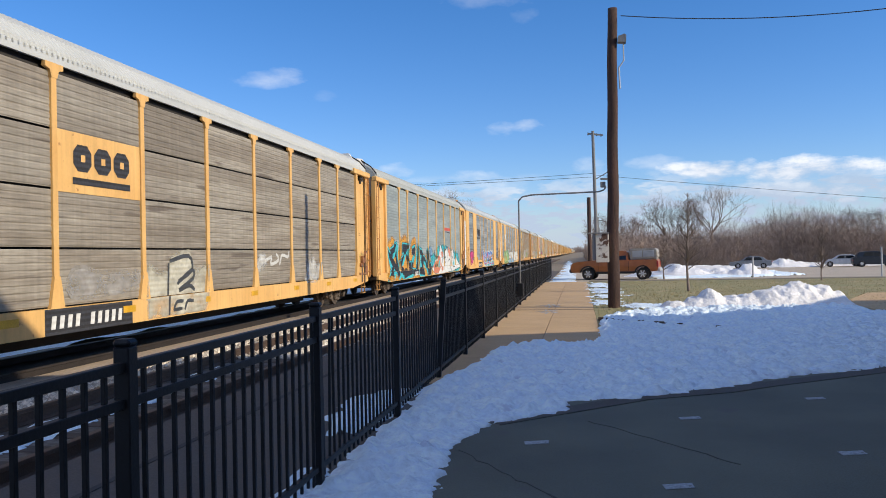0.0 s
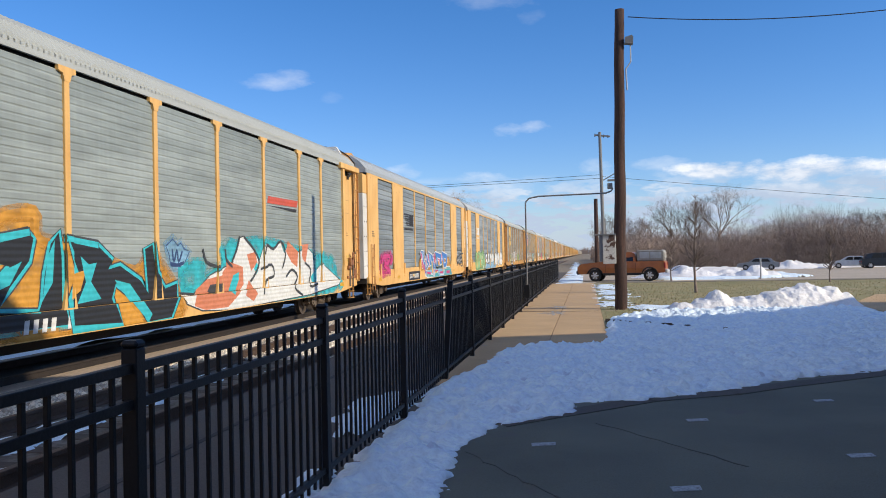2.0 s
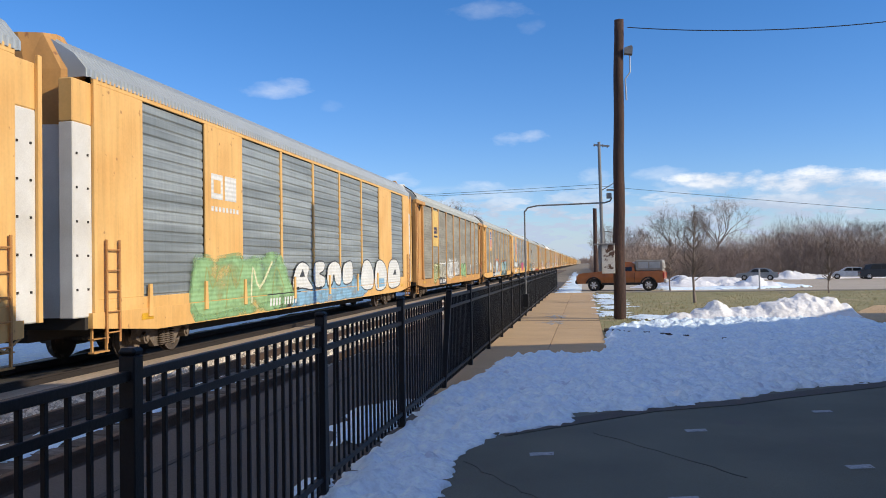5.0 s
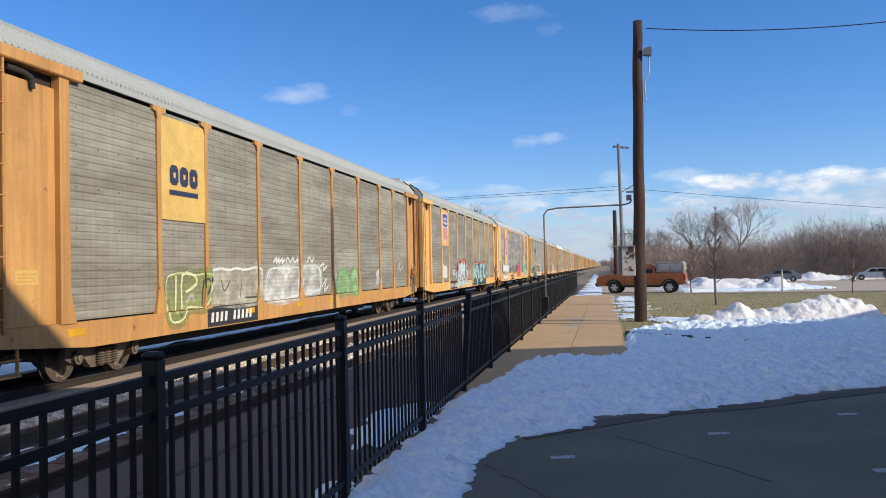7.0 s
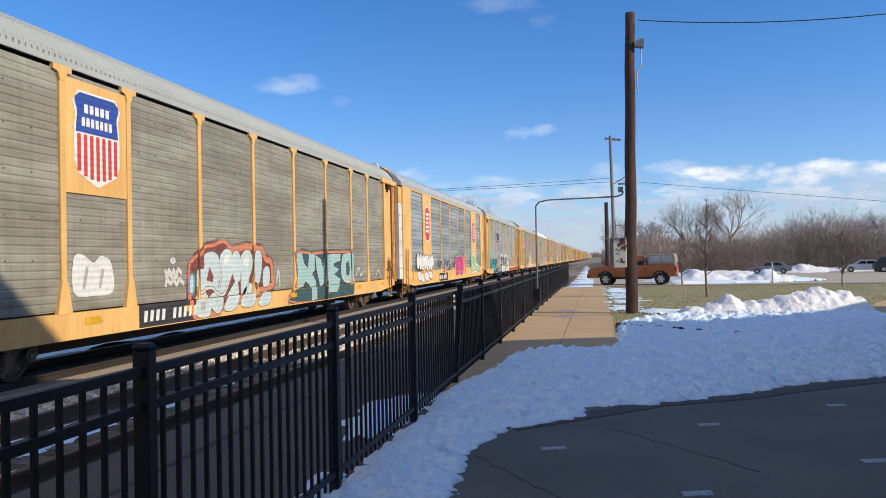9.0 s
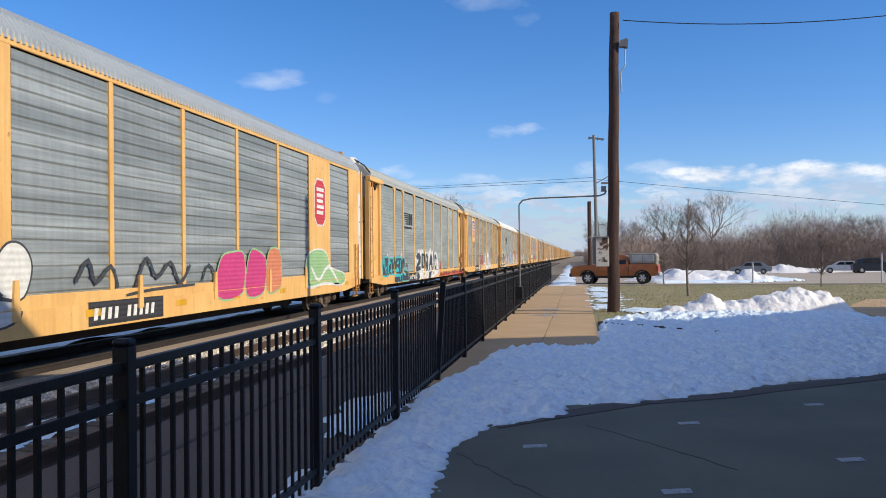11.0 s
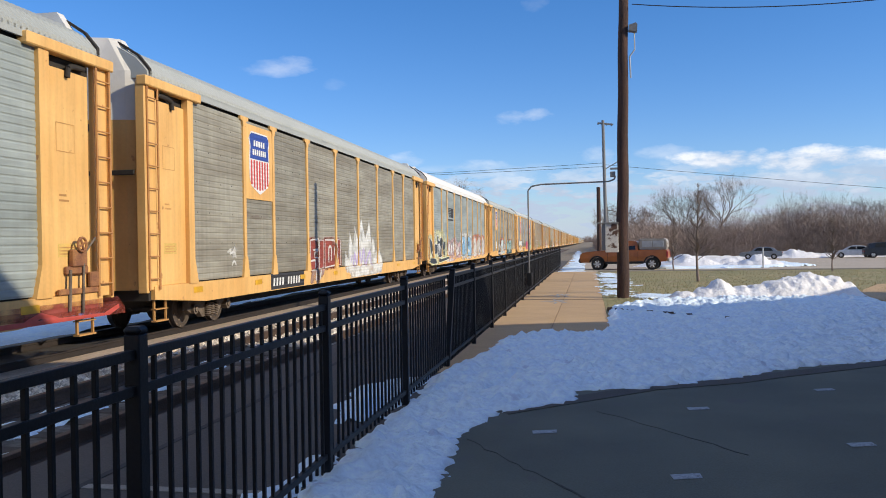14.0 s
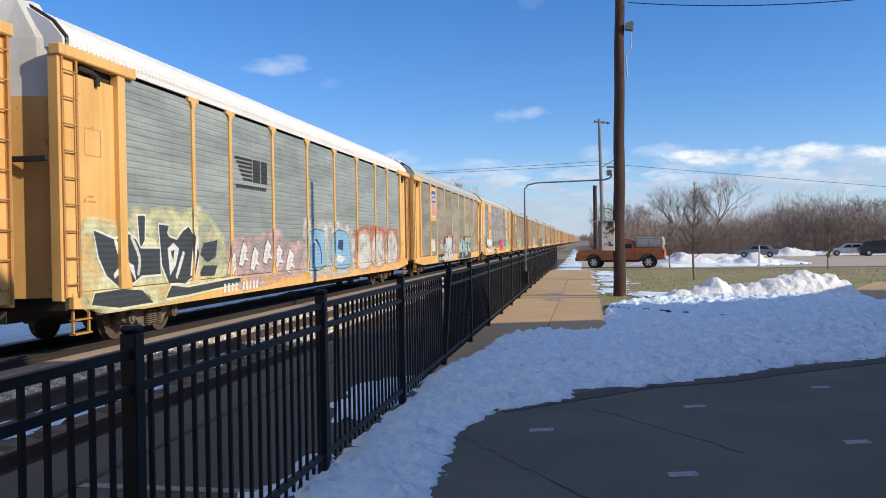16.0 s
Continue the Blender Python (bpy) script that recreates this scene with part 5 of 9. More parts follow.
def block_logo(car, y0, y1, z0, z1, face, dark):
    """Three heavy eight-sided blocks above a bar."""
    w, h = y1 - y0, z1 - z0
    for i in range(3):
        a, b = y0 + w * (0.15 + 0.245 * i), y0 + w * (0.36 + 0.245 * i)
        zb, zt, c = z0 + h * 0.36, z0 + h * 0.82, w * 0.05
        flat_sign(car, "logo", [[(a + c, zb), (b - c, zb), (b, zb + c), (b, zt - c), (b - c, zt), (a + c, zt), (a, zt - c), (a, zb + c)]], dark, "dark emblem block", face)
        hole = rect(a + w * 0.085, b - w * 0.075, zb + h * 0.17, zt - h * 0.17)
        flat_sign(car, "logo", [hole], M["yellow"], "", face + 0.003)
    flat_sign(car, "logo", [rect(y0 + w * 0.14, y1 - w * 0.14, z0 + h * 0.13, z0 + h * 0.25)], dark, "dark emblem bar", face)


def shield_logo(car, yc, z0, z1, w):
    """Shield board: blue head, red and white stripes below."""
    face = SIDE + 0.01
    h = z1 - z0

    def half(z):  # half width of the shield at height share
        s = (z - z0) / h
        return w / 2 * float(np.interp(s, [0, 0.04, 0.10, 0.22, 0.55, 0.8, 0.93, 1.0], [0.08, 0.5, 0.82, 0.98, 1.0, 0.92, 1.08, 0.80]))

    def body(za, zb, f=1.0):
        zs = [za + (zb - za) * i / 8 for i in range(9)]
        return [(yc - half(z) * f, z) for z in zs] + [(yc + half(z) * f, z) for z in reversed(zs)]
    flat_sign(car, "logo", [body(z0 - 0.05, z1 + 0.04, 1.08)], paint("shield_white", (0.75, 0.75, 0.74)), "white shield border", face)
    zm = z0 + h * 0.56
    flat_sign(car, "logo", [body(zm, z1)], paint("shield_blue", (0.03, 0.07, 0.32)), "blue shield head", face + 0.004)
    reds = []
    for i in range(7):
        ya, yb = yc - w / 2 + w * (i + 0.22) / 7, yc - w / 2 + w * (i + 0.78) / 7
        lo = z0 + h * (0.5 * abs((ya + yb) / 2 - yc) / (w / 2)) ** 2.0 * 0.5 + 0.05
        reds.append(rect(ya, yb, lo, zm - 0.03))
    flat_sign(car, "logo", reds, paint("shield_red", (0.55, 0.06, 0.05)), "red shield stripes", face + 0.004)
    bars = []
    for r, n in ((0.83, 5), (0.68, 7)):
        ww = w * (0.62 if n == 5 else 0.74)
        for i in range(n):
            a = yc - ww / 2 + ww * i / n
            bars.append(rect(a, a + ww / n * 0.68, z0 + h * (r - 0.05), z0 + h * (r + 0.05)))
    flat_sign(car, "logo", bars, paint("shield_white", (0.75, 0.75, 0.74)), "white bars on the shield", face + 0.008)


def stripes_logo(car, y, z, w, mat, face):
    """Slanted bars narrowing to a wedge beside two heavy blocks."""
    h = w * 0.30
    polys = []
    for i in range(6):
        zt = z + h * (1 - i / 6)
        polys.append([(y + w * 0.05 * i, zt - h * 0.10), (y + w * 0.52, zt - h * 0.10), (y + w * 0.50, zt), (y + w * 0.04 * i, zt)])
    polys += [[(y + w * 0.54, z + h * 0.05), (y + w * 0.76, z + h * 0.05), (y + w * 0.76, z + h), (y + w * 0.54, z + h)],
              [(y + w * 0.80, z + h * 0.05), (y + w, z + h * 0.05), (y + w, z + h), (y + w * 0.80, z + h)]]
    for i, p in enumerate(polys):
        flat_sign(car, "logo", [p], mat, "black emblem stripes", face + 0.0005 * i)
    flat_sign(car, "logo", [rect(y + w * (0.02 + 0.06 * i), y + w * (0.065 + 0.06 * i), z - h * 0.28, z - h * 0.12) for i in range(16)], mat, "", face)


def stencils(car, rivets=False, plain=False, sheet_face=SIDE - 0.028):
    """Placards and stencils on the end bays, lettering on the door, bolt heads on the sheets."""
    for y in (0.85, LEN - 1.5):
        flat_sign(car, "placard", [rect(y, y + 0.52, 1.72, 1.95)], M["bright_yellow"], "small yellow placard", SIDE - 0.046)
        flat_sign(car, "small_print", [rect(y + 0.04, y + 0.47 - 0.06 * (k % 2), 1.76 + 0.055 * k, 1.785 + 0.055 * k) for k in range(3)], M["orange"], "", SIDE - 0.043)
        if not plain:
            small_print(car, y + 0.05, 2.75, 2, 0.34, SIDE - 0.046, M["orange"])
        frame_ = [rect(y, y + 0.5, 3.5, 3.515), rect(y, y + 0.5, 3.98, 3.995), rect(y, y + 0.015, 3.515, 3.98), rect(y + 0.485, y + 0.5, 3.515, 3.98)]
        flat_sign(car, "hatch", frame_, M["orange"], "outline of a small hatch", SIDE - 0.046)
    txt = bpy.data.curves.new("door_lettering", "FONT")
    txt.body, txt.size, txt.align_x = "EXCESS HEIGHT CAR", 0.105, "CENTER"
    txt.materials.append(M["ink"])
    t = new("door_lettering", txt)
    t.parent, t.matrix_basis = car, pose(0, 0.044, 4.95, 90, 0, 0)
    flat = [[(x, 4.30), (x + 0.10, 4.30), (x + 0.10, 4.45), (x, 4.45)] for x in (-0.42, -0.28, -0.14, 0.0, 0.14, 0.28)]
    for q in flat:
        bm = bmesh.new()
        bm.faces.new([bm.verts.new((x, 0.045, z - 0.08)) for x, z in q])
        part("number_bar", bm, M["ink"], car, "dark number bar on the end door")
    bm = bmesh.new()
    box(bm, -1.32, 1.32, 0.0, 0.05, 3.32, 3.42, 0.01)
    part("lock_bar", bm, M["under"], car, "black locking bar across the end door")

    def rim():
        bm = bmesh.new()
        arc = ROOF + [(-x, z) for x, z in ROOF[-2::-1]]
        for (x0, z0), (x1, z1) in zip(arc, arc[1:]):
            prism(bm, [(x0 * 1.01, z0 - 0.02), (x1 * 1.01, z1 - 0.02), (x1 * 1.02, z1 + 0.03), (x0 * 1.02, z0 + 0.03)], 1, 0.30, 0.38)
        return mesh_of(bm, "roof_rim", M["under"])
    for y, turn in ((0, 0), (LEN, 180)):
        part("roof_rim", shared("rim", rim), None, car, at=pose(0, y, 0, 0, 0, turn))
    if rivets:
        bm = bmesh.new()
        for z in (1.95, 2.65, 3.35, 4.05, 4.7):
            y = 2.3
            while y < 25.4:
                if min(abs(y - p) for p in POSTS_A) > 0.14:
                    box(bm, sheet_face, sheet_face + 0.008, y - 0.011, y + 0.011, z - 0.011, z + 0.011)
                y += 0.61
        ob = part("bolt_head", bm, M["under"], car)
        ob["kind"] = "stuff"


def brake_gear(car):
    """Hand brake at the trailing end: gear box, wheel, levers, chain and a bracket, rusty and greasy."""
    def add(name, bm, mat, label=""):
        part(name, bm, mat, car, label)
    y = LEN - 1.05
    bm = bmesh.new()
    box(bm, SIDE - 0.03, SIDE + 0.07, y - 0.2, y + 0.2, 1.55, 1.85, 0.02)
    box(bm, SIDE - 0.05, SIDE + 0.03, y - 0.32, y + 0.28, 1.42, 1.56, 0.02)
    add("brake_box", bm, M["rusty"], "rusty brake gear box")
    bm = bmesh.new()
    ring = [(0.12 + 0.022 * math.cos(a * math.pi / 4), 0.022 * math.sin(a * math.pi / 4)) for a in range(9)]
    lathe(bm, ring, lambda r, h, c, w: (SIDE + 0.10 + h, y + r * c, 1.93 + r * w), 16)
    for k in range(4):
        a = k * math.pi / 2 + 0.4
        tube(bm, (SIDE + 0.10, y, 1.93), (SIDE + 0.10, y + 0.12 * math.cos(a), 1.93 + 0.12 * math.sin(a)), 0.02, n=6)
    add("brake_wheel", bm, M["rusty"], "rusty brake wheel")
    bm = bmesh.new()
    tube(bm, (SIDE + 0.05, y + 0.10, 1.6), (SIDE + 0.06, y + 0.05, 0.75), 0.025)
    tube(bm, (SIDE + 0.05, y + 0.10, 1.75), (SIDE + 0.06, y + 0.43, 2.05), 0.02)
    tube(bm, (SIDE + 0.04, y - 0.25, 1.5), (SIDE + 0.05, y - 0.30, 0.8), 0.03)
    add("brake_lever", bm, M["bogie"])
    bm = bmesh.new()
    box(bm, SIDE - 0.02, SIDE + 0.05, y - 0.55, y + 0.6, 1.08, 1.18, 0.015)
    box(bm, SIDE - 0.02, SIDE + 0.06, y + 0.3, y + 0.55, 1.18, 1.45, 0.02)
    add("bracket", bm, M["rusty"])


M["rusty"] = material("rusty", (0.20, 0.085, 0.045), 0.85, second=(0.34, 0.16, 0.06), scale=4, amount=0.7, grain=0.3)
GA = dict(sill=M["yellow"], roof=M["roof_zinc"], door=(M["door_white"], M["yellow"]), panel=M["panel_grey"], post=M["yellow"], end=M["yellow"])
GR = dict(GA, rise=-0.115)
BR = dict(GA, rise=-0.075, panel=M["panel_brown"])
RUST = dict(GA, rise=-0.105, panel=M["panel_brown"], post=M["orange"], end=M["orange"], sill=M["orange"], door=(M["door_white"], M["orange"]))
WH = dict(GA, roof=M["roof_white"])
FB = dict(GA, panel=M["panel_silver"], door=(M["orange"], M["door_white"]), roof=M["roof_steel"])
C_ = dict(white=("chalk", (0.70, 0.71, 0.69)), black=("black", (0.02, 0.022, 0.026)), cyan=("cyan", (0.05, 0.48, 0.55)), orange=("orange", (0.62, 0.30, 0.04)), red=("red", (0.50, 0.08, 0.06)),
          salmon=("salmon", (0.60, 0.21, 0.11)), blue=("blue", (0.06, 0.20, 0.52)), green=("green", (0.30, 0.50, 0.24)), lemon=("lemon", (0.68, 0.68, 0.42)),
          moss=("moss", (0.30, 0.34, 0.12)), teal=("teal", (0.08, 0.36, 0.40)), dark=("dark", (0.05, 0.055, 0.06)), grey=("grey", (0.42, 0.40, 0.37)), rust=("rust", (0.30, 0.06, 0.04)), lilac=("lilac", (0.45, 0.38, 0.62)), sky=("sky", (0.24, 0.44, 0.62)),
          cream=("cream", (0.55, 0.53, 0.43)), maroon=("maroon", (0.20, 0.065, 0.055)), ice=("ice", (0.50, 0.60, 0.62)), deep=("deep", (0.04, 0.09, 0.095)), aqua=("aqua", (0.32, 0.50, 0.50)), ink2=("slate", (0.045, 0.055, 0.065)),
          magenta=("magenta", (0.55, 0.05, 0.20)), mauve=("mauve", (0.42, 0.28, 0.24)), rose=("rose", (0.62, 0.45, 0.46)), navy=("navy_line", (0.03, 0.06, 0.16)), chalk=("chalk_thin", (0.60, 0.60, 0.57)))
PANEL_FACE = SIDE - 0.022
wagons = []

# first wagon: dirty, four sheets high, yellow board with dark blocks
w0 = wagon_a("dirty brown autorack wagon with yellow posts and faded logo board", dict(BR, panel=M["panel_dirty"], roof=M["roof_pale"]), rows=4)
flat_sign(w0, "logo_board", [rect(6.88, 9.52, 3.05, 4.12)], M["yellow"], "faded yellow logo board", PANEL_FACE + 0.01)
block_logo(w0, 6.95, 9.5, 3.07, 4.1, PANEL_FACE + 0.016, M["ink"])
number_bars(w0, 6.6, 0.72)
wagons.append(w0)

w1 = wagon_a("grey autorack wagon with yellow posts and large black cyan graffiti", GR)
flat_sign(w1, "logo", [[(18.45, 3.42), (20.8, 3.42), (20.9, 3.62), (18.55, 3.62)]], paint("logo_red", (0.55, 0.09, 0.05)), "red emblem bar", PANEL_FACE + 0.004)
flat_sign(w1, "logo", [[(18.4, 3.36), (20.8, 3.36), (20.7, 3.26)]], M["ink"], "dark emblem wedge", PANEL_FACE + 0.006)
number_bars(w1, 8.4, 0.74, backing=False)
wagons.append(w1)

w2 = wagon_b("yellow flush sided autorack wagon with silver panels and blue graffiti", dict(FB, rise=-0.02))
stripes_logo(w2, 7.2, 3.35, 2.1, M["ink"], SIDE - 0.02)
number_bars(w2, 8.0, 0.76)
small_print(w2, 0.95, 2.9, 3, face=SIDE + 0.006)
wagons.append(w2)

w3 = wagon_b("yellow flush sided autorack wagon with green and blue graffiti", FB)
flat_sign(w3, "logo", [rect(5.1, 5.72, 3.5, 4.1)], paint("white", (0.72, 0.72, 0.7)), "white emblem block", SIDE + 0.006)
flat_sign(w3, "logo", [rect(5.22, 5.60, 3.64, 3.96)], M["yellow"], "", SIDE + 0.009)
flat_sign(w3, "logo", [rect(5.84, 6.5, 3.5, 4.1)], paint("white", (0.72, 0.72, 0.7)), "white emblem block", SIDE + 0.006)
flat_sign(w3, "logo", [rect(5.1 + 0.2 * i, 5.22 + 0.2 * i, 3.2, 3.32) for i in range(8)], paint("white", (0.72, 0.72, 0.7)), "", SIDE + 0.006)
number_bars(w3, 8.6, 0.76)
wagons.append(w3)

w4 = wagon_a("rust stained autorack wagon with orange posts and a yellow logo board", RUST)
flat_sign(w4, "logo_board", [rect(4.92, 6.73, 2.95, 5.05)], M["bright_yellow"], "clean yellow logo board", SIDE + 0.004)
block_logo(w4, 5.0, 6.65, 3.35, 4.25, SIDE + 0.010, paint("navy", (0.03, 0.04, 0.09)))
number_bars(w4, 6.9, 0.74)
wagons.append(w4)

w5 = wagon_a("grey brown autorack wagon with a shield logo and pale graffiti", BR)
flat_sign(w5, "logo_board", [rect(4.93, 6.72, 3.1, 5.05)], M["yellow"], "yellow logo board", SIDE + 0.004)
shield_logo(w5, 5.82, 3.3, 4.85, 1.25)
number_bars(w5, 7.2, 0.74)
wagons.append(w5)

w6 = wagon_b("yellow flush sided autorack wagon with red badges and white graffiti", FB)
for yc, zc, hh in ((5.85, 3.75, 0.85), (22.15, 3.75, 0.75)):
    ring = lambda k: [(yc - 0.55 * k, zc - hh * 0.7 * k), (yc - 0.3 * k, zc - hh * k), (yc + 0.3 * k, zc - hh * k), (yc + 0.55 * k, zc - hh * 0.7 * k), (yc + 0.55 * k, zc + hh * 0.7 * k), (yc + 0.3 * k, zc + hh * k), (yc - 0.3 * k, zc + hh * k), (yc - 0.55 * k, zc + hh * 0.7 * k)]
    flat_sign(w6, "badge", [ring(1.08)], paint("white", (0.72, 0.72, 0.7)), "white badge border", SIDE + 0.004)
    flat_sign(w6, "badge", [ring(1.0)], paint("badge_red", (0.55, 0.05, 0.06)), "red eight sided badge", SIDE + 0.008)
    flat_sign(w6, "badge", [rect(yc - 0.38 + 0.02 * (i % 2), yc + 0.38 - 0.05 * (i % 3), zc + 0.5 * hh - 0.26 * hh * i, zc + 0.66 * hh - 0.26 * hh * i) for i in range(5)], paint("white", (0.72, 0.72, 0.7)), "white bars on the badge", SIDE + 0.012)
number_bars(w6, 9.0, 0.76)
wagons.append(w6)

w7 = wagon_a("grey autorack wagon with yellow posts, teal and white graffiti", GR)
stripes_logo(w7, 7.1, 3.5, 2.1, M["ink"], PANEL_FACE + 0.004)
number_bars(w7, 8.2, 0.70)
wagons.append(w7)

w8 = wagon_a("brownish autorack wagon with a shield logo and red white graffiti", BR)
flat_sign(w8, "logo_board", [rect(4.93, 6.72, 3.1, 5.05)], M["yellow"], "yellow logo board", SIDE + 0.004)
shield_logo(w8, 5.82, 3.3, 4.85, 1.25)
number_bars(w8, 6.6, 0.74)
wagons.append(w8)

w9 = wagon_a("white roofed grey autorack wagon with heavy black and white graffiti", WH)
stripes_logo(w9, 7.1, 3.5, 2.1, M["ink"], PANEL_FACE + 0.004)
number_bars(w9, 6.2, 0.70, backing=False)
wagons.append(w9)

for k, car in enumerate(wagons):
    if k in (0, 1, 4, 5, 7, 8, 9):
        stencils(car, rivets=k in (4, 5, 8), plain=k == 4)
    if k in (0, 1, 4, 5, 7, 8):
        brake_gear(car)

# ---------------- sprayed pieces, wagon by wagon ----------------
# w0
glyph(w0, [(9.75, 1.09), (9.88, 1.67), (10.15, 1.52), (10.67, 1.47), (10.71, 1.83), (11.54, 1.94), (11.72, 1.58), (11.99, 1.56), (12.40, 1.70), (12.32, 1.01), (12.19, 0.66), (10.35, 0.67), (9.76, 0.74)], "cream", (), [("dark", 0.048, [(10.71, 1.82), (11.54, 1.93), (11.69, 1.61), (11.07, 1.38)]), ("dark", 0.048, [(11.02, 1.33), (11.69, 1.61), (11.74, 1.42), (11.06, 1.17), (11.54, 1.26), (11.78, 1.16)]), ("dark", 0.04, [(10.55, 0.69), (10.63, 1.75)]), ("dark", 0.04, [(10.77, 0.81), (10.90, 0.93), (11.16, 0.93)]), ("dark", 0.04, [(10.75, 0.76), (11.10, 0.77)]), ("dark", 0.04, [(11.25, 0.75), (11.37, 0.92), (11.64, 0.91)])], level=1, thin=0.3, label="cream paint with a dark scrawl")
glyph(w0, [(15.49, 1.71), (15.90, 1.86), (16.05, 1.72), (15.64, 1.61)], "chalk", (), [("chalk", 0.048, [(16.06, 1.76), (16.57, 1.87), (16.48, 1.66), (17.10, 1.78), (16.93, 1.95)]), ("chalk", 0.048, [(17.19, 1.65), (17.39, 1.92), (17.86, 1.86), (17.96, 2.00)])], level=1, rounded=True, thin=0.35, label="faded chalk scrawl")
glyph(w0, [(19.52, 1.14), (19.77, 1.57), (20.30, 1.72), (20.52, 1.47), (20.94, 1.56), (20.86, 1.14)], "chalk", (), [], level=1, thin=0.3, label="faded white paint")
glyph(w0, [(7.26, 1.34), (7.33, 1.60), (7.60, 1.64), (7.94, 1.56), (8.58, 1.52), (9.27, 1.55), (9.27, 1.41), (8.11, 1.33)], "grey", (), [], level=1, rounded=True, thin=0.55, label="faded grey paint")
# w1
glyph(w1, [(2.20, 0.90), (2.26, 1.79), (2.62, 2.47), (2.93, 2.47), (3.23, 2.62), (3.61, 2.55), (3.88, 2.32), (4.33, 1.99), (4.84, 2.10), (5.02, 2.59), (5.65, 2.63), (5.75, 2.77), (6.49, 2.82), (6.59, 2.50), (7.08, 2.11), (7.69, 2.25), (7.99, 2.56), (8.75, 2.65), (8.87, 2.26), (9.66, 2.12), (10.43, 1.97), (11.68, 1.64), (12.24, 1.98), (12.85, 1.66), (13.37, 1.09), (13.04, 0.58), (7.87, 0.67), (3.06, 0.73)], "orange", (), [], level=0, rounded=True, thin=0.08, label="orange paint cloud")
glyph(w1, [(2.26, 2.28), (2.81, 1.98), (2.87, 2.13), (3.60, 2.27), (3.81, 2.49), (3.99, 2.37), (4.24, 2.47), (4.38, 2.27), (4.32, 1.78), (4.48, 1.38), (4.80, 0.95), (5.14, 0.67), (4.29, 0.67), (4.04, 0.91), (3.57, 1.23), (3.33, 0.94), (3.28, 0.69), (2.07, 0.68), (2.57, 0.94), (3.19, 1.33), (2.56, 1.66), (2.36, 1.94)], "black", (('cyan', 0.07), ('dark', 0.1)), [("cyan", [(3.22, 1.73), (3.38, 1.91), (3.77, 2.03), (4.01, 2.32), (3.93, 1.96), (3.54, 1.68)]), ("orange", [(3.51, 1.66), (3.87, 1.82), (3.94, 1.45)]), ("cyan", [(4.09, 2.34), (4.26, 2.45), (4.38, 2.24), (4.30, 1.76), (4.46, 1.43), (4.20, 1.76)]), ("cyan", [(2.51, 1.67), (3.17, 1.34), (2.82, 1.22), (2.65, 1.42)]), ("cyan", [(3.33, 0.95), (3.57, 1.24), (4.21, 0.91), (3.80, 0.98), (3.67, 0.63), (3.34, 0.68), (3.54, 0.84)])], level=1, label="black letter edged in cyan")
glyph(w1, [(4.72, 1.29), (4.63, 1.12), (4.82, 0.93), (5.58, 0.66), (6.69, 0.75), (7.85, 0.87), (7.65, 1.29), (7.60, 1.47), (7.11, 1.45), (6.70, 1.82), (6.92, 2.36), (6.64, 2.39), (5.49, 2.41), (5.40, 1.96), (5.72, 1.98), (5.62, 1.80), (5.18, 1.68), (4.62, 1.49)], "black", (('cyan', 0.07), ('dark', 0.1)), [("orange", [(6.24, 1.83), (6.65, 1.15), (6.16, 1.21), (5.97, 1.09), (5.62, 1.23), (5.31, 1.30), (5.81, 1.51)]), ("cyan", [(5.33, 1.33), (5.48, 1.50), (6.08, 1.96), (6.26, 1.83), (5.86, 1.48), (5.55, 1.29)]), ("cyan", [(5.45, 1.92), (5.80, 2.01), (5.67, 1.80)]), ("cyan", [(6.35, 1.98), (6.92, 2.28), (6.79, 1.85), (6.51, 1.83)]), ("cyan", [(4.82, 0.93), (5.15, 0.97), (5.58, 0.81), (5.65, 0.67), (5.36, 0.70), (5.15, 0.84), (4.72, 0.66), (4.39, 0.66)]), ("cyan", [(6.03, 0.65), (6.47, 0.77), (7.88, 0.83), (7.87, 0.67)])], level=2, label="black letter edged in cyan")
glyph(w1, [(7.85, 2.23), (8.60, 2.35), (8.73, 2.26), (8.62, 1.90), (8.17, 1.49), (7.89, 1.12), (8.82, 1.05), (8.93, 1.25), (8.99, 1.68), (9.15, 2.17), (9.37, 2.37), (9.43, 1.97), (9.43, 1.23), (9.56, 0.81), (7.82, 0.81), (7.50, 1.34), (8.18, 1.81), (7.80, 1.89)], "black", (('cyan', 0.07), ('dark', 0.1)), [("cyan", [(7.89, 1.70), (8.45, 1.89), (8.17, 1.53), (7.84, 1.43)]), ("cyan", [(8.93, 1.25), (9.07, 1.97), (9.26, 2.24), (9.19, 1.53)])], level=1, label="black letter edged in cyan")
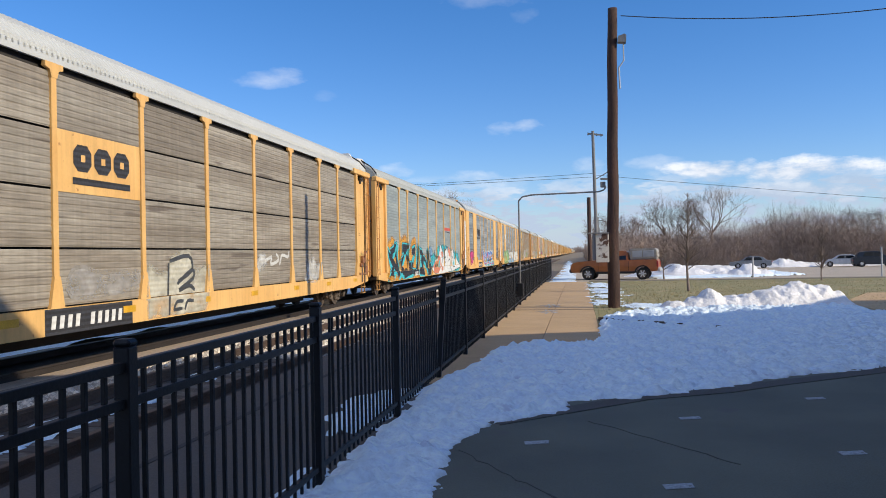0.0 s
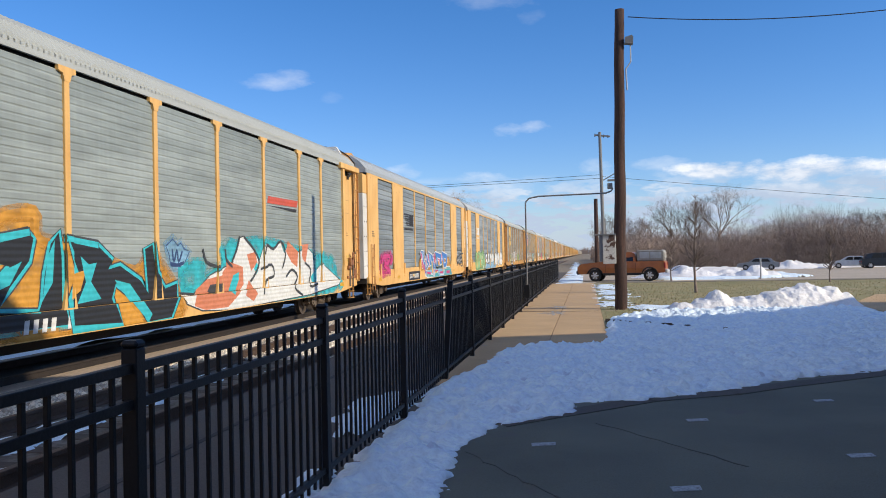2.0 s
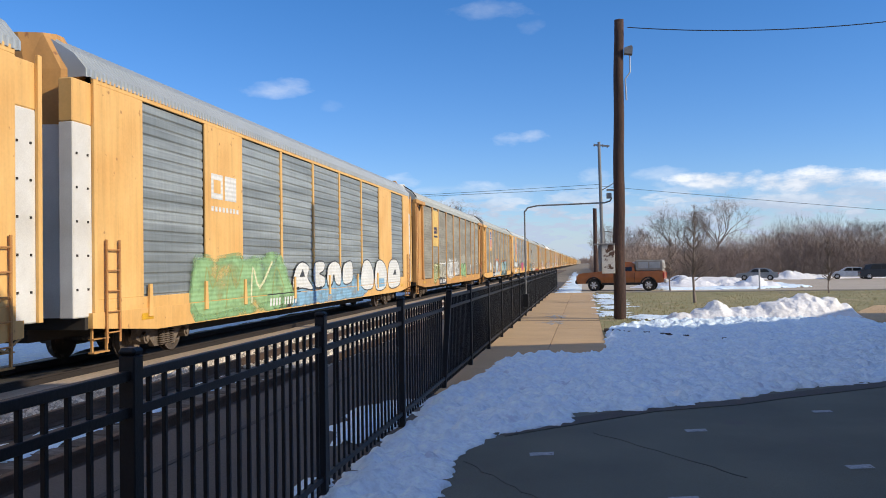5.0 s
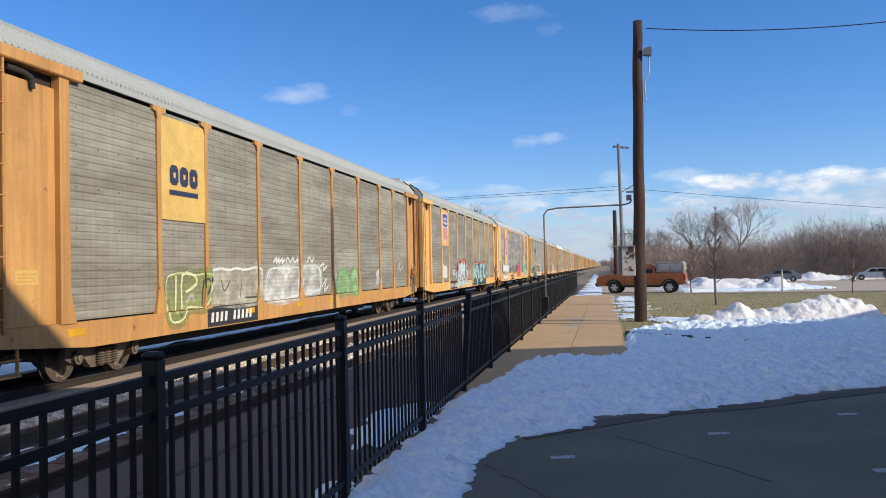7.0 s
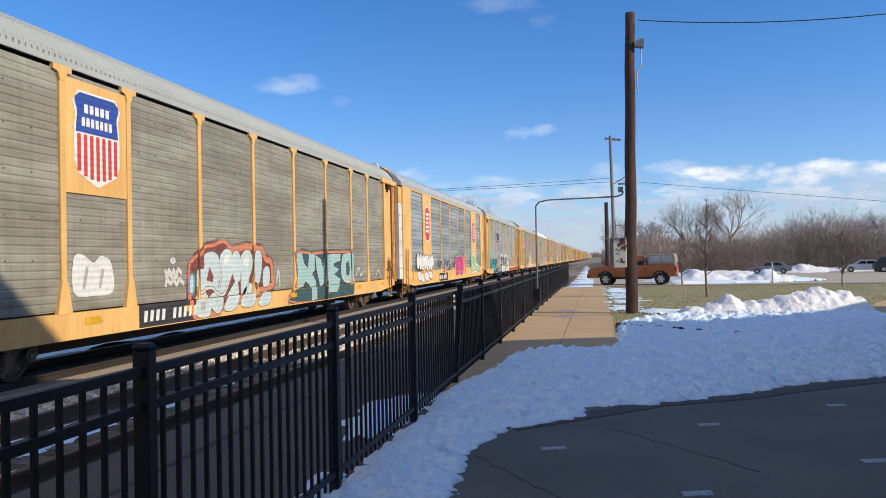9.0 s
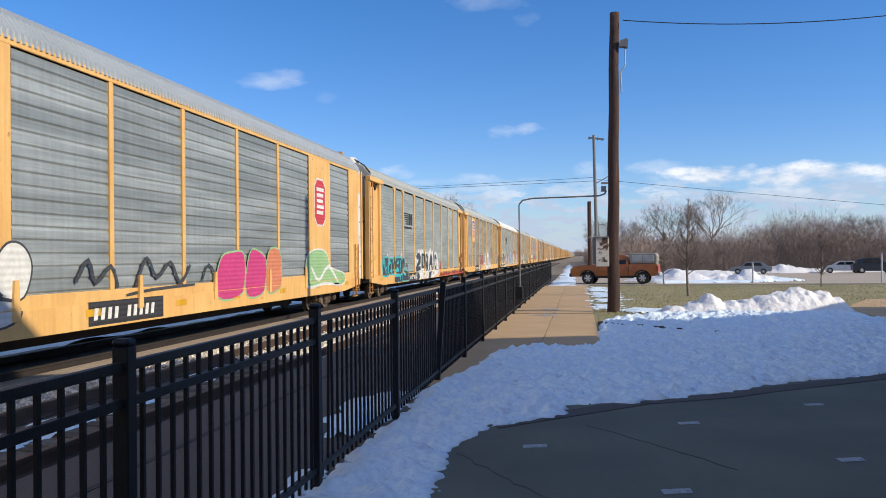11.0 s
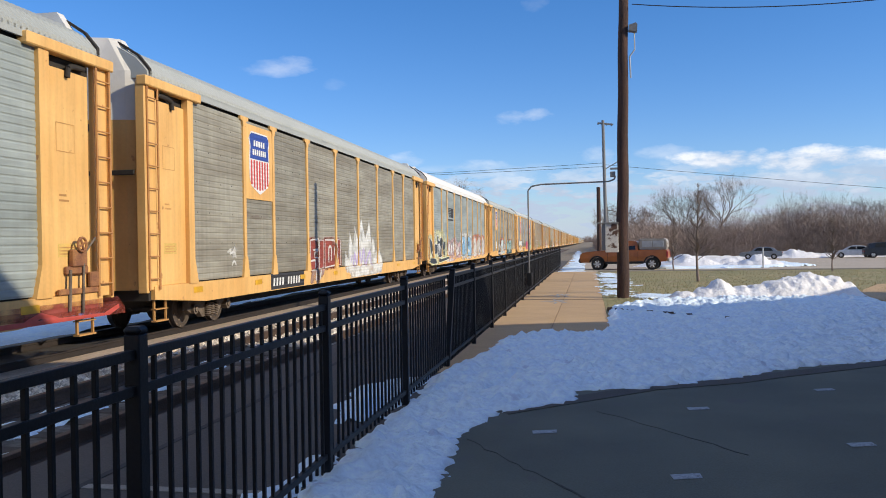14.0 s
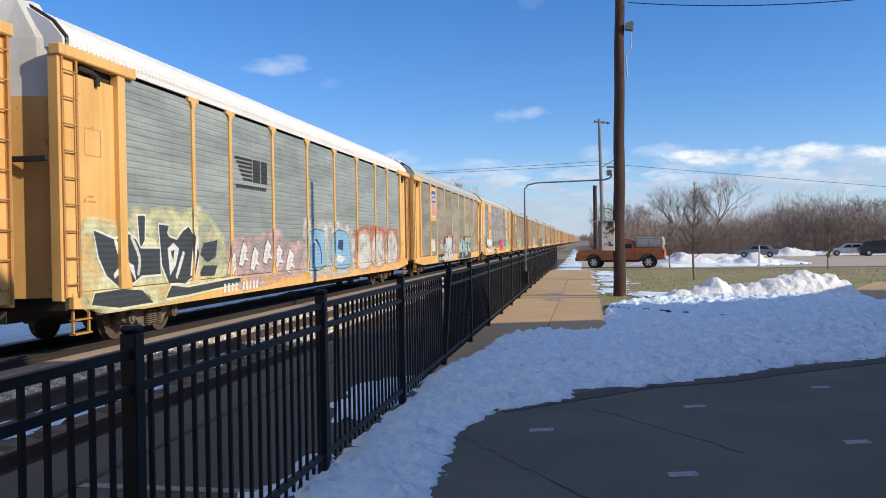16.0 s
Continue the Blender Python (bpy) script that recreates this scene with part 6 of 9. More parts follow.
glyph(w1, [(9.55, 2.27), (10.44, 2.17), (10.91, 1.89), (10.78, 1.72), (11.16, 1.78), (11.89, 1.47), (12.16, 1.21), (12.06, 2.10), (12.35, 2.20), (12.46, 1.63), (12.83, 1.28), (13.33, 1.37), (13.32, 1.09), (12.99, 0.67), (12.12, 0.65), (11.65, 1.15), (11.02, 1.46), (10.88, 1.18), (11.19, 0.64), (9.67, 0.71), (9.58, 1.22), (9.83, 1.67)], "black", (('cyan', 0.07), ('dark', 0.1)), [("orange", [(9.64, 1.64), (10.10, 1.73), (9.93, 1.36), (9.62, 1.22)]), ("cyan", [(10.98, 1.52), (11.49, 1.43), (12.23, 0.79), (12.08, 0.65), (11.39, 1.16)]), ("orange", [(10.96, 1.24), (11.30, 1.13), (11.90, 0.66), (11.23, 0.65)]), ("cyan", [(9.95, 1.97), (10.18, 1.82), (10.42, 1.85), (10.24, 1.51), (10.55, 1.19), (9.84, 1.14), (10.09, 1.51)])], level=2, label="black letter edged in cyan")
glyph(w1, [(13.60, 1.72), (14.58, 1.76), (14.67, 1.44), (15.57, 1.80), (15.43, 2.05), (15.92, 2.27), (16.43, 2.23), (17.71, 2.35), (19.26, 2.27), (21.80, 2.01), (24.21, 1.83), (24.72, 1.17), (25.04, 0.84), (21.05, 0.62), (18.66, 0.65), (16.55, 0.69), (13.81, 1.12), (13.59, 1.37)], "cyan", (), [], level=0, rounded=True, thin=0.25, label="cyan paint cloud")
glyph(w1, [(13.42, 1.15), (14.10, 1.10), (14.90, 1.49), (15.70, 1.67), (16.18, 1.79), (16.56, 2.40), (16.86, 2.45), (17.47, 2.13), (17.81, 1.77), (18.20, 2.26), (18.84, 2.14), (19.41, 2.34), (19.68, 2.01), (19.99, 2.26), (20.77, 2.01), (21.46, 2.27), (22.17, 2.01), (22.33, 1.41), (23.13, 1.67), (25.05, 1.06), (24.80, 0.92), (21.75, 0.72), (18.40, 0.67), (16.15, 0.62), (14.40, 0.72), (13.69, 0.91)], "white", (('dark', 0.032),), [("salmon", [(14.03, 0.83), (14.18, 1.19), (14.73, 1.41), (15.42, 1.48), (15.79, 1.69), (15.74, 1.94), (15.99, 1.80), (16.75, 1.67), (16.78, 1.22), (16.36, 0.96), (15.76, 0.70), (14.55, 0.71)]), ("salmon", [(19.83, 2.07), (19.99, 2.38), (20.84, 2.07), (20.75, 1.59), (20.28, 1.74)]), ("salmon", [(21.11, 2.28), (21.81, 2.32), (21.50, 1.72), (21.03, 1.93)]), ("salmon", [(17.02, 1.99), (17.56, 2.06), (17.69, 1.77), (17.27, 1.55)]), ("salmon", [(17.11, 1.32), (17.60, 0.94), (17.31, 0.75), (16.81, 0.93)]), ("dark", [(14.73, 1.12), (14.89, 1.28), (15.60, 1.30), (15.41, 1.10), (14.97, 1.05)]), ("cyan", [(16.17, 1.47), (16.50, 1.54), (16.49, 1.34), (16.18, 0.98), (15.87, 1.10)])], level=1, label="white and salmon painted piece")
glyph(w1, [], "", (), [("cyan", [(17.46, 1.61), (17.62, 1.77), (17.79, 1.65), (17.64, 1.46)]), ("cyan", [(21.95, 1.27), (22.53, 1.55), (22.51, 1.10), (22.06, 1.09)])], level=3, label="painted strokes on the wagon side")
glyph(w1, [], "", (), [("dark", 0.04, [(14.56, 2.10), (14.74, 1.81), (15.35, 1.69)]), ("dark", 0.04, [(16.58, 2.43), (16.39, 2.12), (16.10, 1.80)]), ("dark", 0.04, [(16.86, 2.43), (17.47, 2.12), (17.81, 1.77), (17.45, 1.42), (17.22, 1.29)]), ("dark", 0.04, [(18.14, 2.01), (18.32, 2.27), (18.84, 2.14), (19.41, 2.37), (19.77, 2.01), (19.52, 1.60)]), ("dark", 0.04, [(17.93, 1.59), (18.69, 1.70), (18.84, 1.38), (18.17, 1.28), (18.03, 0.92)]), ("dark", 0.04, [(15.73, 2.10), (15.80, 1.85), (16.10, 1.69)]), ("dark", 0.04, [(19.81, 1.34), (20.27, 1.53), (20.74, 1.31), (20.41, 0.98), (21.05, 0.73)]), ("dark", 0.04, [(21.43, 1.72), (21.96, 1.49), (21.76, 0.98), (22.51, 1.02)])], level=4, label="dark painted outlines")
glyph(w1, [(12.90, 2.17), (13.18, 2.31), (13.39, 2.17), (13.52, 2.23), (13.66, 2.10), (13.89, 2.06), (13.68, 1.83), (13.60, 1.74), (13.09, 1.77), (13.02, 2.01)], "sky", (('navy', 0.032),), [("navy", 0.032, [(13.15, 2.10), (13.21, 1.83), (13.35, 2.10), (13.41, 1.83), (13.58, 2.06)]), ("navy", 0.04, [(13.09, 1.80), (13.34, 1.76), (13.63, 1.81)])], level=1, thin=0.15, label="small blue painted crown")
# w2
glyph(w2, [(10.84, 1.63), (11.58, 1.70), (12.91, 1.61), (14.54, 1.64), (15.86, 1.73), (19.58, 1.68), (20.14, 1.37), (19.92, 1.09), (14.74, 1.13), (10.86, 1.25)], "orange", (), [], level=0, rounded=True, thin=0.3, flush=True, label="orange paint haze")
glyph(w2, [(11.71, 1.61), (12.14, 1.67), (12.91, 1.57), (13.25, 1.87), (14.45, 1.75), (15.00, 1.52), (15.85, 1.43), (17.39, 1.39), (18.42, 1.29), (19.92, 1.18), (20.88, 0.63), (17.95, 0.63), (15.83, 0.57), (12.90, 0.66), (12.01, 0.82)], "sky", (('white', 0.072),), [("orange", [(13.42, 1.56), (13.77, 1.59), (13.88, 1.42), (13.52, 1.39)]), ("orange", [(15.95, 1.59), (16.49, 1.55), (16.53, 1.33), (16.04, 1.32)]), ("magenta", [(14.84, 1.02), (15.84, 1.04), (15.93, 0.92), (14.94, 0.89)]), ("teal", [(12.43, 0.87), (14.14, 0.87), (14.53, 0.74), (12.58, 0.73)])], level=0, flush=True, label="pale blue painted base")
glyph(w2, [(10.97, 2.14), (11.61, 2.12), (11.85, 1.55), (12.06, 1.50), (12.19, 1.12), (12.37, 1.02), (12.20, 0.80), (11.92, 0.96), (11.71, 1.34), (11.58, 1.52), (11.42, 1.62), (11.32, 1.88)], "blue", (('white', 0.072),), [("magenta", [(11.60, 1.43), (11.78, 1.47), (12.06, 1.04), (11.91, 0.92), (11.71, 1.20)]), ("sky", [(11.19, 2.08), (11.45, 2.06), (11.61, 1.61), (11.45, 1.70)])], level=2, flush=True, label="blue letter edged in white")
glyph(w2, [(10.86, 2.04), (10.99, 2.09), (11.32, 1.84), (11.47, 1.53), (11.44, 1.19), (11.29, 1.22), (11.12, 1.62)], "magenta", (('white', 0.072),), [("white", [(11.04, 1.71), (11.19, 1.76), (11.26, 1.66), (11.11, 1.62)])], level=1, flush=True, label="magenta letter side")
glyph(w2, [(12.41, 1.97), (12.71, 1.92), (12.91, 1.53), (13.16, 1.52), (13.21, 1.41), (12.74, 1.24), (12.51, 1.13), (12.43, 1.25), (12.75, 1.38), (12.91, 1.48), (12.59, 1.44), (12.47, 1.68)], "blue", (('white', 0.072),), [], level=2, flush=True, label="blue letter edged in white")
glyph(w2, [(12.26, 1.83), (12.41, 1.93), (12.56, 1.58), (12.59, 1.39), (12.40, 1.45)], "magenta", (('white', 0.072),), [], level=1, flush=True, label="magenta letter side")
glyph(w2, [(13.05, 2.09), (14.19, 1.91), (14.54, 1.47), (14.78, 1.02), (14.63, 0.92), (13.96, 1.55), (13.87, 1.71), (13.77, 1.34), (13.41, 1.36), (13.21, 1.77)], "blue", (('white', 0.072),), [("sky", [(13.25, 2.01), (13.78, 1.91), (13.63, 1.56), (13.42, 1.56)])], level=2, flush=True, label="blue letter edged in white")
glyph(w2, [(12.88, 1.92), (13.05, 2.05), (13.28, 1.67), (13.41, 1.25), (13.16, 1.32)], "magenta", (('white', 0.072),), [], level=1, flush=True, label="magenta letter side")
glyph(w2, [(13.87, 1.65), (14.05, 1.60), (14.53, 1.03), (14.73, 0.70), (14.43, 0.88)], "magenta", (('white', 0.072),), [("teal", [(13.50, 1.40), (13.92, 1.44), (14.10, 1.07), (13.77, 1.05)])], level=1, flush=True, label="magenta letter side")
glyph(w2, [(15.14, 2.09), (16.99, 1.95), (17.12, 1.59), (17.25, 1.39), (16.59, 1.35), (16.70, 1.70), (15.76, 1.78), (15.99, 1.25), (15.61, 1.26)], "blue", (('white', 0.072),), [], level=2, flush=True, label="blue letter edged in white")
glyph(w2, [(15.86, 1.76), (16.72, 1.68), (16.90, 1.31), (16.58, 1.29), (16.44, 1.59), (15.90, 1.61)], "magenta", (('white', 0.072),), [], level=1, flush=True, label="magenta letter side")
glyph(w2, [(14.61, 1.92), (14.92, 2.03), (15.13, 1.51), (15.21, 1.17), (14.91, 1.29)], "magenta", (('white', 0.072),), [("blue", [(14.87, 1.46), (15.26, 1.39), (15.16, 1.05), (14.91, 1.18)])], level=1, flush=True, label="magenta letter side")
glyph(w2, [(17.27, 2.13), (19.08, 1.94), (19.23, 1.47), (18.83, 1.20), (18.26, 1.16), (18.21, 1.43), (18.64, 1.42), (18.71, 1.68), (17.98, 1.76), (18.32, 1.15), (17.90, 1.17), (17.54, 1.71)], "blue", (('white', 0.072),), [], level=2, flush=True, label="blue letter edged in white")
glyph(w2, [(17.13, 1.87), (17.35, 2.04), (17.82, 1.33), (17.67, 1.18)], "magenta", (('white', 0.072),), [], level=1, flush=True, label="magenta letter side")
glyph(w2, [(18.42, 1.15), (20.28, 1.13), (20.96, 0.61), (18.56, 0.63), (17.80, 0.64), (18.10, 0.89)], "teal", (('white', 0.072),), [("magenta", [(18.73, 0.93), (20.09, 0.93), (19.91, 0.73), (18.88, 0.75)])], level=1, flush=True, label="teal painted base")
glyph(w2, [(12.87, 0.71), (13.10, 0.86), (14.04, 0.79), (14.59, 0.67)], "teal", (('white', 0.072),), [("magenta", [(12.46, 1.00), (13.67, 0.95), (13.49, 0.81), (12.58, 0.88)])], level=1, flush=True, label="teal painted base")
glyph(w2, [(14.78, 0.84), (15.84, 0.89), (16.27, 0.58), (14.98, 0.61)], "teal", (('white', 0.072),), [("magenta", [(16.32, 0.92), (17.66, 0.92), (17.52, 0.78), (16.45, 0.81)])], level=1, flush=True, label="teal painted base")
glyph(w2, [(16.57, 0.72), (17.95, 0.70), (18.19, 0.54), (16.75, 0.57)], "sky", (('white', 0.072),), [], level=1, flush=True, label="pale blue painted base")
glyph(w2, [(2.26, 1.11), (2.28, 1.70), (2.62, 1.92), (3.66, 2.02), (4.31, 1.97), (4.40, 1.68), (3.64, 1.52), (4.00, 1.18), (3.18, 1.12)], "magenta", (), [("magenta", 0.08, [(2.51, 1.19), (2.70, 1.82), (3.93, 1.88), (3.65, 1.59), (2.94, 1.53), (3.91, 1.18)])], level=1, rounded=True, thin=0.5, flush=True, label="magenta painted tag")
glyph(w2, [], "", (), [("dark", 0.048, [(23.46, 1.77), (23.16, 1.72), (23.06, 1.49), (23.38, 1.39)]), ("dark", 0.048, [(23.09, 1.58), (23.47, 1.62)]), ("dark", 0.048, [(23.23, 1.20), (23.41, 1.34), (23.53, 1.19)]), ("dark", 0.048, [(23.53, 1.52), (23.66, 1.86), (23.85, 1.51), (24.01, 1.91), (24.17, 1.20)]), ("dark", 0.056, [(24.10, 2.06), (24.52, 1.70), (24.26, 1.40), (24.52, 1.18), (24.88, 1.38)]), ("dark", 0.048, [(24.61, 1.90), (24.89, 2.01), (24.98, 1.80), (24.70, 1.59)]), ("dark", 0.056, [(25.56, 1.74), (25.07, 1.69), (24.97, 1.48), (25.45, 1.41), (25.55, 1.15), (24.97, 1.13)]), ("dark", 0.04, [(24.88, 1.96), (26.19, 2.04)]), ("dark", 0.048, [(25.76, 1.57), (25.85, 1.23), (26.10, 1.03)]), ("dark", 0.048, [(23.31, 1.63), (23.53, 1.33), (23.85, 1.42)])], level=2, flush=True, label="dark sprayed scrawl")
glyph(w2, [], "", (), [("grey", 0.048, [(23.16, 1.63), (23.38, 1.51), (23.77, 1.61), (24.01, 1.41), (24.70, 1.54), (25.35, 1.58)])], level=4, flush=True, label="painted strokes on the wagon side")
# w3
glyph(w3, [(4.31, 0.70), (4.26, 1.87), (4.52, 2.03), (5.38, 2.00), (6.60, 2.09), (6.86, 2.00), (7.95, 2.04), (9.15, 2.14), (9.77, 1.84), (10.21, 1.24), (10.39, 0.85), (6.81, 0.72)], "green", (), [("moss", 0.032, [(4.66, 0.89), (4.82, 1.87), (5.12, 1.37), (5.47, 1.90)]), ("moss", 0.032, [(5.82, 0.92), (6.09, 1.86), (6.42, 1.33), (6.86, 1.93)]), ("lemon", 0.048, [(7.36, 0.95), (7.50, 1.85), (7.93, 1.30), (8.84, 2.00)]), ("moss", 0.032, [(8.80, 0.99), (9.14, 1.85), (9.75, 1.25)])], level=1, rounded=True, thin=0.2, flush=True, label="pale green painted piece")
glyph(w3, [(10.39, 0.67), (10.68, 1.27), (13.40, 1.29), (18.11, 1.35), (18.97, 0.89), (18.07, 0.69)], "sky", (), [], level=1, thin=0.15, flush=True, label="blue painted base")
glyph(w3, [(10.48, 1.19), (10.71, 1.76), (11.28, 1.98), (11.93, 1.83), (11.77, 1.50), (12.28, 1.14), (11.25, 1.21)], "white", (('dark', 0.048),), [("dark", [(11.05, 1.53), (11.34, 1.79), (11.55, 1.54)])], level=2, rounded=True, flush=True, label="white letter edged in black")
glyph(w3, [(12.51, 1.18), (12.47, 1.92), (13.43, 1.98), (13.42, 1.74), (12.93, 1.61), (13.49, 1.47), (13.40, 1.20)], "white", (('dark', 0.048),), [], level=2, rounded=True, flush=True, label="white letter edged in black")
glyph(w3, [(13.81, 1.22), (13.93, 1.83), (14.72, 2.01), (15.34, 1.77), (15.31, 1.23), (14.77, 1.26), (14.52, 1.59), (14.33, 1.23)], "white", (('dark', 0.048),), [], level=2, rounded=True, flush=True, label="white letter edged in black")
glyph(w3, [(15.69, 1.25), (15.72, 1.87), (16.70, 2.01), (16.87, 1.57), (16.66, 1.27)], "white", (('dark', 0.048),), [], level=2, rounded=True, flush=True, label="white letter edged in black")
glyph(w3, [(18.10, 1.04), (18.36, 1.93), (19.27, 2.04), (19.93, 1.53), (19.66, 0.95)], "white", (('dark', 0.048),), [], level=2, rounded=True, flush=True, label="white letter edged in black")
glyph(w3, [(20.25, 0.91), (20.44, 1.93), (21.45, 2.04), (22.20, 1.62), (21.89, 0.92)], "white", (('dark', 0.048),), [("sky", [(20.38, 0.93), (20.65, 1.31), (21.78, 1.29), (21.76, 0.95)])], level=2, rounded=True, flush=True, label="white letter edged in black")
glyph(w3, [(22.56, 0.93), (22.76, 1.96), (24.18, 2.08), (24.88, 1.48), (24.54, 0.94)], "white", (('dark', 0.048),), [("dark", [(23.42, 1.43), (23.86, 1.72), (24.13, 1.42)])], level=2, rounded=True, flush=True, label="white letter edged in black")
# w4
glyph(w4, [(5.14, 1.09), (5.12, 1.71), (5.41, 1.83), (5.77, 1.85), (6.37, 1.80), (6.61, 1.82), (7.07, 1.79), (7.04, 1.47), (6.64, 1.11), (5.96, 1.13), (5.70, 0.90), (5.28, 0.86)], "moss", (('lemon', 0.024),), [("lemon", 0.032, [(5.45, 1.05), (5.49, 1.79)]), ("lemon", 0.032, [(5.71, 1.13), (5.75, 1.82), (6.29, 1.78), (6.32, 1.61), (5.90, 1.46)]), ("dark", 0.032, [(6.57, 1.13), (6.68, 1.69), (6.93, 1.63), (6.75, 1.37)]), ("grey", 0.048, [(5.90, 1.23), (6.13, 1.40), (6.23, 1.25)])], level=1, rounded=True, thin=0.22, label="olive painted letters")
glyph(w4, [(7.07, 1.22), (7.05, 1.68), (7.11, 1.91), (7.51, 1.95), (7.88, 1.91), (8.30, 1.95), (8.79, 1.91), (9.47, 1.97), (9.76, 1.74), (9.80, 1.37), (9.49, 1.16), (8.28, 1.13)], "cream", (), [("dark", 0.019, [(7.51, 1.67), (7.66, 1.42), (7.95, 1.66)]), ("dark", 0.019, [(8.50, 1.24), (8.56, 1.65)]), ("dark", 0.019, [(8.78, 1.23), (9.49, 1.22)]), ("white", 0.029, [(7.11, 1.91), (7.51, 1.95), (7.88, 1.91), (8.30, 1.95), (8.79, 1.91), (9.47, 1.97), (9.82, 1.79)])], level=1, thin=0.5, label="faded pinkish painted letters")
glyph(w4, [(10.17, 1.10), (10.07, 1.58), (10.32, 1.89), (10.80, 1.95), (11.39, 1.92), (12.03, 1.96), (12.35, 1.88), (12.26, 1.28), (12.13, 1.15)], "white", (('white', 0.024),), [("grey", 0.032, [(10.64, 1.21), (10.74, 1.73), (11.15, 1.72), (11.08, 1.39)]), ("grey", 0.032, [(11.52, 1.24), (11.57, 1.74), (11.95, 1.77)])], level=1, rounded=True, thin=0.5, label="faded white painted letters")
glyph(w4, [(12.74, 1.24), (12.69, 1.87), (13.12, 1.99), (14.06, 1.93), (14.16, 1.37), (13.76, 1.24)], "white", (('white', 0.024),), [("grey", 0.032, [(13.17, 1.40), (13.26, 1.72), (13.70, 1.72), (13.62, 1.54)])], level=1, rounded=True, thin=0.55, label="faded white painted letter")
glyph(w4, [], "", (), [("white", 0.035, [(10.52, 2.10), (10.75, 2.23), (10.69, 2.07), (10.93, 2.23), (10.86, 2.07), (11.16, 2.21), (11.10, 2.07), (11.34, 2.19)]), ("white", 0.035, [(11.40, 2.07), (11.53, 2.24), (11.71, 2.10), (11.91, 2.24), (12.03, 2.10), (12.30, 2.22), (12.23, 2.08)]), ("white", 0.035, [(13.05, 2.11), (13.20, 2.26), (13.42, 2.12), (13.57, 2.24)]), ("white", 0.035, [(14.18, 1.99), (14.51, 2.08), (14.42, 1.86), (14.75, 1.99)]), ("white", 0.032, [(14.31, 1.36), (14.73, 1.59), (14.47, 1.20), (14.89, 1.38)])], level=2, label="white scrawl")
glyph(w4, [(15.89, 1.12), (15.97, 1.70), (16.63, 1.81), (17.13, 1.72), (17.55, 1.84), (17.97, 1.76), (17.99, 1.11), (16.80, 1.12)], "green", (), [("moss", 0.032, [(16.32, 1.22), (16.43, 1.64), (16.81, 1.29)])], level=1, rounded=True, thin=0.2, label="small green painted piece")
glyph(w4, [(20.42, 1.29), (20.57, 1.68), (20.84, 1.82), (20.95, 1.31)], "chalk", (), [("chalk", 0.032, [(23.77, 1.86), (24.28, 2.15), (24.09, 1.79), (24.77, 1.97)])], level=1, thin=0.3, label="faded white paint")
# w5
glyph(w5, [(9.12, 0.99), (9.15, 1.76), (9.27, 1.90), (9.61, 2.06), (9.90, 2.21), (10.28, 2.25), (10.80, 2.34), (11.22, 2.18), (11.80, 2.25), (12.16, 2.28), (12.67, 2.22), (13.04, 2.20), (13.25, 1.95), (13.62, 1.87), (13.69, 1.41), (13.57, 1.22), (11.41, 0.98), (10.05, 0.70), (9.33, 0.70)], "maroon", (('salmon', 0.08),), [], level=0, rounded=True, thin=0.08, label="maroon paint cloud")
glyph(w5, [(9.49, 1.23), (9.48, 1.68), (9.68, 1.72), (9.80, 2.01), (10.08, 2.10), (10.42, 2.04), (10.53, 1.79), (10.48, 1.18), (10.16, 1.30), (9.82, 1.29)], "ice", (('chalk', 0.032), ('dark', 0.048)), [("maroon", [(9.88, 1.48), (10.04, 1.79), (10.23, 1.57), (10.20, 1.43)])], level=2, rounded=True, label="pale bubble letter on maroon")
glyph(w5, [(10.61, 1.56), (10.58, 1.95), (10.75, 2.12), (11.00, 2.18), (11.22, 2.04), (11.25, 1.72), (11.09, 1.49), (10.76, 1.13), (10.48, 1.18)], "ice", (('chalk', 0.032), ('dark', 0.048)), [("white", [(10.70, 1.84), (10.83, 2.04), (11.04, 2.07), (10.99, 1.82)])], level=2, rounded=True, label="pale bubble letter on maroon")
glyph(w5, [(11.32, 1.49), (11.29, 2.06), (11.61, 2.08), (11.64, 1.48)], "ice", (('chalk', 0.032), ('dark', 0.048)), [], level=2, rounded=True, label="pale bubble letter on maroon")
glyph(w5, [(11.71, 1.47), (11.69, 1.93), (11.91, 2.12), (12.21, 2.15), (12.38, 1.95), (12.32, 1.70), (12.14, 1.46), (12.01, 1.10), (11.74, 1.08)], "ice", (('chalk', 0.032), ('dark', 0.048)), [("white", [(11.81, 1.83), (11.96, 2.02), (12.20, 2.02), (12.15, 1.78)])], level=2, rounded=True, label="pale bubble letter on maroon")
glyph(w5, [(12.44, 1.45), (12.48, 2.06), (12.72, 2.16), (12.96, 2.07), (12.94, 1.69), (12.77, 1.34), (12.49, 1.40)], "ice", (('chalk', 0.032), ('dark', 0.048)), [], level=2, rounded=True, label="pale bubble letter on maroon")
glyph(w5, [(13.13, 1.66), (13.44, 1.71), (13.46, 1.32), (13.09, 1.27)], "ice", (('chalk', 0.032), ('dark', 0.048)), [], level=2, rounded=True, label="pale bubble letter on maroon")
glyph(w5, [(9.35, 0.74), (9.36, 1.06), (9.59, 1.19), (9.85, 1.15), (9.98, 0.99), (9.90, 0.70)], "ice", (('chalk', 0.032), ('dark', 0.048)), [("grey", [(9.51, 0.81), (9.52, 1.00), (9.74, 1.01), (9.73, 0.82)])], level=2, rounded=True, label="pale bubble foot")
